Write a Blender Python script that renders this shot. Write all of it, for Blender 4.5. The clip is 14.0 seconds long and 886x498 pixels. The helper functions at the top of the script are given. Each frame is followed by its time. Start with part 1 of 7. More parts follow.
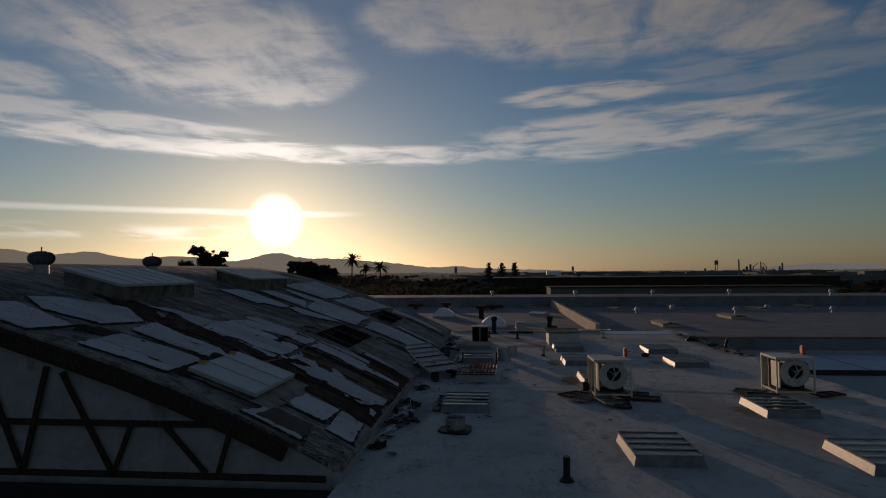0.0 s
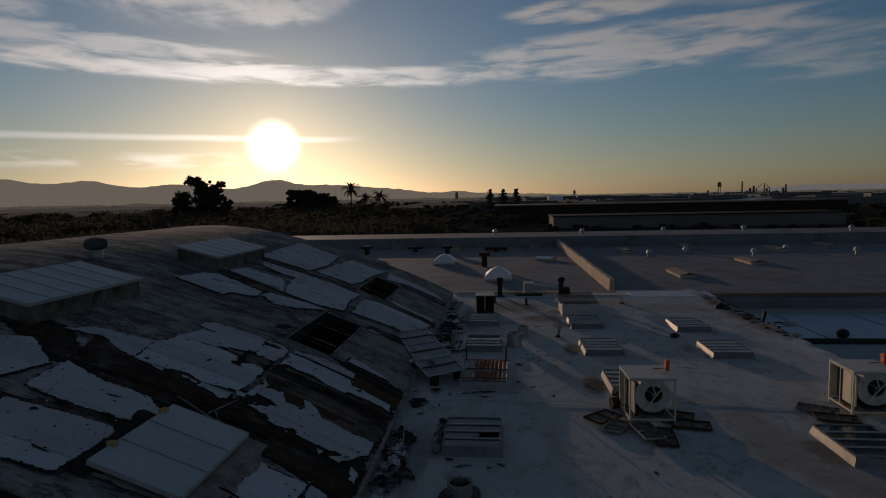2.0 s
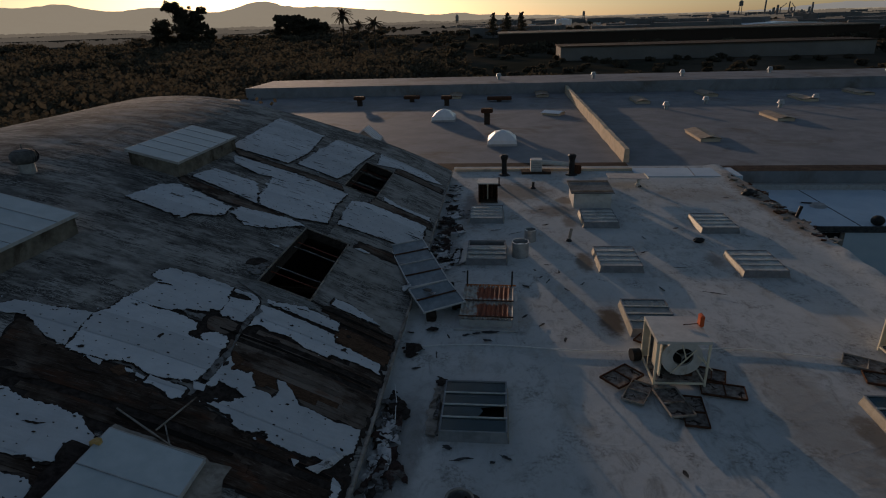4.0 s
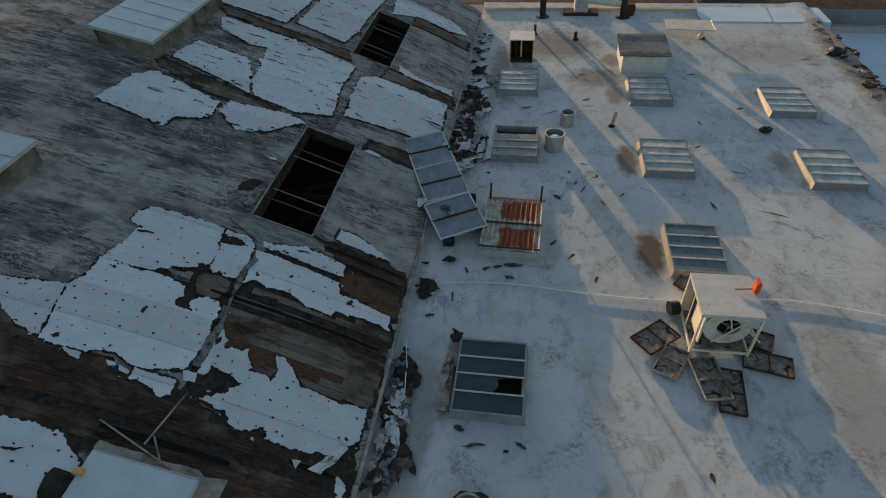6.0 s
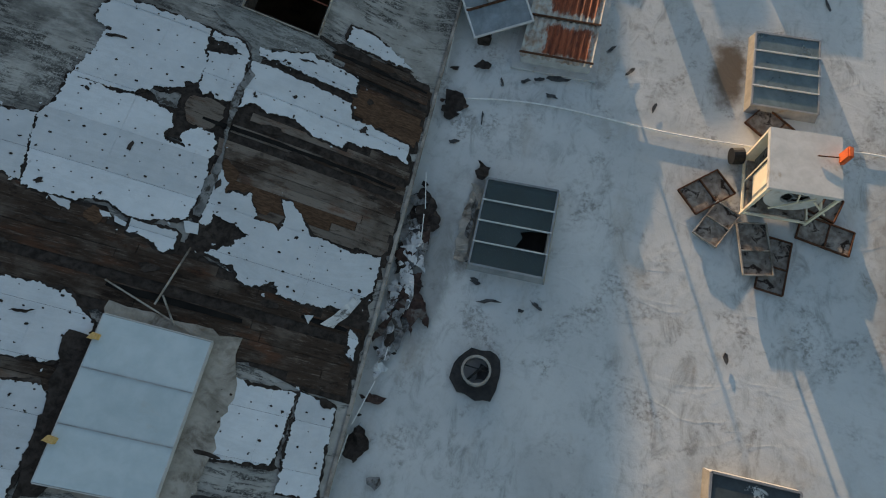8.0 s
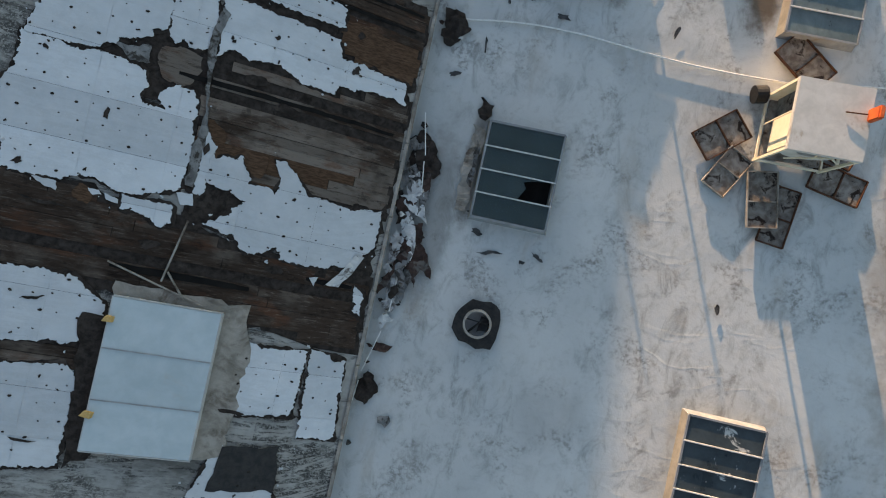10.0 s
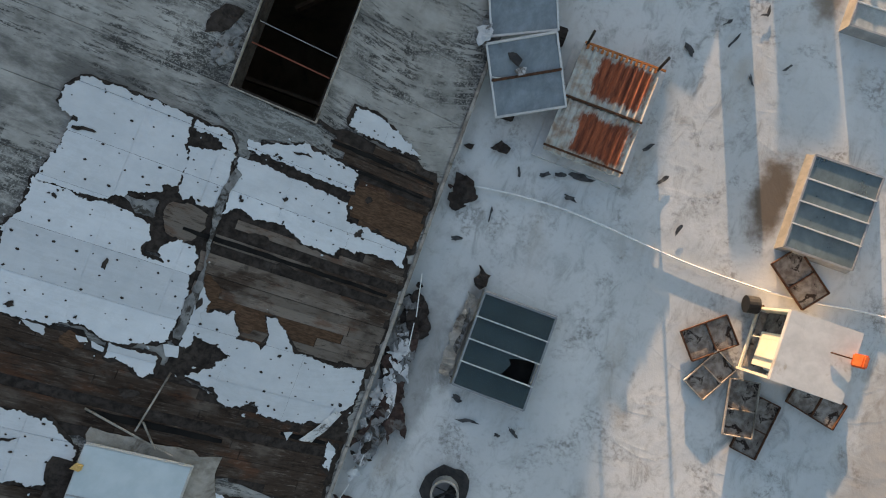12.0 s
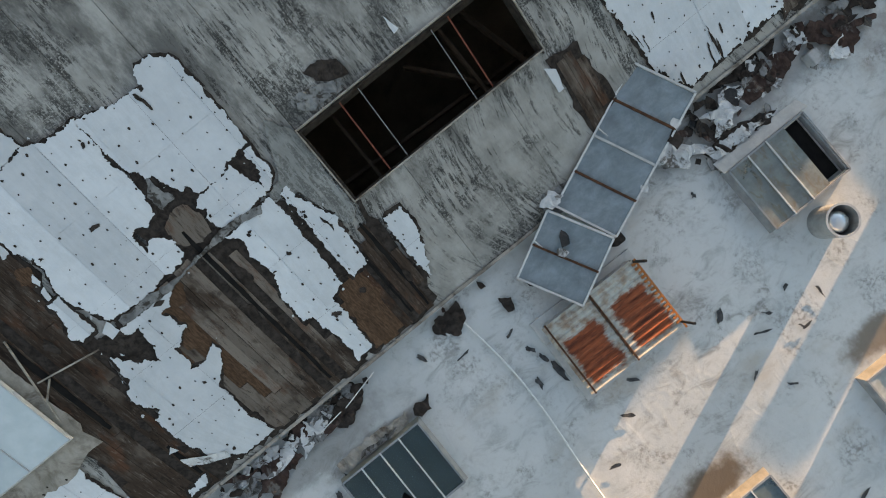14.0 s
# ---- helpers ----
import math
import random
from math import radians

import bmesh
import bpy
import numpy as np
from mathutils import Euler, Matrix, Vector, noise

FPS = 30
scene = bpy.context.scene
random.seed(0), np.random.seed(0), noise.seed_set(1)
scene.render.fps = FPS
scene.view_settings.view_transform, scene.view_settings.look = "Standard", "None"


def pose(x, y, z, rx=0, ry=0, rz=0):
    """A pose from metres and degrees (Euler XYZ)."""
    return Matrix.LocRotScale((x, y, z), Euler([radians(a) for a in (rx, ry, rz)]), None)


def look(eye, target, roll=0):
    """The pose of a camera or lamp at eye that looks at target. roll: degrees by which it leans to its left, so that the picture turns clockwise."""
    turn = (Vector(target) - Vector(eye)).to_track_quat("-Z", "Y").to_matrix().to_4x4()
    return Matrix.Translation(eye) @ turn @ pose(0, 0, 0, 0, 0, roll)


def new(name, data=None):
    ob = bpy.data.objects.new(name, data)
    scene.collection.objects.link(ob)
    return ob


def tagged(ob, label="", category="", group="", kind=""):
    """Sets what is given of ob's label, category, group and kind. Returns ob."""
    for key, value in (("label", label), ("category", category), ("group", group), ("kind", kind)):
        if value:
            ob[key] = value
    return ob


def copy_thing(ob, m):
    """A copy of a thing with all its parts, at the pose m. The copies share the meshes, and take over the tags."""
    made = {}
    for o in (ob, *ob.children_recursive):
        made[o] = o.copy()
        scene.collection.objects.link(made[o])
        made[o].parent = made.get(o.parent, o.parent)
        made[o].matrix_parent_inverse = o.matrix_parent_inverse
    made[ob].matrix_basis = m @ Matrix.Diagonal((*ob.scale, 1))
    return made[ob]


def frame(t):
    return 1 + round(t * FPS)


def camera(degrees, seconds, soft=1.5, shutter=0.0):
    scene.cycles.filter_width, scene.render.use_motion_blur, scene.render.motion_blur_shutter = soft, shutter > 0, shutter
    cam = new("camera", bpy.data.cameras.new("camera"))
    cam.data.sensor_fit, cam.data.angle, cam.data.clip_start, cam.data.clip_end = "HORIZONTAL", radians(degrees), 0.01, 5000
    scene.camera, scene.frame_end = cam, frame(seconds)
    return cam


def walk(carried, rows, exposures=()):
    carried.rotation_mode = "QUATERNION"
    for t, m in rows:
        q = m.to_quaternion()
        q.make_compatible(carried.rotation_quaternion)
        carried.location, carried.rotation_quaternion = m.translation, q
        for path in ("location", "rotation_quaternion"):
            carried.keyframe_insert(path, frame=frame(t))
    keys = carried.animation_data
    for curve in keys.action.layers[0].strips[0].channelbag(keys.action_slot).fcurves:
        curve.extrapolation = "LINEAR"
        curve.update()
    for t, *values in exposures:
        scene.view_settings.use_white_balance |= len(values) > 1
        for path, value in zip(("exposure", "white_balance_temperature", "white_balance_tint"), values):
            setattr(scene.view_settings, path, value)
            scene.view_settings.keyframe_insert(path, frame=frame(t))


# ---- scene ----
cam = camera(75.0, 14.0, soft=1.1)
PATH = [
    (0, pose(1.954, -3.390, 3.568, 92.33, 0.49, 5.35)),
    (0.5, pose(1.858, -2.125, 4.046, 91.60, 0.64, 5.35)),
    (1, pose(1.791, -1.192, 4.534, 90.64, 0.90, 5.36)),
    (1.5, pose(1.742, -0.500, 4.903, 88.25, 1.04, 5.39)),
    (2, pose(1.704, 0.113, 5.272, 84.88, 1.20, 5.43)),
    (2.5, pose(1.689, 0.798, 5.630, 81.32, 1.35, 5.44)),
    (3, pose(1.660, 1.614, 6.061, 77.41, 1.47, 5.47)),
    (3.2, pose(1.588, 1.896, 6.232, 75.75, 1.27, 5.44)),
    (5.3, pose(1.536, 5.191, 8.295, 55.26, 2.29, 5.18)),
    (5.5, pose(1.537, 5.452, 8.429, 53.34, 2.40, 4.95)),
    (6, pose(1.512, 6.077, 8.618, 48.74, 2.44, 8.23)),
    (6.5, pose(1.493, 6.700, 8.705, 43.99, 2.42, 12.67)),
    (7, pose(1.427, 7.353, 8.786, 38.95, 2.63, 13.29)),
    (7.5, pose(1.323, 7.997, 8.863, 31.35, 2.83, 13.12)),
    (8, pose(1.190, 8.697, 9.008, 19.57, 2.93, 13.00)),
    (8.2, pose(1.221, 8.892, 9.011, 15.41, 3.37, 12.99)),
    (8.6, pose(1.130, 9.30, 9.085, 8.30, 3.25, 12.95)),
    (9.0, pose(1.020, 9.72, 9.160, 4.10, 3.15, 12.85)),
    (9.5, pose(0.860, 10.25, 9.245, 2.00, 3.00, 12.60)),
    (10.3, pose(0.608, 11.111, 9.373, 1.36, 2.84, 12.15)),
    (10.5, pose(0.573, 11.353, 9.388, 1.46, 2.87, 11.85)),
    (11, pose(0.439, 11.943, 9.415, 2.50, 2.60, 13.17)),
    (11.5, pose(0.325, 12.616, 9.464, 2.96, 2.71, 15.49)),
    (12, pose(0.145, 13.165, 9.491, 2.92, 2.37, 20.07)),
    (12.5, pose(-0.149, 13.777, 9.515, 2.60, 1.73, 28.30)),
    (13, pose(-0.415, 14.229, 9.546, 2.94, 1.21, 36.34)),
    (13.5, pose(-0.762, 14.623, 9.539, 2.64, 0.69, 44.17)),
    (14, pose(-1.113, 14.966, 9.537, 2.04, 0.38, 50.95)),
]
EXPOSURES = [(0, -1.0, 6400, 13), (1, -1.05, 6400, 13), (2, -1.1, 6350, 13), (3.2, -0.9, 6350, 13), (5.3, 1.27, 7150, 4), (6.5, 1.52, 7350, 4), (7, 1.61, 7350, 4), (8, 1.85, 7400, 5), (11, 2.32, 7750, 9), (13, 2.54, 8350, 10), (14, 2.72, 8700, 10)]
walk(cam, PATH, EXPOSURES)

# ---- world, sun ----
SUN_AZ, SUN_EL = radians(21.5), radians(5.1)
SUN_DIR = Vector((-math.sin(SUN_AZ) * math.cos(SUN_EL), math.cos(SUN_AZ) * math.cos(SUN_EL), math.sin(SUN_EL)))


class Nodes:
    """A short way to write node trees."""

    def __init__(self, tree):
        self.tree = tree
        tree.nodes.clear()

    def add(self, kind, inputs=None, **props):
        n = self.tree.nodes.new(kind)
        for k, v in props.items():
            setattr(n, k, v)
        for k, v in (inputs or {}).items():
            if isinstance(v, bpy.types.NodeSocket):
                self.tree.links.new(v, n.inputs[k])
            else:
                n.inputs[k].default_value = v
        return n

    def math(self, op, a, b=0.0, clamp=False):
        return self.add("ShaderNodeMath", {0: a, 1: b}, operation=op, use_clamp=clamp).outputs[0]

    def mix(self, fac, a, b, blend="MIX"):
        return self.add("ShaderNodeMix", {0: fac, 6: a, 7: b}, data_type="RGBA", blend_type=blend).outputs[2]

    def noise(self, vec, scale, detail=4.0, rough=0.55, dist=0.0):
        return self.add("ShaderNodeTexNoise", {"Vector": vec, "Scale": scale, "Detail": detail, "Roughness": rough, "Distortion": dist}).outputs["Fac"]

    def step(self, v, lo, hi):
        return self.add("ShaderNodeMapRange", {"Value": v, "From Min": lo, "From Max": hi, "To Min": 0.0, "To Max": 1.0}, interpolation_type="SMOOTHSTEP").outputs[0]

    def mapped(self, vec, scale, rot=(0, 0, 0), loc=(0, 0, 0)):
        return self.add("ShaderNodeMapping", {"Vector": vec, "Scale": scale, "Rotation": rot, "Location": loc}).outputs[0]


def make_world():
    world = bpy.data.worlds.new("evening_sky")
    scene.world = world
    world.use_nodes = True
    n = Nodes(world.node_tree)
    way = n.add("ShaderNodeTexCoord").outputs["Generated"]
    sky = n.add("ShaderNodeTexSky", sky_type="NISHITA", sun_disc=False, sun_elevation=SUN_EL, sun_rotation=-SUN_AZ,
                altitude=50.0, air_density=1.0, dust_density=0.5, ozone_density=3.0).outputs[0]
    x, y, z = n.add("ShaderNodeSeparateXYZ", {0: way}).outputs
    # bearing (to the left of north) and height in degrees
    bear = n.math("MULTIPLY", n.add("ShaderNodeMath", {0: n.math("MULTIPLY", x, -1.0), 1: y}, operation="ARCTAN2").outputs[0], 57.2958)
    rise = n.math("MULTIPLY", n.math("ARCSINE", z), 57.2958)
    # cirrus lies on a level sheet high above: combed, stretched fibres
    height = n.math("ADD", n.math("MAXIMUM", z, 0.0), 0.06)
    sheet = n.add("ShaderNodeCombineXYZ", {0: n.math("DIVIDE", x, height), 1: n.math("DIVIDE", y, height), 2: 0.0}).outputs[0]
    wide = n.noise(n.mapped(sheet, (0.42, 0.75, 1), (0, 0, 0.35), (3.1, 0.4, 0)), 1.0, 3.0, 0.5, 0.5)
    comb = n.noise(n.mapped(sheet, (2.2, 0.9, 1), (0, 0, -0.25), (0.3, 2.2, 0)), 2.3, 8.0, 0.62, 0.5)
    puff = n.noise(n.mapped(sheet, (1.5, 2.6, 1), (0, 0, 0.2), (4.0, 1.0, 0)), 2.2, 8.0, 0.61, 0.6)
    ragged = n.math("ADD", n.math("MULTIPLY", comb, 0.55), n.math("MULTIPLY", puff, 0.45))
    flat = n.noise(n.add("ShaderNodeCombineXYZ", {0: n.math("MULTIPLY", bear, 0.10), 1: n.math("MULTIPLY", rise, 0.62), 2: 0.0}).outputs[0], 1.5, 5.0, 0.56, 0.4)
    clouds = n.math("MULTIPLY", n.math("MULTIPLY", n.step(wide, 0.38, 0.62), n.step(comb, 0.34, 0.70)), n.math("MAXIMUM", n.step(rise, 24.0, 31.0), n.math("MULTIPLY", n.step(n.math("ABSOLUTE", bear), 42.0, 55.0), n.step(rise, 11.0, 18.0))))
    # each cloud: bearing, height, half width, half depth, slope, thickness, kind of edge
    for cb, cr, hw, hd, slope, k, edge in (
            (28.0, 20.5, 15.0, 6.0, -0.02, 0.95, ragged), (20.0, 17.8, 8.0, 2.4, -0.12, 0.8, ragged), (41.0, 22.0, 10.0, 4.5, 0.1, 0.6, ragged), (43.0, 15.5, 5.0, 1.9, 0.0, 0.7, ragged),
            (-9.0, 23.4, 19.0, 4.8, 0.04, 1.0, ragged), (-23.0, 20.8, 9.0, 2.6, 0.10, 0.9, ragged), (6.0, 24.5, 9.0, 4.0, -0.1, 0.8, ragged), (-33.5, 19.8, 3.6, 1.8, -0.3, 0.8, ragged), (-9.0, 16.7, 9.0, 1.3, -0.02, 0.95, flat), (-26.0, 17.2, 18.0, 2.6, 0.0, 0.35, flat),
            (-13.0, 13.1, 19.0, 2.6, -0.05, 0.8, flat), (-29.0, 11.0, 9.0, 2.2, -0.05, 0.45, flat), (30.0, 11.75, 26.0, 1.25, 0.015, 1.0, flat), (36.0, 13.3, 16.0, 1.2, 0.03, 0.7, flat), (11.0, 11.5, 14.0, 1.15, 0.0, 0.9, flat)):
        db = n.math("SUBTRACT", bear, cb)
        dr = n.math("SUBTRACT", n.math("SUBTRACT", rise, cr), n.math("MULTIPLY", db, slope))
        u, v = n.math("DIVIDE", db, hw), n.math("DIVIDE", dr, hd)
        far = n.math("ADD", n.math("MULTIPLY", u, u), n.math("MULTIPLY", v, v))
        body = n.math("SUBTRACT", 1.0, n.step(far, 0.0, 1.25))
        clouds = n.math("MAXIMUM", clouds, n.math("MULTIPLY", n.math("MULTIPLY", n.step(n.math("ADD", edge, n.math("MULTIPLY", body, 0.17)), 0.44, 0.76), n.step(body, 0.0, 0.75)), k))
    # two thin bands low over the sunset, which end short of north
    wob = n.math("MULTIPLY", n.math("SUBTRACT", n.noise(n.mapped(way, (5, 5, 9)), 1.0, 4.0), 0.5), 0.5)
    thin = n.math("SUBTRACT", n.math("ADD", rise, wob), n.math("ADD", 5.72, n.math("MULTIPLY", n.math("SUBTRACT", 30.0, bear), 0.004)))
    band_b = n.math("MULTIPLY", n.math("SUBTRACT", 1.0, n.step(n.math("ABSOLUTE", thin), 0.05, 0.42)), n.step(bear, 12.0, 19.0))
    band_c = n.math("MULTIPLY", n.math("MULTIPLY", n.math("SUBTRACT", 1.0, n.step(n.math("ABSOLUTE", n.math("SUBTRACT", n.math("ADD", rise, wob), 3.75)), 0.1, 0.95)), n.step(flat, 0.40, 0.60)), n.step(bear, 23.0, 28.0))
    clouds = n.math("MAXIMUM", clouds, n.math("MULTIPLY", n.math("MAXIMUM", band_b, band_c), 0.42), True)
    grey = n.add("ShaderNodeRGBToBW", {0: sky}).outputs[0]
    lit = n.mix(1.0, n.add("ShaderNodeCombineColor", {0: grey, 1: grey, 2: grey}).outputs[0], (2.62, 2.40, 2.18, 1), "MULTIPLY")
    colour = n.mix(n.math("MULTIPLY", clouds, 0.85), sky, lit)
    # pale evening haze low over the land
    low = n.math("MULTIPLY", n.math("SUBTRACT", 1.0, n.step(z, 0.0, 0.17)), 0.36)
    colour = n.mix(low, colour, n.mix(1.0, n.add("ShaderNodeCombineColor", {0: grey, 1: grey, 2: grey}).outputs[0], (1.10, 0.98, 0.86, 1), "MULTIPLY"))
    # the low sun itself and the bright air round it
    dot = n.add("ShaderNodeVectorMath", {0: way, 1: tuple(SUN_DIR)}, operation="DOT_PRODUCT").outputs["Value"]
    ang = n.math("ARCCOSINE", n.math("MINIMUM", dot, 0.999999))
    # hazy air scatters forward: the sky is brighter towards the sun
    ahead = n.math("ADD", n.math("MULTIPLY", n.math("POWER", 2.718, n.math("MULTIPLY", ang, -1.0 / radians(55.0))), 0.68), 1.0)
    ahead = n.math("SUBTRACT", ahead, n.math("MULTIPLY", n.math("POWER", 2.718, n.math("MULTIPLY", ang, -1.0 / radians(15.0))), 0.42))
    colour = n.mix(1.0, colour, n.add("ShaderNodeCombineColor", {0: ahead, 1: ahead, 2: ahead}).outputs[0], "MULTIPLY")
    disc = n.math("MULTIPLY", n.math("SUBTRACT", 1.0, n.step(ang, radians(0.6), radians(2.9))), SUN_DISC)
    halo = n.math("MULTIPLY", n.math("POWER", 2.718, n.math("MULTIPLY", ang, -1.0 / radians(3.3))), SUN_HALO)
    glow = n.mix(1.0, n.add("ShaderNodeCombineColor", {0: n.math("ADD", disc, halo), 1: n.math("ADD", disc, n.math("MULTIPLY", halo, 0.74)), 2: n.math("ADD", n.math("MULTIPLY", disc, 0.8), n.math("MULTIPLY", halo, 0.42))}).outputs[0], (1, 1, 1, 1), "MULTIPLY")
    colour = n.mix(1.0, colour, glow, "ADD")
    back = n.add("ShaderNodeBackground", {"Color": colour, "Strength": SKY_STRENGTH})
    n.add("ShaderNodeOutputWorld", {"Surface": back.outputs[0]})


SKY_STRENGTH, SUN_DISC, SUN_HALO = 0.10, 40.0, 8.5
make_world()
sun = new("sun", bpy.data.lights.new("sun", "SUN"))
sun.data.energy, sun.data.angle, sun.data.color = 3.15, radians(0.6), (1.0, 0.69, 0.48)
sun.matrix_world = look(SUN_DIR * 200, (0, 0, 0))


# ---- materials ----
def surface(name, low, high, grain=6.0, rough=0.8, metal=0.0, stain=None, stain_scale=0.7, stain_lo=0.5, stain_hi=0.7,
            stretch=(1, 1, 1), bump=0.15, bump_scale=30.0, vary=0.0, spec=0.3, coords="Object", amount=1.0):
    m = bpy.data.materials.new(name)
    m.use_nodes = True
    n = Nodes(m.node_tree)
    spec = min(spec, 0.04) if rough > 0.72 else spec
    if coords == "World":
        vec = n.add("ShaderNodeNewGeometry").outputs["Position"]
    else:
        vec = n.add("ShaderNodeTexCoord").outputs[coords]
    st = n.mapped(vec, stretch)
    a = n.noise(st, grain, 6.0, 0.65, 0.3)
    col = n.mix(n.step(a, 0.3, 0.7), (*low, 1), (*high, 1))
    if stain:
        s = n.noise(st, stain_scale, 7.0, 0.68, 0.6)
        col = n.mix(n.math("MULTIPLY", n.step(s, stain_lo, stain_hi), amount), col, (*stain, 1))
    if vary:
        r = n.add("ShaderNodeObjectInfo").outputs["Random"]
        k = n.math("ADD", n.math("MULTIPLY", r, vary), 1.0 - vary * 0.6)
        col = n.mix(1.0, col, n.add("ShaderNodeCombineColor", {0: k, 1: k, 2: k}).outputs[0], "MULTIPLY")
    b = n.add("ShaderNodeBump", {"Strength": bump, "Distance": 0.02, "Height": n.noise(st, bump_scale, 5.0, 0.6)}).outputs[0]
    rr = n.add("ShaderNodeMapRange", {"Value": a, "To Min": max(0.02, rough - 0.12), "To Max": min(1.0, rough + 0.12)}).outputs[0]
    p = n.add("ShaderNodeBsdfPrincipled", {"Base Color": col, "Roughness": rr, "Metallic": metal, "Normal": b, "Specular IOR Level": spec})
    n.add("ShaderNodeOutputMaterial", {"Surface": p.outputs[0]})
    return m


def roof_coat():
    """White elastomeric coating on a flat roof: wrinkled, dusty, with brown-grey dirt."""
    m = bpy.data.materials.new("roof_coating")
    m.use_nodes = True
    n = Nodes(m.node_tree)
    pos = n.add("ShaderNodeNewGeometry").outputs["Position"]
    cloud = n.noise(pos, 0.45, 5.0, 0.6, 0.4)
    col = n.mix(n.step(cloud, 0.3, 0.7), (0.44, 0.46, 0.455, 1), (0.54, 0.55, 0.535, 1))
    spots = n.math("MULTIPLY", n.step(n.noise(pos, 1.1, 6.0, 0.7, 0.4), 0.50, 0.66), n.step(n.noise(pos, 14.0, 5.0, 0.75), 0.42, 0.62))
    col = n.mix(n.math("MULTIPLY", spots, 0.70), col, (0.13, 0.118, 0.105, 1))
    smudge = n.math("MULTIPLY", n.step(n.noise(n.mapped(pos, (1.5, 0.8, 1), (0, 0, 0.2)), 2.2, 6.0, 0.72, 0.7), 0.47, 0.70), n.step(n.noise(pos, 0.33, 3.0, 0.6), 0.34, 0.60))
    col = n.mix(n.math("MULTIPLY", smudge, 0.62), col, (0.17, 0.168, 0.155, 1))
    mottle = n.step(n.noise(pos, 5.5, 6.0, 0.75), 0.50, 0.78)
    col = n.mix(n.math("MULTIPLY", mottle, 0.35), col, (0.24, 0.225, 0.20, 1))
    dust = n.step(n.noise(n.mapped(pos, (1.2, 0.5, 1), (0, 0, 0.38)), 0.8, 5.0, 0.62), 0.54, 0.72)
    col = n.mix(n.math("MULTIPLY", dust, 0.5), col, (0.34, 0.29, 0.23, 1))
    # marks: middle, half widths, colour and strength
    marks = [(4.32, 16.1, 0.32, 0.7, (0.12, 0.092, 0.066), 0.95), (4.15, 19.8, 0.28, 0.75, (0.16, 0.125, 0.09), 0.85), (0.36, 12.3, 0.14, 0.95, (0.2, 0.175, 0.15), 0.8), (8.1, 20.0, 0.25, 0.6, (0.22, 0.18, 0.14), 0.6), (4.1, 23.6, 0.3, 0.6, (0.2, 0.16, 0.12), 0.7), (8.2, 12.0, 0.3, 0.6, (0.18, 0.14, 0.1), 0.8), (4.2, 26.3, 0.35, 0.5, (0.18, 0.14, 0.1), 0.7), (2.3, 27.6, 1.5, 1.3, (0.2, 0.16, 0.12), 0.7), (3.6, 24.9, 0.9, 0.7, (0.19, 0.15, 0.115), 0.7)]
    marks += [(9.6, 27.2, 1.7, 1.1, (0.26, 0.21, 0.16), 0.4), (0.5, 25.0, 0.5, 2.4, (0.17, 0.14, 0.12), 0.6), (8.3, 10.2, 1.1, 1.6, (0.24, 0.2, 0.16), 0.5), (2.4, 8.7, 0.6, 0.5, (0.24, 0.225, 0.21), 0.18), (-0.15, 11.4, 0.4, 1.5, (0.17, 0.17, 0.16), 0.6), (-0.3, 21.0, 0.5, 2.4, (0.17, 0.16, 0.15), 0.6), (12.0, 26.0, 0.55, 4.5, (0.17, 0.13, 0.095), 0.75), (7.4, 12.6, 0.7, 2.2, (0.24, 0.2, 0.155), 0.45)]
    for cx, cy, rx, ry, tone, k in marks:
        off = n.add("ShaderNodeVectorMath", {0: n.mapped(pos, (1 / rx, 1 / ry, 0), (0, 0, 0), (-cx / rx, -cy / ry, 0))}, operation="LENGTH").outputs["Value"]
        edge = n.math("ADD", off, n.math("MULTIPLY", n.math("SUBTRACT", n.noise(pos, 3.0, 5.0, 0.65), 0.5), 1.3))
        col = n.mix(n.math("MULTIPLY", n.math("SUBTRACT", 1.0, n.step(edge, 0.55, 1.35)), k), col, (*tone, 1))
    speck = n.step(n.noise(pos, 55.0, 3.0, 0.7), 0.66, 0.74)
    col = n.mix(n.math("MULTIPLY", speck, 0.5), col, (0.12, 0.11, 0.10, 1))
    # broad buckles, a few long folds across the run of the cloth, and a gritty coat
    wr = n.noise(n.mapped(pos, (1.3, 1.0, 1), (0, 0, 0.9)), 1.5, 5.0, 0.62, 0.6)
    way = n.noise(n.mapped(pos, (0.5, 1.3, 1), (0, 0, -0.45), (3, 1, 0)), 0.9, 3.0, 0.5, 0.8)
    fold = n.math("MINIMUM", n.math("ABSOLUTE", n.math("SUBTRACT", way, 0.5)), 0.045)
    dent = n.noise(pos, 6.5, 4.0, 0.65, 0.4)
    fine = n.noise(pos, 38.0, 4.0, 0.6)
    h = n.math("ADD", n.math("ADD", wr, n.math("MULTIPLY", fold, -3.0)), n.math("ADD", n.math("MULTIPLY", fine, 0.10), n.math("MULTIPLY", dent, 0.22)))
    b = n.add("ShaderNodeBump", {"Strength": 0.30, "Distance": 0.03, "Height": h}).outputs[0]
    p = n.add("ShaderNodeBsdfPrincipled", {"Base Color": col, "Roughness": 0.95, "Diffuse Roughness": 0.3, "Normal": b, "Specular IOR Level": 0.04})
    n.add("ShaderNodeOutputMaterial", {"Surface": p.outputs[0]})
    return m


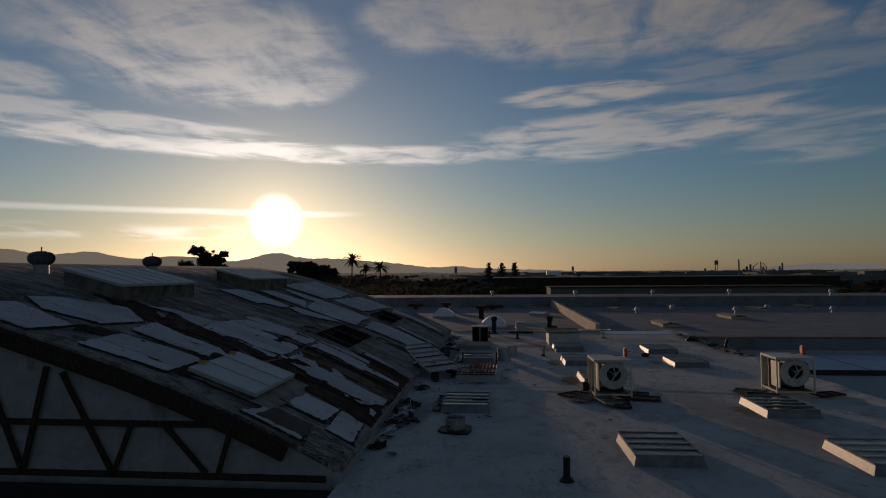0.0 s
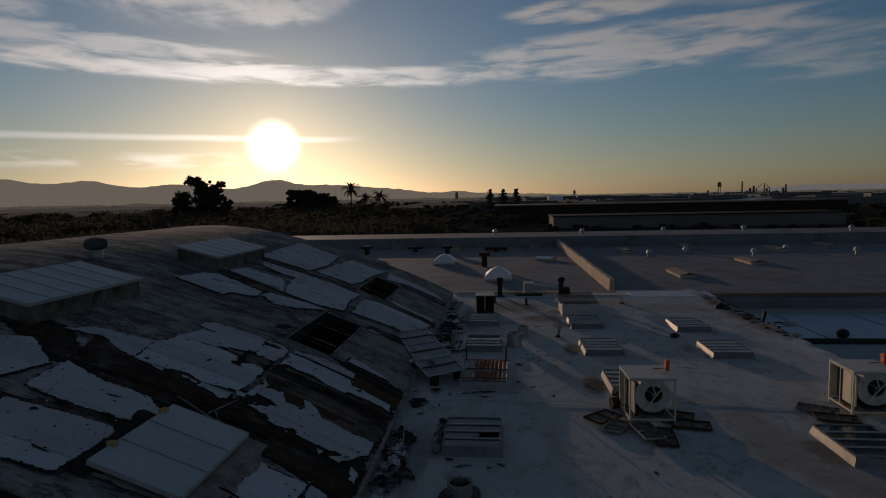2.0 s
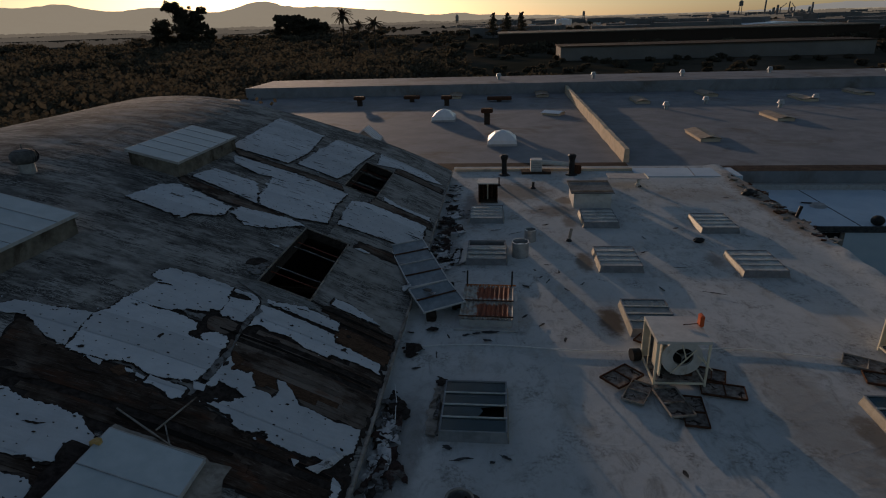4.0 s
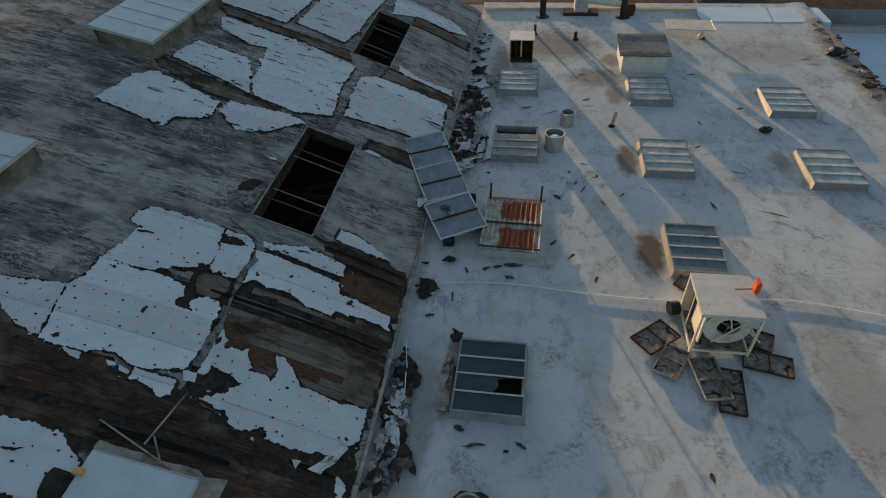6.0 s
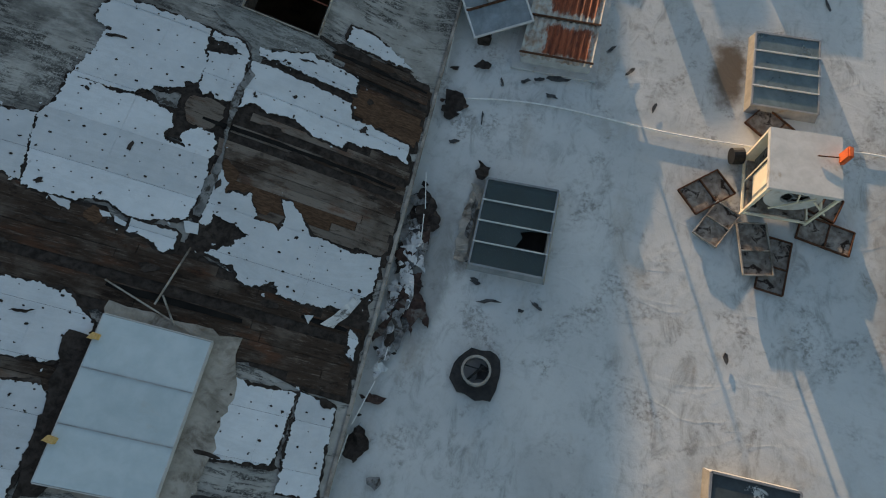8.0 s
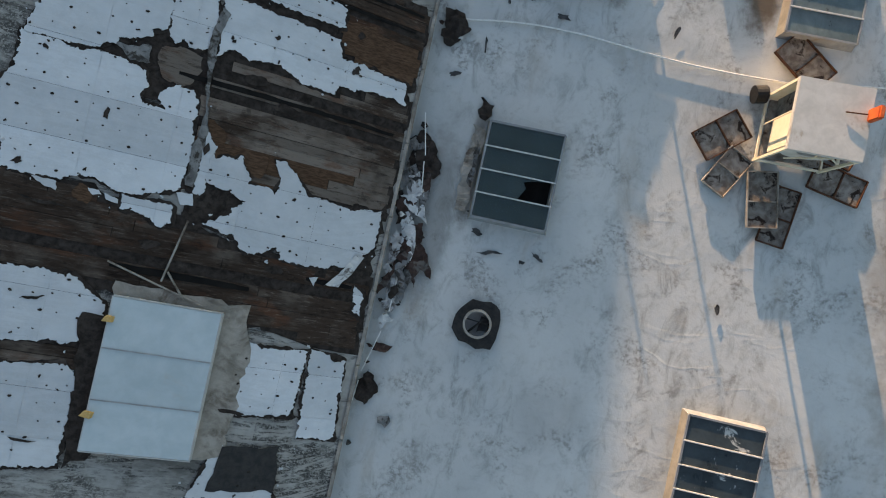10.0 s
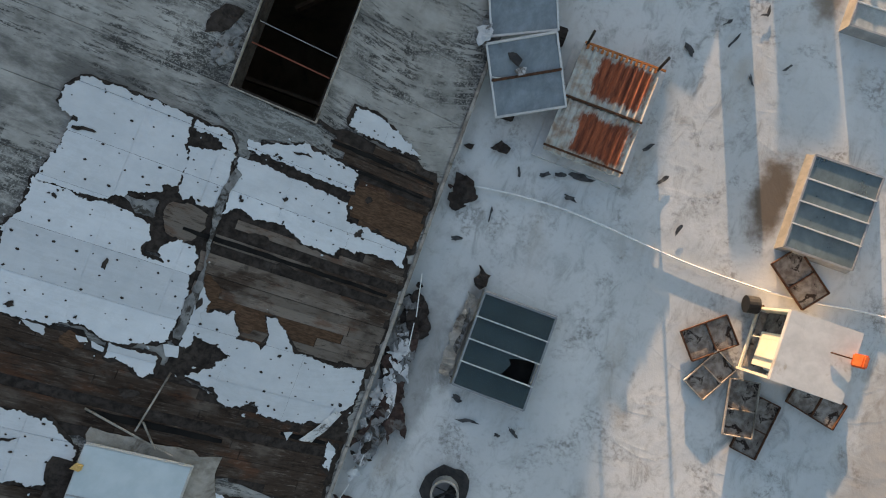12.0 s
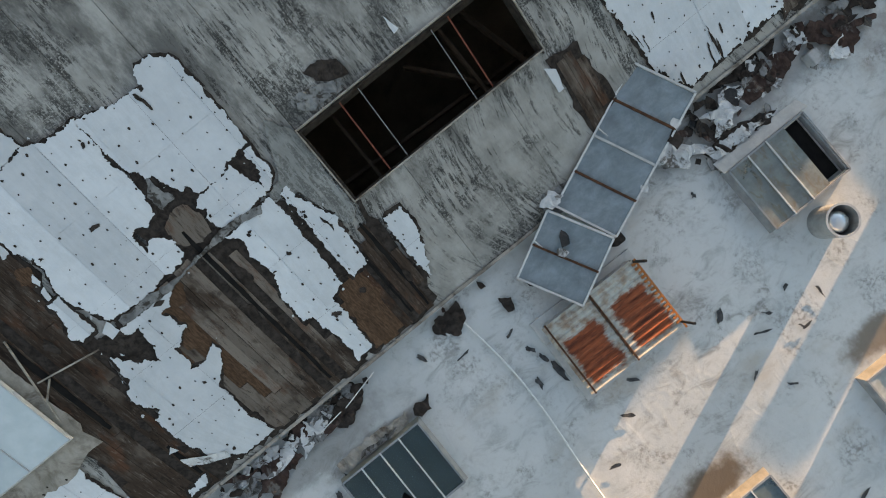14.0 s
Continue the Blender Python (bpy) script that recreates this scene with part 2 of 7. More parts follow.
def cap_sheet(name, low, high, streak, amount, blocks=0.0):
    """Mineral roofing sheet, with dark streaks that run down the slope."""
    m = bpy.data.materials.new(name)
    m.use_nodes = True
    n = Nodes(m.node_tree)
    pos = n.add("ShaderNodeNewGeometry").outputs["Position"]
    a = n.noise(pos, 3.0, 6.0, 0.65)
    col = n.mix(n.step(a, 0.3, 0.7), (*low, 1), (*high, 1))
    # towards the eave the streaks bend aside
    px, py, pz = n.add("ShaderNodeSeparateXYZ", {0: pos}).outputs
    low = n.math("MAXIMUM", n.math("ADD", px, 1.9), -0.8)
    bent = n.add("ShaderNodeCombineXYZ", {0: px, 1: n.math("SUBTRACT", py, n.math("MULTIPLY", n.math("MULTIPLY", low, low), 0.22)), 2: pz}).outputs[0]
    run = n.noise(n.mapped(bent, (1.5, 10.0, 1.5)), 1.5, 6.0, 0.66, 0.25)
    big = n.noise(n.mapped(pos, (0.8, 1.1, 0.8)), 0.9, 5.0, 0.68)
    if blocks:
        # each length of roll has worn in its own way, and dirt gathers along the laps
        place = n.mapped(pos, (0.72, 1.113, 0.0), (0, 0, 0), (0.4, -16.19, 0.5))
        cell = n.add("ShaderNodeVectorMath", {0: place}, operation="FLOOR").outputs[0]
        own = n.add("ShaderNodeTexWhiteNoise", {"Vector": cell}, noise_dimensions="3D").outputs["Value"]
        part_y = n.math("FRACT", n.add("ShaderNodeSeparateXYZ", {0: place}).outputs[1])
        lap = n.math("SUBTRACT", 1.0, n.step(n.math("MINIMUM", part_y, n.math("SUBTRACT", 1.0, part_y)), 0.02, 0.20))
        calm = n.step(low, -0.7, -0.3)
        run = n.math("SUBTRACT", run, n.math("MULTIPLY", calm, 0.035))
        run = n.math("ADD", run, n.math("ADD", n.math("MULTIPLY", n.math("SUBTRACT", own, 0.55), 0.13 * blocks), n.math("MULTIPLY", lap, 0.05 * blocks)))
    k = n.math("MULTIPLY", n.step(run, 0.43, 0.53), n.step(big, 0.37, 0.54))
    grit = n.math("MULTIPLY", n.step(n.noise(pos, 34.0, 4.0, 0.7), 0.34, 0.52), n.step(n.noise(n.mapped(pos, (1.0, 2.6, 1.0)), 7.0, 5.0, 0.7), 0.34, 0.50))
    haze = n.math("MULTIPLY", n.step(n.noise(n.mapped(pos, (0.8, 2.0, 0.8)), 1.0, 6.0, 0.7), 0.42, 0.64), 0.68)
    if blocks:
        haze = n.math("MULTIPLY", haze, n.math("SUBTRACT", 1.0, n.math("MULTIPLY", calm, 0.6)))
    col = n.mix(n.math("MULTIPLY", haze, amount), col, (*streak, 1))
    col = n.mix(n.math("MULTIPLY", n.math("MULTIPLY", k, grit), amount), col, (*streak, 1))
    r = n.add("ShaderNodeObjectInfo").outputs["Random"]
    v = n.math("ADD", n.math("MULTIPLY", r, 0.22), 0.88)
    col = n.mix(1.0, col, n.add("ShaderNodeCombineColor", {0: v, 1: v, 2: v}).outputs[0], "MULTIPLY")
    b = n.add("ShaderNodeBump", {"Strength": 0.25, "Distance": 0.01, "Height": n.noise(pos, 45.0, 4.0, 0.7)}).outputs[0]
    p = n.add("ShaderNodeBsdfPrincipled", {"Base Color": col, "Roughness": 0.95, "Normal": b, "Specular IOR Level": 0.04})
    n.add("ShaderNodeOutputMaterial", {"Surface": p.outputs[0]})
    return m


def glass(name, tint, rough, dirt, film=(0.34, 0.385, 0.41), brown=0.0):
    m = bpy.data.materials.new(name)
    m.use_nodes = True
    n = Nodes(m.node_tree)
    pos = n.add("ShaderNodeNewGeometry").outputs["Position"]
    d = n.step(n.noise(pos, 2.2, 6.0, 0.7, 0.5), 0.35, 0.75)
    g = n.add("ShaderNodeBsdfPrincipled", {"Base Color": (*tint, 1), "Roughness": rough, "Transmission Weight": 0.85, "IOR": 1.42}).outputs[0]
    rub = n.math("MULTIPLY", n.step(n.noise(n.mapped(pos, (1.5, 3.0, 1)), 2.0, 5.0, 0.65, 0.8), 0.46, 0.62), brown)
    f = n.add("ShaderNodeBsdfDiffuse", {"Color": n.mix(rub, n.mix(n.step(n.noise(n.mapped(pos, (2.0, 1.2, 1)), 1.4, 6.0, 0.7, 0.2), 0.30, 0.70), tuple(c * 0.7 for c in film) + (1,), tuple(c * 1.2 for c in film) + (1,)), (0.20, 0.15, 0.09, 1))}).outputs[0]
    k = n.math("MULTIPLY", n.math("ADD", n.math("MULTIPLY", d, 0.35), 0.65), dirt)
    n.add("ShaderNodeOutputMaterial", {"Surface": n.add("ShaderNodeMixShader", {0: k, 1: g, 2: f}).outputs[0]})
    return m


M_COAT = roof_coat()
M_GREY = cap_sheet("grey_cap_sheet", (0.262, 0.253, 0.233), (0.355, 0.344, 0.319), (0.044, 0.043, 0.041), 0.95, 1.25)
M_WHITE = cap_sheet("white_cap_sheet", (0.485, 0.51, 0.53), (0.55, 0.572, 0.588), (0.36, 0.36, 0.35), 0.16)
M_FELT = surface("torn_felt", (0.019, 0.0155, 0.0135), (0.050, 0.041, 0.036), 9, 0.95, stain=(0.085, 0.070, 0.060), stain_lo=0.56, stain_hi=0.78, stain_scale=3.0, bump=0.45, bump_scale=25, coords="World")
M_SCRAP = surface("coating_scrap", (0.40, 0.41, 0.41), (0.56, 0.56, 0.55), 7, 0.85, stain=(0.12, 0.11, 0.10), stain_lo=0.52, stain_hi=0.62, stain_scale=4, bump=0.4, vary=0.25, coords="World")
M_MAROON = surface("old_red_felt", (0.032, 0.021, 0.018), (0.072, 0.048, 0.041), 8, 0.95, stain=(0.12, 0.11, 0.10), stain_lo=0.55, stain_hi=0.65, stain_scale=4, bump=0.6, bump_scale=25, coords="World")
def planks(name, field_lo, field_hi, pale, dark):
    """Old sheathing boards: dark brown with grey weathered fields and fine grain."""
    m = bpy.data.materials.new(name)
    m.use_nodes = True
    n = Nodes(m.node_tree)
    pos = n.add("ShaderNodeNewGeometry").outputs["Position"]
    grain = n.noise(n.mapped(pos, (0.9, 14.0, 3.0)), 2.4, 9.0, 0.78, 0.5)
    field = n.noise(n.mapped(pos, (0.7, 1.3, 1.0)), 0.9, 4.0, 0.6, 0.3)
    rust = n.noise(n.mapped(pos, (1.0, 2.4, 1.0), (0, 0, 0), (7, 3, 0)), 1.3, 5.0, 0.65)
    col = n.mix(n.step(field, field_lo, field_hi), (0.043, 0.030, 0.023, 1), (0.150, 0.124, 0.104, 1))
    wear = n.noise(n.mapped(pos, (1.0, 2.2, 1.0), (0, 0, 0), (2, 9, 0)), 2.6, 6.0, 0.7, 0.3)
    col = n.mix(n.math("MULTIPLY", n.step(wear, 0.50, 0.66), pale), col, (0.15, 0.128, 0.108, 1))
    col = n.mix(n.math("MULTIPLY", n.math("SUBTRACT", 1.0, n.step(wear, 0.34, 0.46)), dark), col, (0.022, 0.016, 0.013, 1))
    col = n.mix(n.math("MULTIPLY", n.step(rust, 0.52, 0.66), 0.65), col, (0.092, 0.042, 0.025, 1))
    col = n.mix(n.math("MULTIPLY", n.step(grain, 0.53, 0.70), 0.7), col, (0.19, 0.16, 0.135, 1))
    col = n.mix(n.math("MULTIPLY", n.math("SUBTRACT", 1.0, n.step(grain, 0.34, 0.47)), 0.7), col, (0.014, 0.010, 0.008, 1))
    r = n.add("ShaderNodeObjectInfo").outputs["Random"]
    k = n.math("ADD", n.math("MULTIPLY", r, 0.40), 0.84)
    col = n.mix(1.0, col, n.add("ShaderNodeCombineColor", {0: k, 1: k, 2: k}).outputs[0], "MULTIPLY")
    b = n.add("ShaderNodeBump", {"Strength": 0.5, "Distance": 0.01, "Height": grain}).outputs[0]
    p = n.add("ShaderNodeBsdfPrincipled", {"Base Color": col, "Roughness": 0.95, "Normal": b, "Specular IOR Level": 0.05})
    n.add("ShaderNodeOutputMaterial", {"Surface": p.outputs[0]})
    return m


M_PLANK = planks("weathered_plank", 0.39, 0.56, 0.6, 0.6)
M_WETPLANK = planks("dark_soaked_plank", 0.50, 0.72, 0.28, 0.85)
M_PLY = surface("raw_plywood", (0.055, 0.032, 0.021), (0.125, 0.075, 0.048), 5.0, 0.9, stretch=(1.5, 10, 4), bump=0.3, vary=0.3, coords="World")
M_GALV = surface("galvanised_metal", (0.28, 0.29, 0.29), (0.42, 0.43, 0.43), 5, 0.5, 0.65, stain=(0.17, 0.14, 0.11), stain_lo=0.58, stain_hi=0.75, bump=0.08, vary=0.2)
M_WEATHERED = surface("weathered_zinc", (0.10, 0.10, 0.10), (0.19, 0.185, 0.18), 6, 0.75, 0.2, bump=0.1)
M_SHINE = surface("bright_zinc", (0.62, 0.62, 0.60), (0.74, 0.73, 0.70), 5, 0.3, 0.9, bump=0.05)
M_STRIP = surface("weathered_strip", (0.035, 0.036, 0.037), (0.085, 0.085, 0.085), 9, 0.9, bump=0.4, coords="World")
# Curb dust, with the end faces' shade added to its dark tone.
M_SKYCURB = surface("dusty_shaded_curb", (0.17, 0.18, 0.19), (0.26, 0.27, 0.275), 4, 0.8, stain=(0.16, 0.125, 0.09), stain_lo=0.58, stain_hi=0.75, stain_scale=2.2, bump=0.2, vary=0.15, coords="World")
M_SEAM = surface("old_seam_tape", (0.10, 0.10, 0.10), (0.22, 0.22, 0.215), 7, 0.9, stain=(0.05, 0.045, 0.04), stain_lo=0.5, stain_hi=0.6, stain_scale=5, bump=0.4, coords="World")
M_GLINT = surface("bare_side_flashing", (0.26, 0.24, 0.20), (0.37, 0.34, 0.285), 6, 0.52, 0.45, stain=(0.25, 0.19, 0.13), stain_lo=0.58, stain_hi=0.75, bump=0.12)
M_BOARD = surface("stained_boards", (0.13, 0.115, 0.09), (0.24, 0.215, 0.175), 3, 0.9, stain=(0.06, 0.048, 0.036), stain_lo=0.46, stain_hi=0.68, stain_scale=1.3, bump=0.3, coords="World")
M_FLASH = surface("painted_flashing", (0.34, 0.34, 0.33), (0.45, 0.445, 0.43), 5, 0.65, stain=(0.24, 0.19, 0.14), stain_lo=0.58, stain_hi=0.75, stain_scale=2.2, bump=0.2, vary=0.2, coords="World")
M_BARS = surface("pale_glazing_bar", (0.42, 0.42, 0.41), (0.56, 0.56, 0.54), 14, 0.6, stain=(0.22, 0.19, 0.16), stain_lo=0.60, stain_hi=0.72, stain_scale=5, bump=0.3, coords="World")
M_CURB = surface("stained_curb", (0.22, 0.20, 0.17), (0.36, 0.33, 0.29), 4, 0.85, stain=(0.09, 0.07, 0.055), stain_lo=0.46, stain_hi=0.68, stain_scale=1.6, bump=0.3, coords="World")
def rusted_sheet():
    """Zinc sheet, rusted through in two broad fields, zinc left at the rims."""
    m = bpy.data.materials.new("rusted_sheet")
    m.use_nodes = True
    n = Nodes(m.node_tree)
    vec = n.add("ShaderNodeTexCoord").outputs["Object"]
    x, y, z = n.add("ShaderNodeSeparateXYZ", {0: vec}).outputs
    wob = n.math("MULTIPLY", n.math("SUBTRACT", n.noise(n.mapped(vec, (7, 2, 1)), 1.6, 6.0, 0.7), 0.5), 0.42)
    side = n.math("MULTIPLY", n.step(n.math("ADD", x, wob), -0.32, -0.25), n.math("SUBTRACT", 1.0, n.step(n.math("SUBTRACT", x, wob), 0.51, 0.60)))
    ends = n.math("SUBTRACT", 1.0, n.step(n.math("ADD", n.math("ABSOLUTE", n.math("SUBTRACT", n.math("ABSOLUTE", y), 0.47)), wob), 0.29, 0.37))
    rust = n.math("MULTIPLY", side, ends)
    a = n.noise(n.mapped(vec, (9, 1.2, 1)), 2.0, 6.0, 0.7)
    red = n.mix(n.step(a, 0.3, 0.7), (0.082, 0.023, 0.013, 1), (0.31, 0.084, 0.036, 1))
    zinc = n.mix(n.step(n.noise(vec, 6.0, 5.0), 0.35, 0.7), (0.40, 0.405, 0.37, 1), (0.26, 0.19, 0.14, 1))
    b = n.add("ShaderNodeBump", {"Strength": 0.3, "Distance": 0.01, "Height": n.noise(vec, 40.0, 4.0)}).outputs[0]
    p = n.add("ShaderNodeBsdfPrincipled", {"Base Color": n.mix(rust, zinc, red), "Roughness": 0.8, "Normal": b, "Specular IOR Level": 0.25})
    n.add("ShaderNodeOutputMaterial", {"Surface": p.outputs[0]})
    return m


M_RUST = rusted_sheet()
M_RUSTCLIP = surface("orange_rust", (0.26, 0.085, 0.03), (0.42, 0.16, 0.06), 18, 0.9, 0.0, bump=0.4)
M_REDBAR = surface("red_primed_bar", (0.11, 0.035, 0.024), (0.20, 0.07, 0.045), 14, 0.9, 0.0, bump=0.3)
M_RUSTBAR = surface("rusted_bar", (0.042, 0.023, 0.016), (0.115, 0.056, 0.034), 18, 0.9, 0.1, bump=0.4)
M_PAINT = surface("white_painted_metal", (0.46, 0.445, 0.41), (0.57, 0.55, 0.51), 5, 0.6, 0.0, stain=(0.30, 0.24, 0.17), stain_lo=0.54, stain_hi=0.76, stain_scale=2.5, bump=0.05, vary=0.1)
M_CREAM = surface("cream_painted_metal", (0.62, 0.55, 0.40), (0.72, 0.65, 0.50), 4, 0.5, 0.0, stain=(0.30, 0.19, 0.10), stain_lo=0.60, stain_hi=0.75, stain_scale=3, bump=0.05)
M_BLUEWHITE = surface("white_sheet_metal", (0.38, 0.445, 0.465), (0.46, 0.52, 0.54), 2.5, 0.62, 0.0, stain=(0.42, 0.37, 0.31), stain_lo=0.64, stain_hi=0.80, bump=0.04, vary=0.08, coords="World")
# Near-black: the shade of gaps and openings as a plain colour.
M_SHADE_BLACK = surface("shade_black", (0.008, 0.008, 0.008), (0.016, 0.015, 0.014), 4, 0.95, bump=0.0, spec=0.1)
M_SLAB = surface("dirty_slab", (0.20, 0.155, 0.10), (0.34, 0.27, 0.19), 0.8, 0.9, stain=(0.10, 0.08, 0.06), stain_scale=0.5, bump=0.2, coords="World")
M_BLACK = surface("black_metal", (0.012, 0.012, 0.012), (0.035, 0.033, 0.030), 12, 0.6, 0.3, bump=0.1)
M_TAR = surface("black_tar", (0.012, 0.012, 0.013), (0.035, 0.033, 0.031), 9, 0.7, bump=0.5, coords="World")
M_PAD = surface("dirty_filter_pad", (0.11, 0.09, 0.075), (0.25, 0.23, 0.205), 8, 0.95, stain=(0.03, 0.022, 0.018), stain_scale=5, stain_lo=0.55, stain_hi=0.62, bump=0.6, bump_scale=60, vary=0.4)
M_ORANGE = surface("orange_plastic", (0.50, 0.085, 0.022), (0.62, 0.13, 0.035), 10, 0.5, bump=0.1)
M_HOSE = surface("white_pvc_pipe", (0.55, 0.55, 0.53), (0.68, 0.68, 0.66), 20, 0.5, bump=0.1)
M_TRUSS = surface("dark_truss_timber", (0.030, 0.022, 0.018), (0.075, 0.055, 0.042), 8, 0.9, stretch=(3, 3, 1), bump=0.3, coords="World")
M_PLASTER = surface("grey_plaster", (0.30, 0.30, 0.30), (0.40, 0.40, 0.39), 3, 0.9, stain=(0.17, 0.16, 0.15), stain_lo=0.52, stain_hi=0.72, bump=0.2, coords="World")
M_APRON = cap_sheet("old_grey_flashing", (0.205, 0.208, 0.198), (0.275, 0.278, 0.265), (0.085, 0.085, 0.080), 0.75)
M_PARAPET = surface("stucco_parapet", (0.46, 0.37, 0.27), (0.58, 0.48, 0.36), 1.5, 0.9, stain=(0.28, 0.25, 0.21), stain_lo=0.52, stain_hi=0.72, bump=0.3, coords="World")
M_ROOFB = surface("rolled_roofing", (0.185, 0.194, 0.206), (0.25, 0.258, 0.27), 0.6, 0.9, stain=(0.14, 0.125, 0.11), stain_scale=0.18, stain_lo=0.52, stain_hi=0.72, bump=0.3, bump_scale=8, coords="World")
M_POOL = surface("new_white_membrane", (0.44, 0.53, 0.60), (0.52, 0.60, 0.66), 0.8, 0.8, stain=(0.42, 0.45, 0.47), stain_scale=0.3, stain_lo=0.58, stain_hi=0.75, bump=0.1, coords="World")
M_DOME = surface("white_acrylic", (0.70, 0.71, 0.72), (0.78, 0.78, 0.79), 3, 0.4, bump=0.02)
M_GUTTER = surface("gutter_dirt", (0.035, 0.027, 0.022), (0.085, 0.062, 0.048), 2, 0.95, bump=0.4, coords="World")
M_TANSHEET = surface("tan_sheet", (0.20, 0.155, 0.11), (0.34, 0.27, 0.20), 2.5, 0.7, bump=0.2, vary=0.3)
M_EARTH = surface("dry_earth", (0.060, 0.052, 0.040), (0.105, 0.090, 0.070), 0.02, 0.95, stain=(0.035, 0.036, 0.026), stain_scale=0.008, stain_lo=0.42, stain_hi=0.60, bump=0.3, bump_scale=0.5, spec=0.0, coords="World")
def foliage():
    """Thin leaves: matt, letting part of the low sun through."""
    m = bpy.data.materials.new("dark_foliage")
    m.use_nodes = True
    n = Nodes(m.node_tree)
    pos = n.add("ShaderNodeNewGeometry").outputs["Position"]
    col = n.mix(n.noise(pos, 0.5, 4.0), (0.060, 0.054, 0.038, 1), (0.110, 0.092, 0.066, 1))
    d = n.add("ShaderNodeBsdfDiffuse", {"Color": col}).outputs[0]
    t = n.add("ShaderNodeBsdfTranslucent", {"Color": col}).outputs[0]
    n.add("ShaderNodeOutputMaterial", {"Surface": n.add("ShaderNodeMixShader", {0: 0.30, 1: d, 2: t}).outputs[0]})
    return m


M_LEAF = foliage()
M_BARK = surface("bark", (0.040, 0.032, 0.026), (0.085, 0.070, 0.058), 4, 0.95, stretch=(4, 4, 0.6), bump=0.4)
def haze_glow(name, colour, glow):
    """A plain distant backdrop; the haze in front is painted in as emission."""
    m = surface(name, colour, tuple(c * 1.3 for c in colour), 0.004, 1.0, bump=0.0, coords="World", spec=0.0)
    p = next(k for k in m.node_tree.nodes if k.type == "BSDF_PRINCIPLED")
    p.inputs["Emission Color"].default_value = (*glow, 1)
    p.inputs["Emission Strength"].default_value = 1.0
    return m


# The glow colours stand for haze over hills and woods.
M_HILL = haze_glow("hazy_hills", (0.10, 0.095, 0.085), (0.27, 0.222, 0.165))
M_HILL_FAR = haze_glow("hazy_far_hills", (0.12, 0.12, 0.12), (0.24, 0.225, 0.21))
M_FARWOOD = [haze_glow("hazy_woods", (0.05, 0.048, 0.04), g) for g in ((0.15, 0.122, 0.094), (0.10, 0.082, 0.066), (0.065, 0.053, 0.044))]
M_FARWALL = surface("far_wall", (0.16, 0.155, 0.15), (0.27, 0.26, 0.25), 0.05, 0.9, bump=0.0, coords="World", vary=0.4)
M_SHEDWALL = surface("pale_shed_wall", (0.17, 0.155, 0.14), (0.24, 0.22, 0.20), 0.05, 0.9, bump=0.0, coords="World")
M_PANE = glass("clouded_pane", (0.10, 0.18, 0.19), 0.12, 0.55, (0.062, 0.088, 0.092))
M_PANE_MID = glass("filmed_pane", (0.2, 0.28, 0.30), 0.18, 0.55, (0.18, 0.24, 0.26))
M_RAFTER = surface("old_rafter", (0.06, 0.042, 0.030), (0.12, 0.084, 0.058), 6, 0.9, stretch=(1, 6, 3), bump=0.3, coords="World")
M_PANE_FLAKED = surface("flaked_pane", (0.020, 0.028, 0.032), (0.042, 0.056, 0.062), 3, 0.3, stain=(0.40, 0.41, 0.39), stain_lo=0.60, stain_hi=0.63, stain_scale=3.2, bump=0.05, coords="World")
# Dust film, raised in tone to hold the sky's reflection as well.
M_PANE_PALE = glass("dusty_sky_pane", (0.42, 0.50, 0.52), 0.25, 0.94, (0.44, 0.455, 0.43))
# Blue-grey film paints the mirrored sky into the pane colour.
M_PANE_BLUE = glass("sky_tinted_pane", (0.36, 0.44, 0.47), 0.25, 0.68, (0.28, 0.325, 0.35))
M_PANE_STAIN = glass("stained_pane", (0.35, 0.42, 0.42), 0.2, 0.62, (0.24, 0.26, 0.25), 0.75)
M_FOAM = surface("yellowed_foam", (0.45, 0.27, 0.09), (0.62, 0.42, 0.18), 20, 0.9, bump=0.5)


# ---- building blocks ----
def part(name, bm, material, parent=None, label="", smooth=False):
    me = bpy.data.meshes.new(name)
    bmesh.ops.recalc_face_normals(bm, faces=bm.faces)
    bm.to_mesh(me)
    bm.free()
    if smooth:
        for p in me.polygons:
            p.use_smooth = True
    me.materials.append(material)
    ob = new(name, me)
    if parent:
        ob.parent = parent
    if label:
        ob["label"] = label
    return ob


def thing(name, label, category, at=(0, 0, 0), turn=0.0, group="", kind=""):
    ob = new(name)
    ob.empty_display_size = 0.2
    ob.matrix_world = pose(*at, 0, 0, turn)
    return tagged(ob, label, category, group, kind)


def box(bm, x0, x1, y0, y1, z0, z1, m=None, bevel=0.0):
    made = bmesh.ops.create_cube(bm, size=1.0, matrix=Matrix.Translation(((x0 + x1) / 2, (y0 + y1) / 2, (z0 + z1) / 2)) @ Matrix.Diagonal((x1 - x0, y1 - y0, z1 - z0, 1)))
    if bevel:
        es = list({e for v in made["verts"] for e in v.link_edges})
        made = {"verts": bmesh.ops.bevel(bm, geom=es, offset=bevel, segments=2, affect="EDGES")["verts"]}
    if m is not None:
        bmesh.ops.transform(bm, matrix=m, verts=[v for v in made["verts"] if v.is_valid])
    return bm


def boxed(*a, **k):
    return box(bmesh.new(), *a, **k)


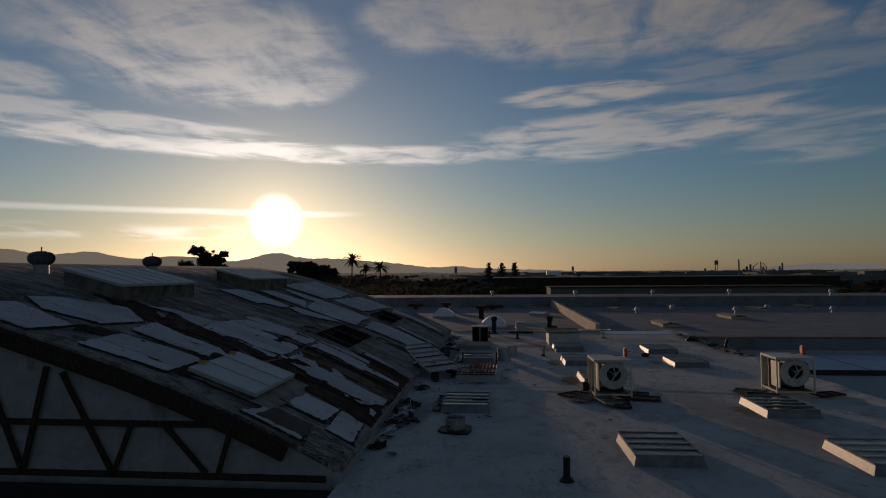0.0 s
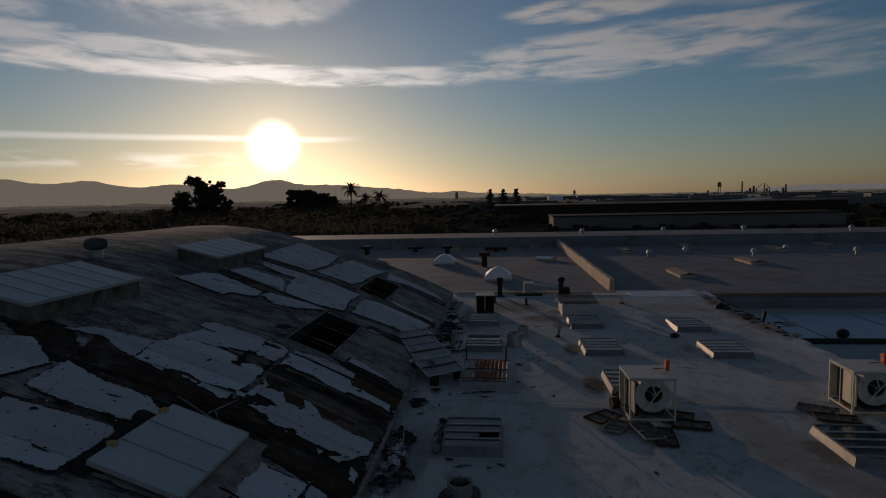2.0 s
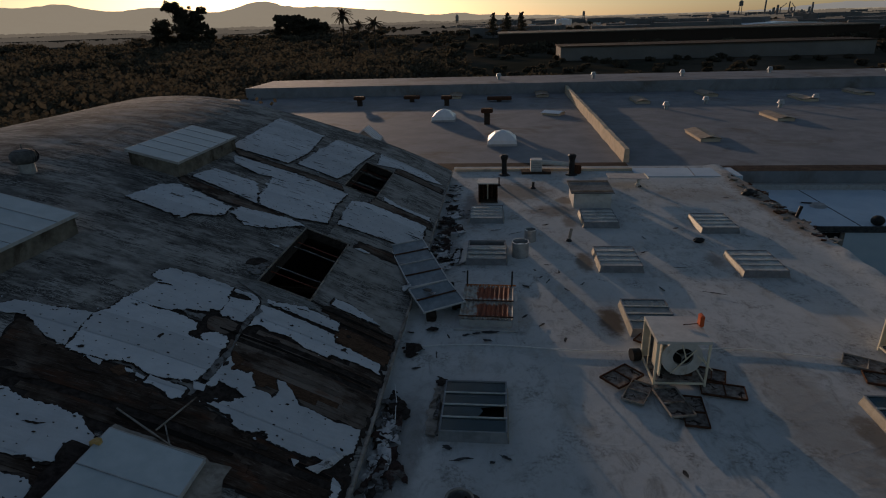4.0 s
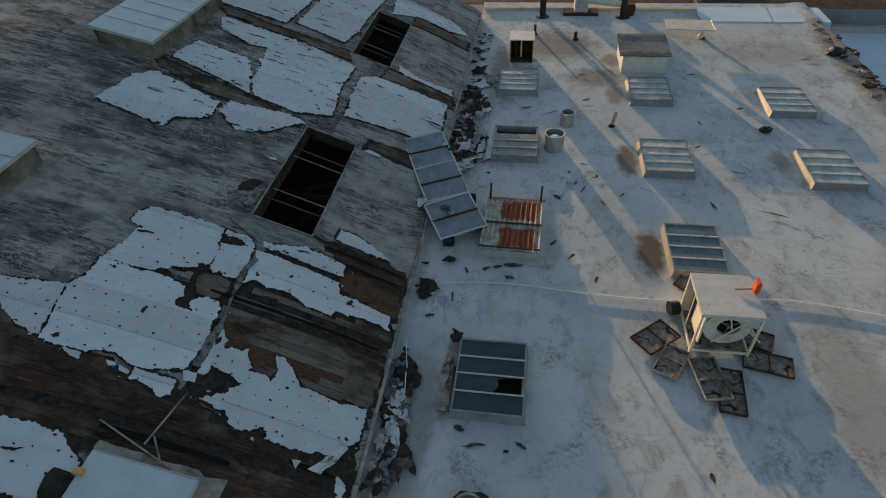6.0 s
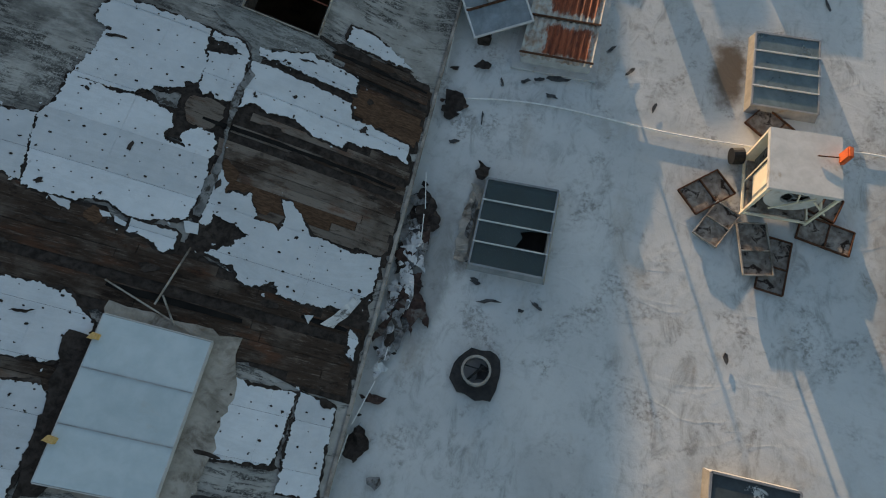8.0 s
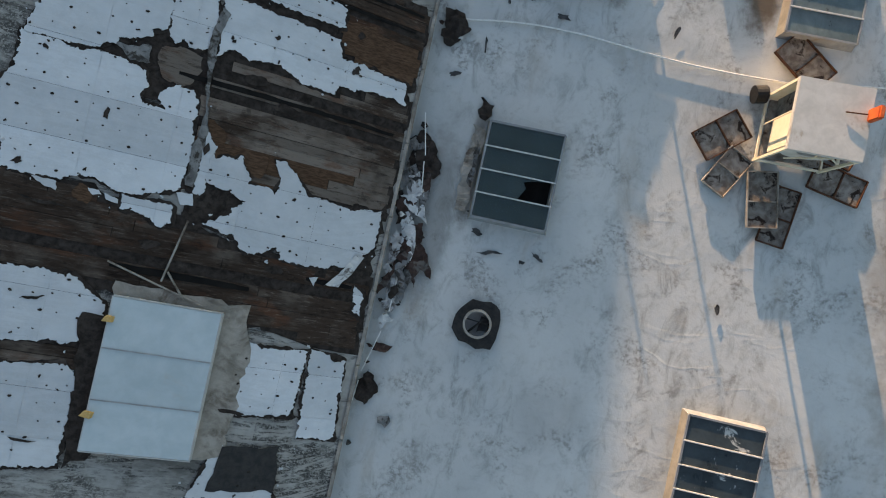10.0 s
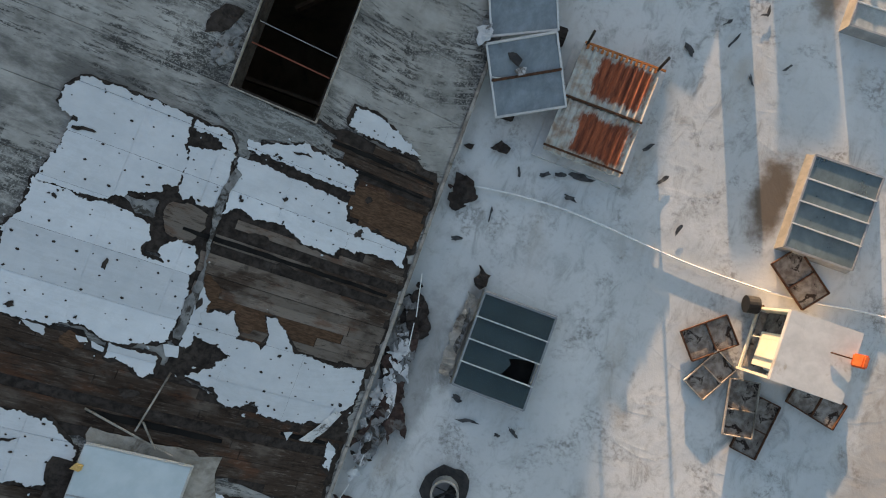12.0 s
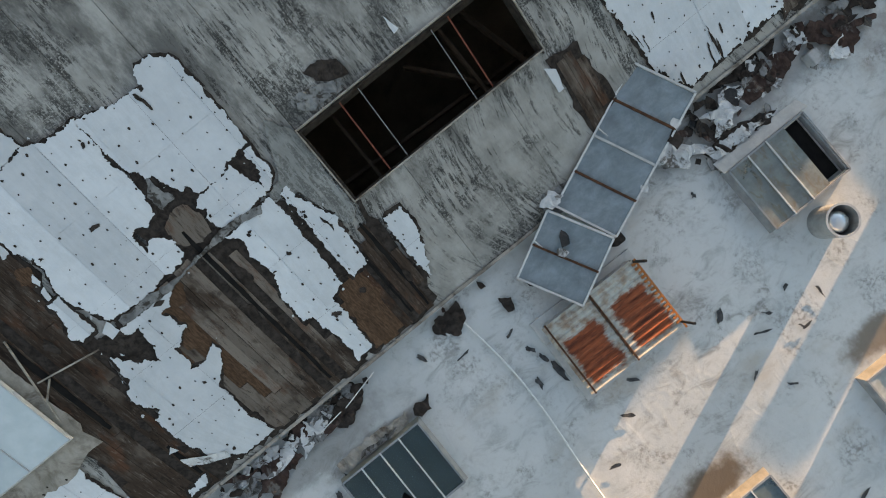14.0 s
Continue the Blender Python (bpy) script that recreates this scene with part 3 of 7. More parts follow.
def rod(bm, a, b, r, seg=8, r2=None):
    a, b = Vector(a), Vector(b)
    d = b - a
    m = Matrix.Translation((a + b) / 2) @ d.to_track_quat("Z", "Y").to_matrix().to_4x4()
    bmesh.ops.create_cone(bm, cap_ends=True, segments=seg, radius1=r, radius2=r if r2 is None else r2, depth=d.length, matrix=m)
    return bm


def bar(bm, a, b, w, h):
    """A squared bar from a to b."""
    a, b = Vector(a), Vector(b)
    d = b - a
    m = Matrix.Translation((a + b) / 2) @ d.to_track_quat("X", "Z").to_matrix().to_4x4() @ Matrix.Diagonal((d.length, w, h, 1))
    bmesh.ops.create_cube(bm, size=1.0, matrix=m)
    return bm


def ring(bm, r0, r1, z0, z1, seg=28):
    """A pipe wall between two radii."""
    loops = []
    for r, z in ((r1, z0), (r1, z1), (r0, z1), (r0, z0)):
        loops.append([bm.verts.new((r * math.cos(2 * math.pi * i / seg), r * math.sin(2 * math.pi * i / seg), z)) for i in range(seg)])
    for k in range(4):
        a, b = loops[k], loops[(k + 1) % 4]
        for i in range(seg):
            bm.faces.new((a[i], a[(i + 1) % seg], b[(i + 1) % seg], b[i]))
    return bm


VX, VZ, VR = -14.1, 3.5, 28.86           # middle, crown and radius of the vaulted roof
EAVE, VEND0, VEND1 = -0.75, 6.4, 30.3


def vz(x):
    u = min(1.0, max(0.0, (8.6 - abs(x - VX)) / 8.0))
    return VZ - VR + math.sqrt(max(0.0, VR * VR - (x - VX) ** 2)) + 0.5 * u * u * (3 - 2 * u)


def rough_edge(corners, amp, seed, step=0.11, pocket=0.0):
    """The outline through the corners, frayed."""
    out = []
    for i, (x0, y0) in enumerate(corners):
        x1, y1 = corners[(i + 1) % len(corners)]
        n = max(1, int(math.hypot(x1 - x0, y1 - y0) / step))
        for k in range(n):
            x, y = x0 + (x1 - x0) * k / n, y0 + (y1 - y0) * k / n
            u = v = 0.0
            for f, a in ((2.7, 0.35 if pocket else 0.8), (7.0, 1.0), (17.0, 0.62), (33.0, 0.22)):
                p = Vector((x * f, y * f, seed * 3.7 + f))
                u += a * noise.noise(p)
                v += a * noise.noise(p + Vector((0, 0, 50)))
            if pocket:
                # mostly a clean scalloped tear, ragged only in places
                worn = 0.4 + pocket * max(0.0, noise.noise(Vector((x * 2.3, y * 2.3, seed + 30.0))))
                u, v = u * worn, v * worn
                for f, a in ((21.0, 0.34), (43.0, 0.26), (80.0, 0.16)):
                    p = Vector((x * f, y * f, seed + f))
                    u, v = u + a * (0.6 + worn * 0.7) * noise.noise(p), v + a * (0.6 + worn * 0.7) * noise.noise(p + Vector((0, 0, 20)))
            px, py = x + amp * u, y + amp * v
            if not out or math.hypot(px - out[-1][0], py - out[-1][1]) > 0.004:
                out.append((px, py))
    return unlooped(out)


def crosses(a, b, c, d):
    def side(p, q, r):
        return (q[0] - p[0]) * (r[1] - p[1]) - (q[1] - p[1]) * (r[0] - p[0])
    return side(a, b, c) * side(a, b, d) < 0 and side(c, d, a) * side(c, d, b) < 0


def unlooped(points):
    """The outline without the small loops where it runs over itself."""
    out = list(points)
    i = 0
    while i < len(out) - 3:
        for j in range(min(len(out) - 2, i + min(40, len(points) // 4)), i + 1, -1):
            if crosses(out[i], out[i + 1], out[j], out[j + 1]):
                del out[i + 1:j + 1]
                break
        i += 1
    return out


def frayed(corners, base, amp=0.06, seed=0, lift=0.0, thick=0.008, cut=0.5, step=0.11, xcut=True, pocket=0.0):
    """A thin sheet with a frayed outline that lies on base(x, y)."""
    bm = bmesh.new()
    f = bm.faces.new([bm.verts.new((x, y, 0)) for x, y in rough_edge(corners, amp, seed, step, pocket)])
    bmesh.ops.triangulate(bm, faces=[f])
    if xcut:
        lo, hi = min(c[0] for c in corners), max(c[0] for c in corners)
        x = math.ceil(lo / cut) * cut
        while x < hi:
            bmesh.ops.bisect_plane(bm, geom=bm.verts[:] + bm.edges[:] + bm.faces[:], plane_co=(x, 0, 0), plane_no=(1, 0, 0))
            x += cut
    rim = {v for e in bm.edges if e.is_boundary for v in e.verts}
    for v in bm.verts:
        up = base(v.co.x, v.co.y)
        if v in rim:
            up += lift * max(0.0, noise.noise(Vector((v.co.x * 3, v.co.y * 3, seed + 9.0))))
        v.co.z = up
    geo = bmesh.ops.extrude_face_region(bm, geom=bm.faces[:])
    bmesh.ops.translate(bm, vec=(0, 0, -thick), verts=[g for g in geo["geom"] if isinstance(g, bmesh.types.BMVert)])
    return bm


def crumpled(corners, base, amp=0.05, seed=0, rise=0.08, thick=0.01):
    """A torn sheet, bent and creased, that lies loosely on base(x, y)."""
    bm = bmesh.new()
    f = bm.faces.new([bm.verts.new((x, y, 0)) for x, y in rough_edge(corners, amp, seed, 0.05)])
    bmesh.ops.triangulate(bm, faces=[f])
    for axis in (0, 1):
        lo, hi = min(c[axis] for c in corners) - amp, max(c[axis] for c in corners) + amp
        gap = max(0.07, (hi - lo) / 7)
        at = lo + gap
        while at < hi:
            way = (1, 0.35, 0) if axis == 0 else (-0.3, 1, 0)
            co = (at, corners[0][1], 0) if axis == 0 else (corners[0][0], at, 0)
            bmesh.ops.bisect_plane(bm, geom=bm.verts[:] + bm.edges[:] + bm.faces[:], plane_co=co, plane_no=way)
            at += gap
    for v in bm.verts:
        p = Vector((v.co.x * 4.5, v.co.y * 4.5, seed))
        v.co.z = base(v.co.x, v.co.y) + rise * max(0.0, noise.noise(p) + 0.5 * noise.noise(p * 2.6) + 0.1)
    geo = bmesh.ops.extrude_face_region(bm, geom=bm.faces[:])
    bmesh.ops.translate(bm, vec=(0, 0, -thick), verts=[g for g in geo["geom"] if isinstance(g, bmesh.types.BMVert)])
    return bm


def on_vault(h):
    return lambda x, y: vz(x) + h


def on_flat(h):
    return lambda x, y: h


def inside(poly, x, y):
    hit = False
    for i, (x0, y0) in enumerate(poly):
        x1, y1 = poly[i - 1]
        if (y0 > y) != (y1 > y) and x < (x1 - x0) * (y - y0) / (y1 - y0) + x0:
            hit = not hit
    return hit


# ---- the flat roof ----
def flat_roof():
    bm = bmesh.new()
    xs = [EAVE - 0.05 + i * 0.15 for i in range(int(13.1 / 0.15) + 1)]
    ys = [-26.0 + i * 1.0 for i in range(30)] + [4.0 + i * 0.15 for i in range(int(28.2 / 0.15) + 1)]
    grid = []
    for y in ys:
        row = []
        for x in xs:
            z = -0.02
            if x > 11.0:
                z += 0.10 * math.exp(-((x - 12.1) / 0.35) ** 2) * (0.8 + 0.6 * noise.noise(Vector((x * 2, y * 1.3, 8))))
            row.append(bm.verts.new((x, y, z)))
        grid.append(row)
    for j in range(len(ys) - 1):
        for i in range(len(xs) - 1):
            bm.faces.new((grid[j][i], grid[j][i + 1], grid[j + 1][i + 1], grid[j + 1][i]))
    ob = part("flat_roof", bm, M_COAT, smooth=True)
    tagged(ob, "dirty white coated flat roof with wrinkles and brown dust", "roof", kind="structure")


flat_roof()
X_E, Y_BACK = 12.25, -26.0

# the body of the buildings under the roofs
bm = boxed(EAVE + 0.02, X_E, Y_BACK, 32.0, -6.0, -0.09)
tagged(part("wall_hall", bm, M_PLASTER), "grey plastered walls under the flat roof", "wall", kind="structure")
bm = boxed(-40.0, EAVE, Y_BACK, 6.2, -6.0, -0.06)
tagged(part("roof_south", bm, M_TAR), "dark tarred low roof in front of the gable", "roof", kind="structure")
bm = boxed(-27.5, EAVE, 6.4, VEND1, -6.0, -5.8)
tagged(part("floor", bm, M_SLAB), "dirty brown concrete floor inside the vaulted hall", "floor", kind="structure")
bm = bmesh.new()
box(bm, -27.75, -27.45, 6.4, VEND1, -6.0, vz(-27.45) - 0.02)
tagged(part("wall_west", bm, M_PLASTER), "grey plastered side wall of the vaulted hall", "wall", kind="structure")


# ---- the vaulted hall ----
HOLES = [(-3.90, -2.72, 14.55, 18.10), (-3.95, -2.82, 22.50, 26.10)]


def vault():
    roof = thing("vaulted_roof", "weathered barrel roof with grey and white torn roofing sheets", "roof", kind="structure")
    edges = [14.55 - 0.906 * i for i in range(9, 0, -1)] + [14.55 + 0.8875 * i for i in range(4)] + [18.1 + 0.88 * i for i in range(5)] + [22.5 + 0.9 * i for i in range(4)] + [26.1 + 0.84 * i for i in range(6)]
    edges[0] = VEND0
    for k, (y0, y1) in enumerate(zip(edges, edges[1:])):
        spans = [(-27.45, EAVE)]
        for hx0, hx1, hy0, hy1 in HOLES:
            if y0 + 0.1 < hy1 and y1 - 0.1 > hy0:
                spans = [(-27.45, hx0), (hx1, EAVE)]
        for a, b in spans:
            bm = bmesh.new()
            n = max(2, int((b - a) / 0.45))
            rows = []
            for i in range(n + 1):
                x = a + (b - a) * i / n
                rows.append([bm.verts.new((x, y, vz(x) + 0.010 * noise.noise(Vector((x * 0.7, y * 1.3, k))) + (0.006 if y == y1 else 0.0))) for y in (y0 + 0.006, (y0 + y1) / 2, y1)])
            for i in range(n):
                for j in range(2):
                    bm.faces.new((rows[i][j], rows[i + 1][j], rows[i + 1][j + 1], rows[i][j + 1]))
            geo = bmesh.ops.extrude_face_region(bm, geom=bm.faces[:])
            bmesh.ops.translate(bm, vec=(0, 0, -0.09), verts=[g for g in geo["geom"] if isinstance(g, bmesh.types.BMVert)])
            part("roofing_strip", bm, M_GREY, roof)
    # the low edge along the flat roof: a bent metal strip
    bm = bmesh.new()
    y = VEND0
    while y < VEND1 - 0.6:
        w = 0.02 * noise.noise(Vector((y * 0.8, 0, 3)))
        bar(bm, (EAVE + 0.02 + w, y, vz(EAVE) + 0.01), (EAVE + 0.02 + 0.02 * noise.noise(Vector(((y + 1.2) * 0.8, 0, 3))), y + 1.22, vz(EAVE) + 0.01), 0.055, 0.05)
        y += 1.2
    part("edge_strip", bm, M_CURB, roof, "thin bent metal edge strip")
    bm = boxed(EAVE - 0.14, EAVE - 0.01, VEND0, VEND1, -0.09, vz(EAVE) - 0.05)
    part("eave_wall", bm, M_PLASTER, roof)
    # the far gable
    bm = bmesh.new()
    top = [(-27.4 + i * 0.5, vz(-27.4 + i * 0.5) - 0.1) for i in range(54)]
    vs = [bm.verts.new((x, VEND1 - 0.15, z)) for x, z in top] + [bm.verts.new((EAVE - 0.15, VEND1 - 0.15, -6)), bm.verts.new((-27.4, VEND1 - 0.15, -6))]
    f = bm.faces.new(vs)
    geo = bmesh.ops.extrude_face_region(bm, geom=[f])
    bmesh.ops.translate(bm, vec=(0, 0.15, 0), verts=[g for g in geo["geom"] if isinstance(g, bmesh.types.BMVert)])
    part("gable_wall", bm, M_PLASTER, roof)
    bm = bmesh.new()
    vs = [bm.verts.new((x, 6.42, z)) for x, z in top] + [bm.verts.new((EAVE - 0.15, 6.42, -6)), bm.verts.new((-27.4, 6.42, -6))]
    f = bm.faces.new(vs)
    geo = bmesh.ops.extrude_face_region(bm, geom=[f])
    bmesh.ops.translate(bm, vec=(0, 0.15, 0), verts=[g for g in geo["geom"] if isinstance(g, bmesh.types.BMVert)])
    part("gable_wall", bm, M_PLASTER, roof, "grey plastered gable behind a timber truss")
    # the bowstring truss on the near gable
    y = 6.37
    for a, b in (((-27.3, 0.95), (-2.6, 0.95)), ((-27.3, 0.06), (-1.0, 0.06))):
        part("truss_rail", bar(bmesh.new(), (a[0], y, a[1]), (b[0], y, b[1]), 0.06, 0.10), M_TRUSS, roof)
    for k in range(8):
        x0 = -4.83 - 1.72 * k
        for a, b in (((x0, 0.06), (x0 - 1.0, vz(x0 - 1.0) - 0.45)), ((x0 - 1.72, 0.06), (x0 - 1.3, vz(x0 - 1.3) - 0.45))):
            part("truss_web", bar(bmesh.new(), (a[0], y - 0.02, a[1]), (b[0], y - 0.02, b[1]), 0.05, 0.09), M_TRUSS, roof)
    for a, b in (((-4.5, 0.95), (-4.83, 0.06)), ((-3.9, 0.95), (-3.12, 0.12)), ((-2.66, 0.95), (-2.9, 0.12))):
        part("truss_web", bar(bmesh.new(), (a[0], y - 0.02, a[1]), (b[0], y - 0.02, b[1]), 0.05, 0.08), M_TRUSS, roof)
    for i in range(26):
        x0, x1 = -27.2 + i * 1.02, -26.18 + i * 1.02
        if x1 < EAVE:
            part("truss_chord", bar(bmesh.new(), (x0, y - 0.03, vz(x0) - 0.20), (x1, y - 0.03, vz(x1) - 0.20), 0.10, 0.30), M_TRUSS, roof)
    return roof


ROOF = vault()


def hole_trim(x0, x1, y0, y1):
    """The curb round an opening, and the bars left across it."""
    for (ax, ay), (bx, by), (ix, iy) in (((x0, y0), (x1, y0), (0, 1)), ((x1, y0), (x1, y1), (-1, 0)), ((x1, y1), (x0, y1), (0, -1)), ((x0, y1), (x0, y0), (1, 0))):
        part("curb_cap", bar(bmesh.new(), (ax, ay, vz(ax) + 0.03), (bx, by, vz(bx) + 0.03), 0.020, 0.04), M_CURB, ROOF)
        part("lining_board", bar(bmesh.new(), (ax + ix * 0.03, ay + iy * 0.03, vz(ax) - 0.11), (bx + ix * 0.03, by + iy * 0.03, vz(bx) - 0.11), 0.03, 0.24), M_FELT, ROOF)
    for k, (t, m) in enumerate(((0.20, M_REDBAR), (0.292, M_GALV), (0.745, M_REDBAR), (0.66, M_GALV))):
        y = y0 + t * (y1 - y0)
        part("cross_bar", bar(bmesh.new(), (x0, y + 0.01, vz(x0) - 0.04), (x1, y - 0.01, vz(x1) - 0.04), 0.020 if m is M_REDBAR else 0.008, 0.016), m, ROOF)
    for a, b in (((x0 - 0.7, y0 + 0.55, -1.3), (x1 + 0.5, y0 + 0.55, -0.9)), ((x0 - 0.7, y1 - 0.75, -1.0), (x1 + 0.5, y1 - 0.75, -0.7)), ((x0 - 0.7, y1 - 0.25, -1.3), (x1 + 0.5, y1 + 0.2, -0.5)), ((x0 - 0.4, y1 - 1.5, -1.5), (x1 + 0.3, y1 - 0.1, -0.6)), ((x0 + 0.5, y0 - 0.5, -1.6), (x0 + 0.6, y1 + 0.5, -1.6))):
        part("rafter", bar(bmesh.new(), (a[0], a[1], vz(x0) + a[2] - 0.5), (b[0], b[1], vz(x1) + b[2] - 0.5), 0.06, 0.12), M_RAFTER, ROOF)



for h in HOLES:
    hole_trim(*h)


# bare decking: black felt, then planks where the felt is gone
def decking(corners, seed, wood, width=0.145, brown=(), gaps=()):
    grown = []
    cx, cy = sum(c[0] for c in corners) / len(corners), sum(c[1] for c in corners) / len(corners)
    for x, y in corners:
        grown.append((x + 0.09 * (1 if x > cx else -1), y + 0.10 * (1 if y > cy else -1)))
    grown = [(min(EAVE - 0.03, x), y) for x, y in grown]
    part("torn_felt", frayed(grown, on_vault(0.016), 0.07, seed, 0.02), M_FELT, ROOF, "ragged black roofing felt")
    rnd = random.Random(seed)
    lo, hi = min(c[1] for c in corners), max(c[1] for c in corners)
    y = lo
    while y < hi:
        yc = y + width / 2
        run = [x / 20 for x in range(int(-20 * 9), int(20 * EAVE)) if inside(corners, x / 20, yc)]
        if len(run) > 5 and not any(g - width / 2 < yc < g + width / 2 for g in gaps):
            a, b = min(run) - rnd.uniform(0, 0.12), max(run) + rnd.uniform(0, 0.10)
            b = min(b, EAVE - 0.04)
            while a < b - 0.15:
                e = min(b, a + rnd.uniform(1.4, 3.6))
                if b - e < 0.3:
                    e = b
                if rnd.random() > 0.05:
                    bm = bmesh.new()
                    n = max(1, int((e - a) / 0.5))
                    h = 0.030 + rnd.uniform(-0.003, 0.003)
                    w = width - rnd.choice((0.001, 0.002, 0.003, 0.004, 0.009))
                    rows = [[bm.verts.new((a + 0.006 + (e - a - 0.012) * i / n, yy, vz(a + (e - a) * i / n) + h)) for yy in (y, y + w)] for i in range(n + 1)]
                    for i in range(n):
                        bm.faces.new((rows[i][0], rows[i + 1][0], rows[i + 1][1], rows[i][1]))
                    geo = bmesh.ops.extrude_face_region(bm, geom=bm.faces[:])
                    bmesh.ops.translate(bm, vec=(0, 0, -0.022), verts=[g for g in geo["geom"] if isinstance(g, bmesh.types.BMVert)])
                    is_brown = any(inside(p, (a + e) / 2, yc) for p in brown)
                    part("plank", bm, M_PLY if is_brown else wood, ROOF)
                a = e
        y += width
    # scraps of felt still stuck on the boards
    xl, xh = min(c[0] for c in corners), max(c[0] for c in corners)
    for k in range(int((xh - xl) * (hi - lo) * 1.1)):
        px, py = rnd.uniform(xl, xh), rnd.uniform(lo, hi)
        if inside(corners, px - 0.15, py) and inside(corners, px + 0.15, py) and px < EAVE - 0.35:
            sx, sy = rnd.uniform(0.06, 0.24), rnd.uniform(0.03, 0.09)
            pts = [(px + sx * rnd.uniform(0.5, 1.2) * math.cos(q * 0.9), py + sy * rnd.uniform(0.5, 1.2) * math.sin(q * 0.9)) for q in range(7)]
            part("torn_felt", frayed(pts, on_vault(0.044), 0.03, px + py, 0.01, 0.004, xcut=False, step=0.04), M_FELT, ROOF)


BAND_A = [(-6.6, 11.2), (-5.6, 10.75), (-4.2, 10.55), (-3.5, 10.42), (-2.6, 10.2), (-1.9, 10.2), (-0.85, 10.1), (-0.85, 9.05), (-2.4, 9.2), (-3.9, 9.4), (-5.2, 9.55), (-6.2, 10.0)]
BAND_B = [(-3.45, 12.75), (-2.3, 12.85), (-0.85, 12.95), (-0.82, 11.2), (-1.9, 11.2), (-2.3, 11.2), (-2.8, 11.1), (-3.4, 11.5)]
BAND_C = [(-2.6, 14.5), (-1.3, 14.55), (-0.82, 14.4), (-0.85, 13.3), (-1.9, 13.4), (-1.95, 14.1)]
BAND_D = [(-7.9, 19.1), (-6.4, 18.75), (-5.4, 18.5), (-4.1, 18.35), (-4.1, 18.05), (-5.5, 18.1), (-6.6, 18.3), (-7.8, 18.75)]
BAND_E = [(-7.9, 22.9), (-6.2, 22.6), (-4.1, 22.5), (-3.9, 22.1), (-5.6, 22.2), (-7.5, 22.4)]
BAND_F = [(-2.8, 22.4), (-0.9, 22.3), (-0.9, 21.85), (-2.9, 21.8)]
BAND_G = [(-8.3, 11.3), (-7.2, 11.0), (-6.2, 10.2), (-6.4, 9.6), (-7.4, 10.3), (-8.4, 10.6)]
BAND_H = [(-6.6, 7.9), (-5.2, 8.45), (-4.25, 8.5), (-4.2, 8.22), (-5.1, 8.15), (-6.4, 7.5)]
BAND_I = [(-2.4, 18.5), (-1.6, 18.6), (-1.3, 18.2), (-2.5, 18.15)]
BAND_J = [(-2.7, 26.9), (-0.9, 26.7), (-0.9, 26.2), (-2.8, 26.2)]
for k, b in enumerate((BAND_A, BAND_B, BAND_C, BAND_D, BAND_E, BAND_F, BAND_G, BAND_H, BAND_I, BAND_J)):
    decking(b, 20 + k, M_WETPLANK if b in (BAND_A, BAND_C, BAND_G, BAND_H, BAND_I) else M_PLANK, gaps=(12.62, 14.12, 9.78), brown=([(-1.95, 13.35), (-0.8, 13.3), (-0.8, 13.95), (-1.9, 13.9)], [(-3.3, 11.2), (-2.2, 11.15), (-2.2, 11.6), (-3.3, 11.9)]))

for k, b in enumerate(([(-5.1, 12.65), (-4.3, 13.0), (-3.4, 13.0), (-3.3, 11.9), (-4.2, 11.95), (-4.4, 12.4)], [(-3.36, 13.82), (-2.0, 14.22), (-1.7, 13.6), (-3.4, 13.6)], [(-3.4, 13.1), (-0.85, 13.4), (-0.85, 12.7), (-3.4, 12.7)], [(-3.5, 11.7), (-2.1, 11.75), (-2.1, 10.9), (-3.4, 10.3)], [(-1.6, 11.2), (-0.82, 11.3), (-0.82, 9.6), (-1.6, 9.8)], [(-4.18, 13.9), (-3.56, 13.8), (-3.45, 13.3), (-4.18, 13.5)])):
    part("torn_felt", frayed(b, on_vault(0.020 + 0.001 * k), 0.09, 120 + k, 0.01, step=0.07), M_FELT, ROOF)

# places where boards are gone: near-black strips on top stand for the shaded gap
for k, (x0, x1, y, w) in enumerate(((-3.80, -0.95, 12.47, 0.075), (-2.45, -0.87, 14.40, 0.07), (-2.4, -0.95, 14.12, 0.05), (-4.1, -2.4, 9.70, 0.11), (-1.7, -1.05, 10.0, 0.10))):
    part("joint_shade", frayed([(x0, y + w * 0.3), (x0 + 0.5, y + w / 2), (x1 - 0.4, y + w * 0.45), (x1, y + w * 0.2), (x1, y - w * 0.3), (x0 + 0.3, y - w / 2), (x0, y - w * 0.2)], on_vault(0.042), 0.012, 300 + k, 0.0, 0.004, step=0.09), M_SHADE_BLACK, ROOF, "near-black strip for the shade between boards")
part("seam_flashing", frayed([(-3.47, 13.52), (-3.36, 13.44), (-3.42, 13.0), (-3.41, 12.5), (-3.37, 12.0), (-3.31, 11.8), (-3.33, 11.4), (-3.34, 10.95), (-3.45, 10.97), (-3.44, 11.5), (-3.40, 11.95), (-3.46, 12.5), (-3.53, 12.95)], on_vault(0.060), 0.022, 310, 0.03, step=0.025), M_SEAM, ROOF, "grey torn seam strip")

# worn flashing round the first opening
part("flashing_apron", frayed([(-4.25, 14.30), (-3.95, 14.52), (-2.62, 14.50), (-2.52, 14.3), (-2.62, 14.22), (-3.30, 14.02), (-3.36, 13.72), (-3.47, 13.66), (-3.6, 13.98), (-3.8, 14.03)], on_vault(0.034), 0.03, 320, 0.0, step=0.04), M_APRON, ROOF, "worn grey flashing beside an opening")

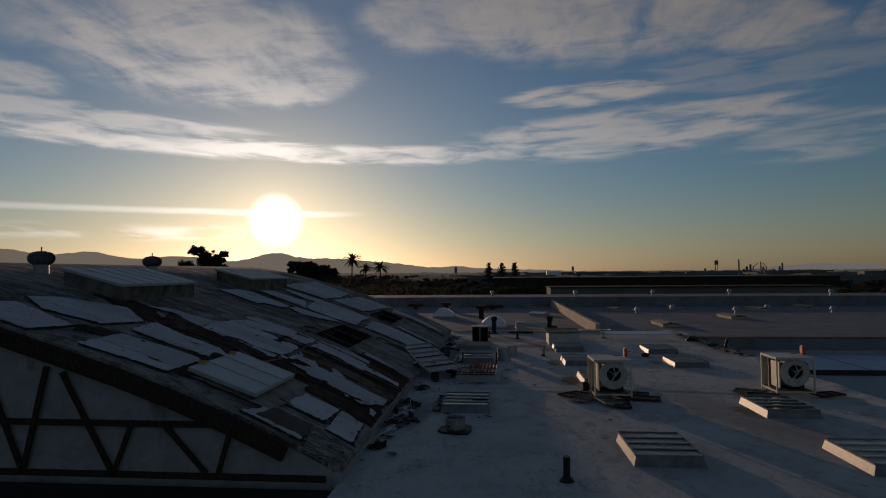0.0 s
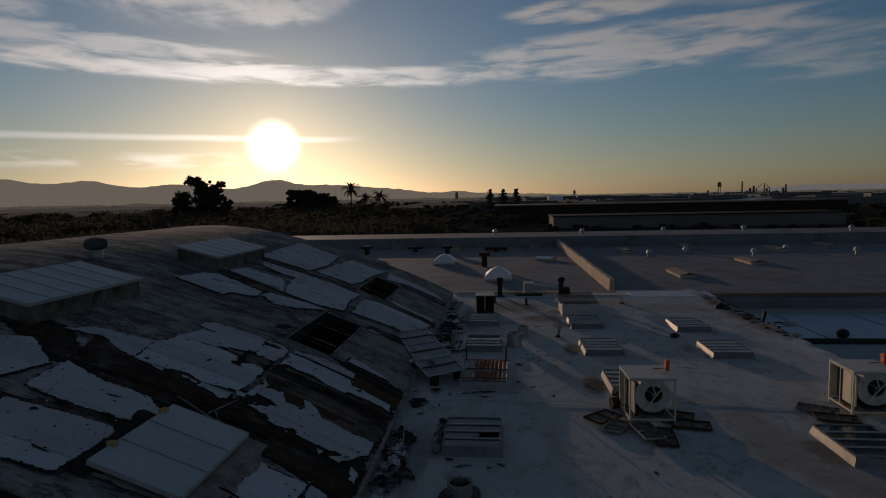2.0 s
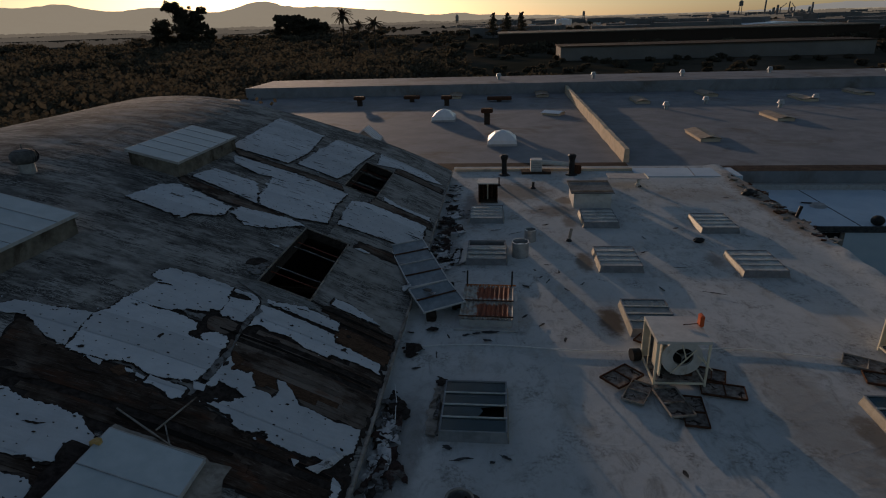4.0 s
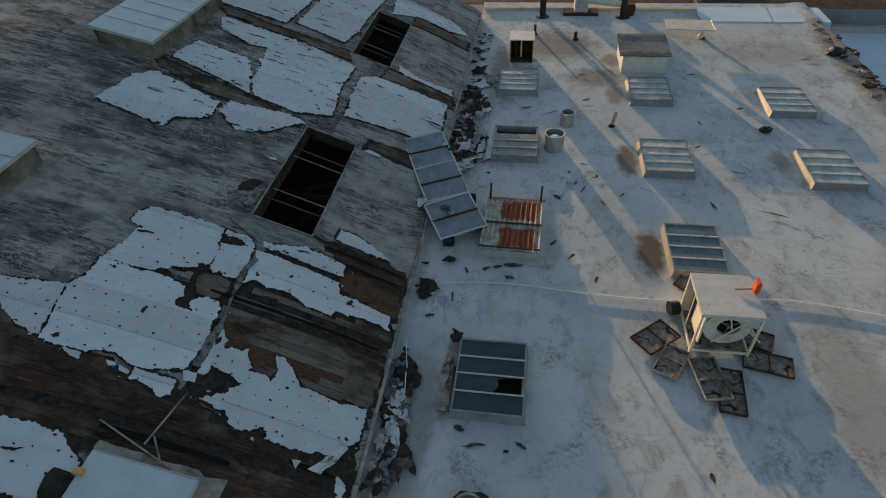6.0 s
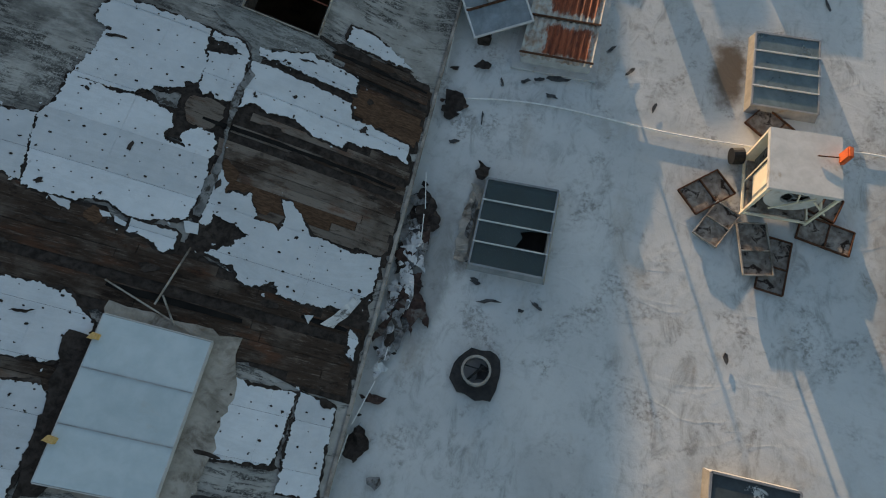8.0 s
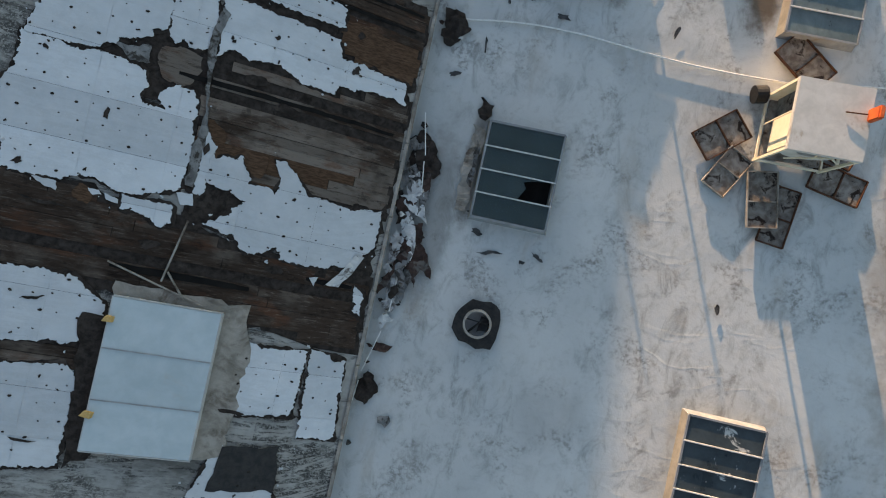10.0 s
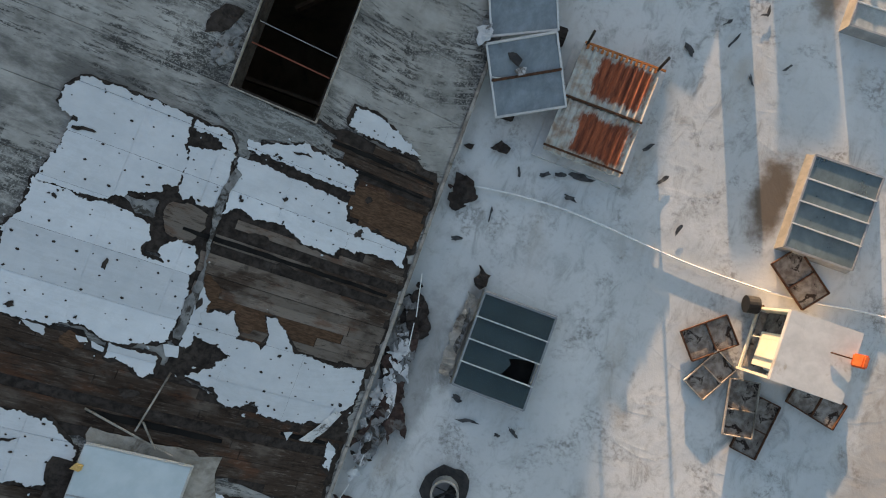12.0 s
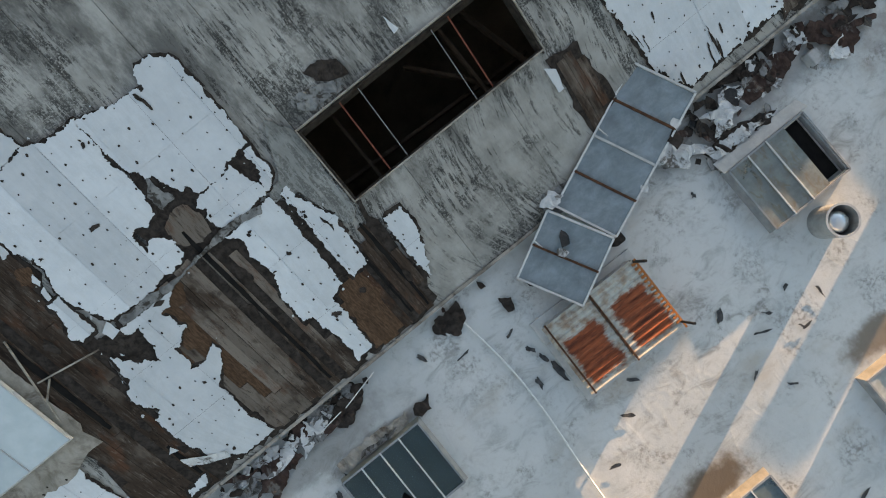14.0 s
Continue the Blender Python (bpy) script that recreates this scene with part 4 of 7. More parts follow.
# sheathing laid bare where the felt is gone too
for k, (b, m) in enumerate((([(-4.1, 12.72), (-3.8, 12.81), (-3.59, 12.75), (-3.54, 12.56), (-3.72, 12.30), (-3.98, 12.33)], M_PLANK), ([(-4.55, 12.6), (-4.2, 12.74), (-4.15, 12.5), (-4.4, 12.48)], M_SEAM), ([(-3.34, 11.93), (-3.07, 11.81), (-3.16, 11.5), (-3.14, 11.3), (-3.28, 11.24)], M_PLY), ([(-2.83, 11.66), (-2.51, 11.64), (-2.48, 11.42), (-2.56, 11.31), (-2.7, 11.31)], M_PLY), ([(-1.92, 13.91), (-1.49, 13.97), (-1.22, 13.74), (-1.35, 13.42), (-1.82, 13.44)], M_PLY), ([(-4.6, 10.70), (-4.42, 10.66), (-4.5, 10.42), (-4.68, 10.5)], M_PLY))):
    part("bare_sheathing", frayed(b, on_vault(0.039), 0.05, 330 + k, 0.0, 0.004, xcut=False, step=0.04), m, ROOF)

# a lifted patch beside the first opening
part("torn_felt", crumpled([(-4.4, 15.13), (-4.42, 15.4), (-4.3, 15.6), (-4.06, 15.62), (-4.1, 15.38), (-4.23, 15.2)], on_vault(0.02), 0.03, 8, 0.04), M_FELT, ROOF)
part("torn_flap", crumpled([(-4.25, 14.87), (-4.08, 15.5), (-3.96, 15.4), (-3.96, 14.93), (-4.07, 14.75)], on_vault(0.026), 0.03, 9, 0.05), M_SEAM, ROOF, "pale torn flap of roofing")
part("torn_flap", crumpled([(-4.32, 16.45), (-4.1, 16.54), (-4.08, 16.44)], on_vault(0.03), 0.015, 10, 0.03), M_WHITE, ROOF)
part("torn_flap", crumpled([(-2.5, 17.96), (-2.4, 18.1), (-2.12, 18.05), (-2.13, 17.95)], on_vault(0.05), 0.02, 11, 0.03), M_WHITE, ROOF)

part("torn_flap", crumpled([(-1.42, 9.96), (-1.08, 10.52), (-0.97, 10.5), (-1.23, 9.95)], on_vault(0.05), 0.02, 12, 0.05), M_SCRAP, ROOF)
part("torn_flap", crumpled([(-1.66, 10.03), (-1.55, 10.07), (-1.58, 9.92)], on_vault(0.05), 0.012, 13, 0.03), M_WHITE, ROOF)

# white cap sheets, torn
SHEETS = [
    [(-5.63, 13.72), (-5.5, 13.92), (-5.38, 13.97), (-4.17, 13.96), (-4.13, 13.75), (-4.12, 13.55), (-4.03, 13.34), (-4.06, 13.0), (-4.29, 12.81), (-4.59, 12.67), (-4.76, 12.51), (-5.06, 12.463), (-5.6, 12.463), (-5.44, 12.99), (-5.46, 13.3), (-5.38, 13.39), (-5.58, 13.42), (-5.64, 13.5)],
    [(-5.06, 12.459), (-4.85, 12.43), (-4.6, 12.47), (-4.33, 12.42), (-4.19, 12.36), (-4.11, 12.19), (-4.18, 12.06), (-4.16, 11.94), (-3.85, 11.94), (-3.96, 12.06), (-3.98, 12.13), (-3.88, 12.26), (-3.61, 12.3), (-3.52, 12.16), (-3.52, 11.87), (-3.47, 11.5), (-3.49, 10.88), (-3.6, 10.86), (-3.95, 10.69), (-4.24, 10.70), (-4.43, 10.79), (-4.66, 10.81), (-4.86, 10.69), (-5.5, 10.69), (-5.72, 11.74), (-5.6, 11.98), (-5.61, 12.459)],
]
SHEETS += [
    [(-4.12, 13.94), (-3.77, 13.96), (-3.65, 13.9), (-3.54, 13.75), (-3.56, 13.69), (-3.72, 13.77), (-3.95, 13.85), (-4.1, 13.83)],
    [(-4.09, 13.55), (-3.78, 13.64), (-3.6, 13.69), (-3.53, 13.6), (-3.5, 13.3), (-3.53, 12.97), (-3.6, 12.86), (-3.77, 12.85), (-3.84, 12.95), (-3.9, 12.84), (-4.0, 12.91), (-4.03, 13.05), (-4.01, 13.34)],
]
SHEETS += [
    [(-3.32, 11.78), (-3.2, 11.6), (-3.22, 11.11), (-3.23, 10.86), (-3.34, 10.88), (-3.34, 11.32)],
    [(-4.14, 10.66), (-3.94, 10.66), (-3.61, 10.68), (-3.52, 10.64), (-3.5, 10.42), (-3.67, 10.32), (-3.83, 10.47), (-4.11, 10.47)],
    [(-3.4, 13.92), (-2.72, 14.2), (-1.95, 14.1), (-1.9, 13.78), (-2.56, 13.8), (-3.38, 13.84)],
    [(-3.46, 13.68), (-3.29, 13.7), (-1.94, 13.62), (-1.88, 13.36), (-0.92, 13.3), (-0.87, 12.95), (-1.1, 13.03), (-1.83, 12.95), (-1.88, 12.8), (-2.3, 12.82), (-2.68, 12.98), (-3.05, 12.93), (-3.24, 13.0), (-3.4, 12.83)],
]
SHEETS += [
    [(-3.34, 11.6), (-3.1, 11.48), (-2.83, 11.55), (-2.64, 11.2), (-2.37, 11.16), (-2.3, 11.35), (-2.43, 11.62), (-2.29, 11.64), (-1.89, 11.23), (-1.36, 11.17), (-0.88, 11.25), (-0.86, 10.7), (-1.15, 10.3), (-1.42, 10.27), (-1.5, 10.18), (-2.09, 10.2), (-2.16, 10.36), (-2.54, 10.2), (-2.7, 10.38), (-3.17, 10.5), (-2.87, 10.72), (-2.7, 10.96), (-3.2, 11.08)],
    [(-6.2, 9.75), (-5.25, 9.45), (-4.5, 9.5), (-4.03, 9.15), (-4.05, 8.95), (-4.23, 8.6), (-5.1, 8.5), (-6.0, 8.6)],
    [(-5.9, 8.1), (-5.0, 8.2), (-4.38, 8.28), (-4.16, 8.15), (-4.2, 6.9), (-5.8, 6.7)],
    [(-2.44, 9.05), (-2.2, 8.9), (-1.48, 8.93), (-1.5, 7.9), (-2.3, 7.85)],
]
SHEETS += [
    [(-1.41, 8.97), (-0.94, 8.86), (-0.86, 7.6), (-1.36, 7.6)],
    [(-2.28, 15.02), (-1.96, 15.05), (-1.22, 14.72), (-1.5, 14.66), (-2.28, 14.7)],
    [(-8.08, 16.66), (-7.92, 18.0), (-7.58, 18.4), (-5.9, 17.9), (-5.85, 17.2), (-6.45, 16.82), (-6.5, 16.38), (-7.15, 16.52)],
    [(-5.74, 17.55), (-5.7, 18.1), (-4.3, 18.3), (-3.99, 18.2), (-4.6, 17.35), (-5.15, 17.05)],
    [(-7.65, 19.27), (-7.5, 20.4), (-6.1, 20.25), (-5.78, 19.5), (-5.5, 18.65), (-6.4, 18.95)],
    [(-5.68, 19.3), (-5.73, 20.1), (-5.95, 21.15), (-6.4, 21.05), (-7.32, 21.43), (-7.6, 22.15), (-5.6, 22.1), (-3.65, 21.8), (-3.7, 20.5), (-3.52, 18.9), (-4.3, 18.5), (-5.4, 18.62)],
]
SHEETS += [
    [(-3.3, 19.1), (-3.4, 21.3), (-3.02, 21.68), (-1.0, 21.8), (-0.92, 19.8), (-1.5, 19.45)],
    [(-8.13, 23.0), (-8.36, 28.7), (-6.2, 27.9), (-6.05, 26.6), (-5.9, 24.8), (-6.05, 23.0)],
    [(-5.8, 23.2), (-5.6, 28.0), (-3.9, 27.8), (-4.1, 25.3), (-4.1, 24.2), (-4.3, 22.97)],
    [(-3.5, 26.3), (-3.7, 28.0), (-1.6, 27.9), (-0.95, 27.3), (-1.6, 26.9), (-2.6, 26.95)],
    [(-2.6, 22.9), (-2.0, 22.6), (-0.95, 22.8), (-0.95, 22.45), (-2.5, 22.45)],
    [(-8.2, 9.3), (-7.2, 10.2), (-6.3, 9.5), (-6.5, 8.3), (-7.6, 8.0), (-8.4, 8.5)],
    [(-7.2, 11.0), (-6.9, 11.5), (-5.75, 11.75), (-5.55, 10.75), (-5.9, 10.8), (-6.5, 11.2)],
]
SHEETS += [
    [(-1.02, 10.03), (-0.88, 9.97), (-0.86, 9.57), (-0.98, 9.63)],
    [(-8.1, 7.9), (-6.6, 7.6), (-6.7, 6.55), (-8.4, 6.6)],
    [(-2.4, 7.3), (-1.6, 7.2), (-1.5, 6.6), (-2.6, 6.6)],
]


def sheet(corners, seed):
    """A white sheet in overlapping rolls, on a rim of felt."""
    cx, cy = sum(c[0] for c in corners) / len(corners), sum(c[1] for c in corners) / len(corners)
    rim = [(min(EAVE - 0.02, x + 0.03 * (1 if x > cx else -1)), y + 0.03 * (1 if y > cy else -1)) for x, y in corners]
    part("torn_felt", frayed(rim, on_vault(0.034), 0.055, seed + 0.4, 0.003, step=0.05, pocket=2.0), M_FELT, ROOF)
    bm = frayed(corners, on_vault(0.046), 0.066 if cy < 16 else 0.10, seed, 0.0, cut=0.12, step=0.014, pocket=1.25)
    lo, hi = min(v.co.y for v in bm.verts), max(v.co.y for v in bm.verts)
    k, y = 0, lo
    start = math.floor(lo / 0.66) * 0.66
    while start < hi:
        piece = bm.copy()
        for co, no in ((start + 0.0015, -1), (start + 0.6585, 1)):
            bmesh.ops.bisect_plane(piece, geom=piece.verts[:] + piece.edges[:] + piece.faces[:], plane_co=(0, co, 0), plane_no=(0, no, 0), clear_outer=True)
        if piece.faces:
            at = math.floor(min(v.co.x for v in piece.verts) / 0.98) * 0.98 + 0.2
            while at < max(v.co.x for v in piece.verts):
                # end laps of the rolls: a narrow open seam
                bmesh.ops.bisect_plane(piece, geom=piece.verts[:] + piece.edges[:] + piece.faces[:], plane_co=(at, 0, 0), plane_no=(1, 0, 0))
                bmesh.ops.bisect_plane(piece, geom=piece.verts[:] + piece.edges[:] + piece.faces[:], plane_co=(at + 0.003, 0, 0), plane_no=(1, 0, 0))
                gone = [f for f in piece.faces if all(at - 0.0005 <= v.co.x <= at + 0.0035 for v in f.verts)]
                bmesh.ops.delete(piece, geom=gone, context="FACES")
                at += 0.98
            for v in piece.verts:
                v.co.z += 0.004 * (k % 2)
            part("cap_sheet", piece, M_WHITE, ROOF)
        else:
            piece.free()
        start += 0.66
        k += 1
    bm.free()


for k, s in enumerate(SHEETS):
    sheet(s, 50 + k)

# small pieces of sheet that hang on along the tear
for k, b in enumerate(([(-4.52, 10.66), (-4.39, 10.66), (-4.35, 10.6), (-4.45, 10.58)], [(-4.31, 10.62), (-4.15, 10.6), (-4.15, 10.54), (-4.29, 10.55)], [(-3.52, 10.84), (-3.32, 10.88), (-3.31, 10.72), (-3.45, 10.69)], [(-5.15, 10.66), (-4.97, 10.66), (-4.86, 10.65), (-4.87, 10.53), (-5.02, 10.57)])):
    part("sheet_remnant", frayed(b, on_vault(0.046), 0.022, 600 + k, 0.0, 0.005, xcut=False, step=0.02), M_WHITE, ROOF)


def tears():
    """Small bites and slits torn through the white sheets."""
    rnd = random.Random(3)
    for s in SHEETS[:22]:
        xl, xh = min(c[0] for c in s), max(c[0] for c in s)
        lo, hi = min(c[1] for c in s), max(c[1] for c in s)
        for k in range(max(1, int((xh - xl) * (hi - lo) * (2.4 if lo > 16 else 0.45)))):
            x, y = rnd.uniform(xl, xh), rnd.uniform(lo, hi)
            if not inside(s, x, y):
                continue
            a, b = rnd.choice(((0.10, 0.03), (0.05, 0.04), (0.16, 0.03), (0.04, 0.10), (0.12, 0.07))), rnd.uniform(-0.3, 0.3)
            w, h = a
            if lo > 16:
                w, h, b = rnd.choice((0.10, 0.16, 0.24, 0.07)), rnd.choice((0.012, 0.018, 0.025)), b * 0.4
            pts = [(x + w * r * math.cos(q), y + h * r * math.sin(q) + b * w * math.cos(q)) for q, r in ((i * math.pi / 4, rnd.uniform(0.5, 1.2)) for i in range(8))]
            part("tear", frayed(pts, on_vault(0.058), 0.025, x * 3 + y, 0.0, 0.003, xcut=False, step=0.03), M_FELT, ROOF)


tears()


def edge_nicks():
    """Small nibbled holes where the sheets have worn through near their edges."""
    rnd = random.Random(19)
    verts, faces = [], []
    for s in SHEETS[:22]:
        for i, (x0, y0) in enumerate(s):
            x1, y1 = s[(i + 1) % len(s)]
            for k in range(int(math.hypot(x1 - x0, y1 - y0) * 2.2)):
                f = rnd.random()
                cx, cy = x0 + (x1 - x0) * f + rnd.uniform(-0.22, 0.22), y0 + (y1 - y0) * f + rnd.uniform(-0.22, 0.22)
                if not all(inside(s, cx + a, cy + b) for a, b in ((0.07, 0), (-0.07, 0), (0, 0.07), (0, -0.07))):
                    continue
                for j in range(rnd.choice((1, 1, 2, 4))):
                    px, py = cx + rnd.uniform(-0.05, 0.05), cy + rnd.uniform(-0.05, 0.05)
                    r, st, tw = rnd.choice((0.012, 0.018, 0.026, 0.036)), rnd.uniform(0.8, 1.9), rnd.uniform(0, 3.1)
                    i0 = len(verts)
                    for q in range(9):
                        a, w = q * math.pi / 4.5, r * rnd.uniform(0.45, 1.3)
                        u, v = w * st * math.cos(a), w * math.sin(a)
                        xx, yy = px + u * math.cos(tw) - v * math.sin(tw), py + u * math.sin(tw) + v * math.cos(tw)
                        verts.append((xx, yy, vz(xx) + 0.0545))
                    verts.append((px, py, vz(px) + 0.0575))
                    faces.extend((i0 + q, i0 + (q + 1) % 9, i0 + 9) for q in range(9))
    me = bpy.data.meshes.new("edge_nicks")
    me.from_pydata(verts, [], faces)
    me.materials.append(M_FELT)
    ob = new("edge_nicks", me)
    ob.parent = ROOF
    ob["kind"] = "stuff"


edge_nicks()


def nail_heads():
    """Dark nail heads and pricks in rows across the white sheets."""
    rnd = random.Random(7)
    verts, faces = [], []
    for s in SHEETS:
        lo, hi = min(c[1] for c in s), max(c[1] for c in s)
        xl, xh = min(c[0] for c in s), max(c[0] for c in s)
        y = math.floor(lo / 0.235) * 0.235
        row = 0
        while y < hi:
            x = xl + 0.13 * (row % 2)
            while x < xh:
                px, py = x + rnd.uniform(-0.035, 0.035), y + rnd.uniform(-0.03, 0.03)
                if rnd.random() < 0.88 and inside(s, px + 0.04, py) and inside(s, px - 0.04, py):
                    r = rnd.choice((0.008, 0.010, 0.012, 0.014, 0.018))
                    st, tw = rnd.uniform(0.9, 1.6), rnd.uniform(-0.5, 0.5)
                    i0 = len(verts)
                    for j in range(6):
                        a = j * math.pi / 3
                        u, v = r * st * math.cos(a), r * math.sin(a)
                        xx, yy = px + u * math.cos(tw) - v * math.sin(tw), py + u * math.sin(tw) + v * math.cos(tw)
                        verts.append((xx, yy, vz(xx) + 0.057))
                    verts.append((px, py, vz(px) + 0.062))
                    faces.extend((i0 + j, i0 + (j + 1) % 6, i0 + 6) for j in range(6))
                x += 0.24
            y += 0.235
            row += 1
    me = bpy.data.meshes.new("nail_heads")
    me.from_pydata(verts, [], faces)
    me.materials.append(M_FELT)
    ob = new("nail_heads", me)
    ob.parent = ROOF
    ob["kind"] = "stuff"


nail_heads()


def flecks():
    """Small remnants of white sheet left beside the torn edges, and dark bites just inside them."""
    rnd = random.Random(21)
    for name, material, far, h in (("sheet_remnants", M_WHITE, -1, 0.052), ("edge_bites", M_FELT, 1, 0.058)):
        verts, faces = [], []
        for s in SHEETS:
            cx, cy = sum(c[0] for c in s) / len(s), sum(c[1] for c in s) / len(s)
            for i, (x0, y0) in enumerate(s):
                x1, y1 = s[(i + 1) % len(s)]
                n = int(math.hypot(x1 - x0, y1 - y0) / 0.16)
                for k in range(n):
                    if rnd.random() > 0.16:
                        continue
                    t, d = (k + rnd.random()) / n, rnd.uniform(0.05, 0.20) * far
                    px, py = x0 + (x1 - x0) * t, y0 + (y1 - y0) * t
                    w = math.hypot(cx - px, cy - py) + 0.01
                    px, py = px + (cx - px) / w * d, py + (cy - py) / w * d
                    if inside(s, px, py) != (far > 0) or px > EAVE - 0.12:
                        continue
                    r = rnd.choice((0.010, 0.014, 0.020, 0.028))
                    m, i0, turn, st = 9, len(verts), rnd.uniform(0, 3.1), rnd.uniform(0.4, 1.0)
                    for j in range(m):
                        a, q = 6.283 * j / m, r * rnd.uniform(0.4, 1.4)
                        u, v = q * math.cos(a), q * st * math.sin(a)
                        xx, yy = px + u * math.cos(turn) - v * math.sin(turn), py + u * math.sin(turn) + v * math.cos(turn)
                        verts.append((xx, yy, vz(xx) + h))
                    verts.append((px, py, vz(px) + h + 0.004))
                    faces.extend((i0 + j, i0 + (j + 1) % m, i0 + m) for j in range(m))
        me = bpy.data.meshes.new(name)
        me.from_pydata(verts, [], faces)
        me.materials.append(material)
        ob = new(name, me)
        ob.parent = ROOF
        ob["kind"] = "stuff"


flecks()


# ---- raised roof lights on the vault ----
def monitor(x0, x1, y0, y1, h, ribs, label):
    """A boxed roof light with a ribbed white sheet lid that follows the slope."""
    t = thing("roof_monitor", label, "roof light", ((x0 + x1) / 2, (y0 + y1) / 2, vz((x0 + x1) / 2)), group="roof monitors")
    o = Vector(t.location)
    z0, z1 = vz(x0) + h - o.z, vz(x1) + h - o.z
    ax, bx, ay, by = x0 - o.x, x1 - o.x, y0 - o.y, y1 - o.y
    for name, q in (("side_wall", ((ax, ay), (bx, ay))), ("side_wall", ((ax, by), (bx, by))), ("end_wall", ((bx - 0.004, ay + 0.004), (bx - 0.004, by - 0.004))), ("end_wall", ((ax + 0.004, ay + 0.004), (ax + 0.004, by - 0.004)))):
        bm = bmesh.new()
        vs = []
        for (px, py) in q:
            top = z0 if px < 0 else z1
            vs.append((bm.verts.new((px, py, vz(px + o.x) - o.z - 0.04)), bm.verts.new((px, py, top - (0.085 if name == "end_wall" and px < 0 else 0.03)))))
        f = bm.faces.new((vs[0][0], vs[1][0], vs[1][1], vs[0][1]))
        geo = bmesh.ops.extrude_face_region(bm, geom=[f])
        d = (0, 0.04 if q[0][1] == ay else -0.04, 0) if name == "side_wall" else (-0.04 if q[0][0] > 0 else 0.04, 0, 0)
        bmesh.ops.translate(bm, vec=d, verts=[g for g in geo["geom"] if isinstance(g, bmesh.types.BMVert)])
        part(name, bm, M_BOARD, t)
    bm = bmesh.new()
    for yy in (ay - 0.065, by + 0.065):
        bar(bm, (ax - 0.06, yy, z0 - 0.034), (bx + 0.06, yy, z1 - 0.034), 0.015, 0.07)
    for xx, zz in ((ax - 0.055, z0), (bx + 0.055, z1)):
        bar(bm, (xx, ay - 0.06, zz - 0.034), (xx, by + 0.06, zz - 0.034), 0.015, 0.07)
    lid = part("lid_rim", bm, M_FLASH, t)
    n = ribs
    for k in range(n):
        a, b = ay - 0.06 + (by - ay + 0.12) * k / n, ay - 0.06 + (by - ay + 0.12) * (k + 1) / n
        bm = bmesh.new()
        vs = [bm.verts.new(c) for c in ((ax - 0.05, a + 0.008, z0), (bx + 0.05, a + 0.008, z1), (bx + 0.05, b - 0.008, z1), (ax - 0.05, b - 0.008, z0))]
        f = bm.faces.new(vs)
        geo = bmesh.ops.extrude_face_region(bm, geom=[f])
        bmesh.ops.translate(bm, vec=(0, 0, -0.025), verts=[g for g in geo["geom"] if isinstance(g, bmesh.types.BMVert)])
        part("lid_panel", bm, M_BLUEWHITE, lid)
        if k:
            bm = bmesh.new()
            bar(bm, (ax - 0.05, a, z0 + 0.004), (bx + 0.05, a, z1 + 0.004), 0.014, 0.016)
            part("rib", bm, M_GALV, lid)
    return t


monitor(-3.86, -2.66, 7.25, 9.25, 0.19, 3, "white sheet-metal roof light with three lid panels and rust marks")
monitor(-9.3, -7.7, 10.7, 14.3, 0.46, 6, "long white ribbed roof light on the barrel roof")
monitor(-9.3, -7.85, 18.95, 22.85, 0.48, 6, "white ribbed roof light with stained side walls")
for y in (7.7, 9.0):
    foam = thing("foam_scrap", "yellowed scrap of foam at the edge of a roof light", "debris", (-3.95, y, vz(-3.95)), group="foam scraps")
    part("foam", crumpled([(-0.02, -0.03), (0.10, -0.04), (0.11, 0.03), (0.02, 0.04)], on_flat(0.20), 0.02, y, 0.05, 0.14), M_FOAM, foam)
# the scraped flashing round the nearest one
part("torn_felt", frayed([(-4.0, 9.5), (-2.35, 9.45), (-2.2, 8.7), (-2.3, 7.2), (-3.9, 7.1)], on_vault(0.052), 0.06, 91, 0.02), M_CURB, ROOF)
part("torn_felt", frayed([(-4.25, 9.0), (-3.8, 9.1), (-3.7, 7.2), (-4.1, 6.9)], on_vault(0.058), 0.07, 92, 0.03), M_FELT, ROOF)
part("torn_felt", frayed([(-2.3, 7.35), (-1.55, 7.45), (-1.5, 6.75), (-2.4, 6.7)], on_vault(0.056), 0.05, 93, 0.03), M_TAR, ROOF)


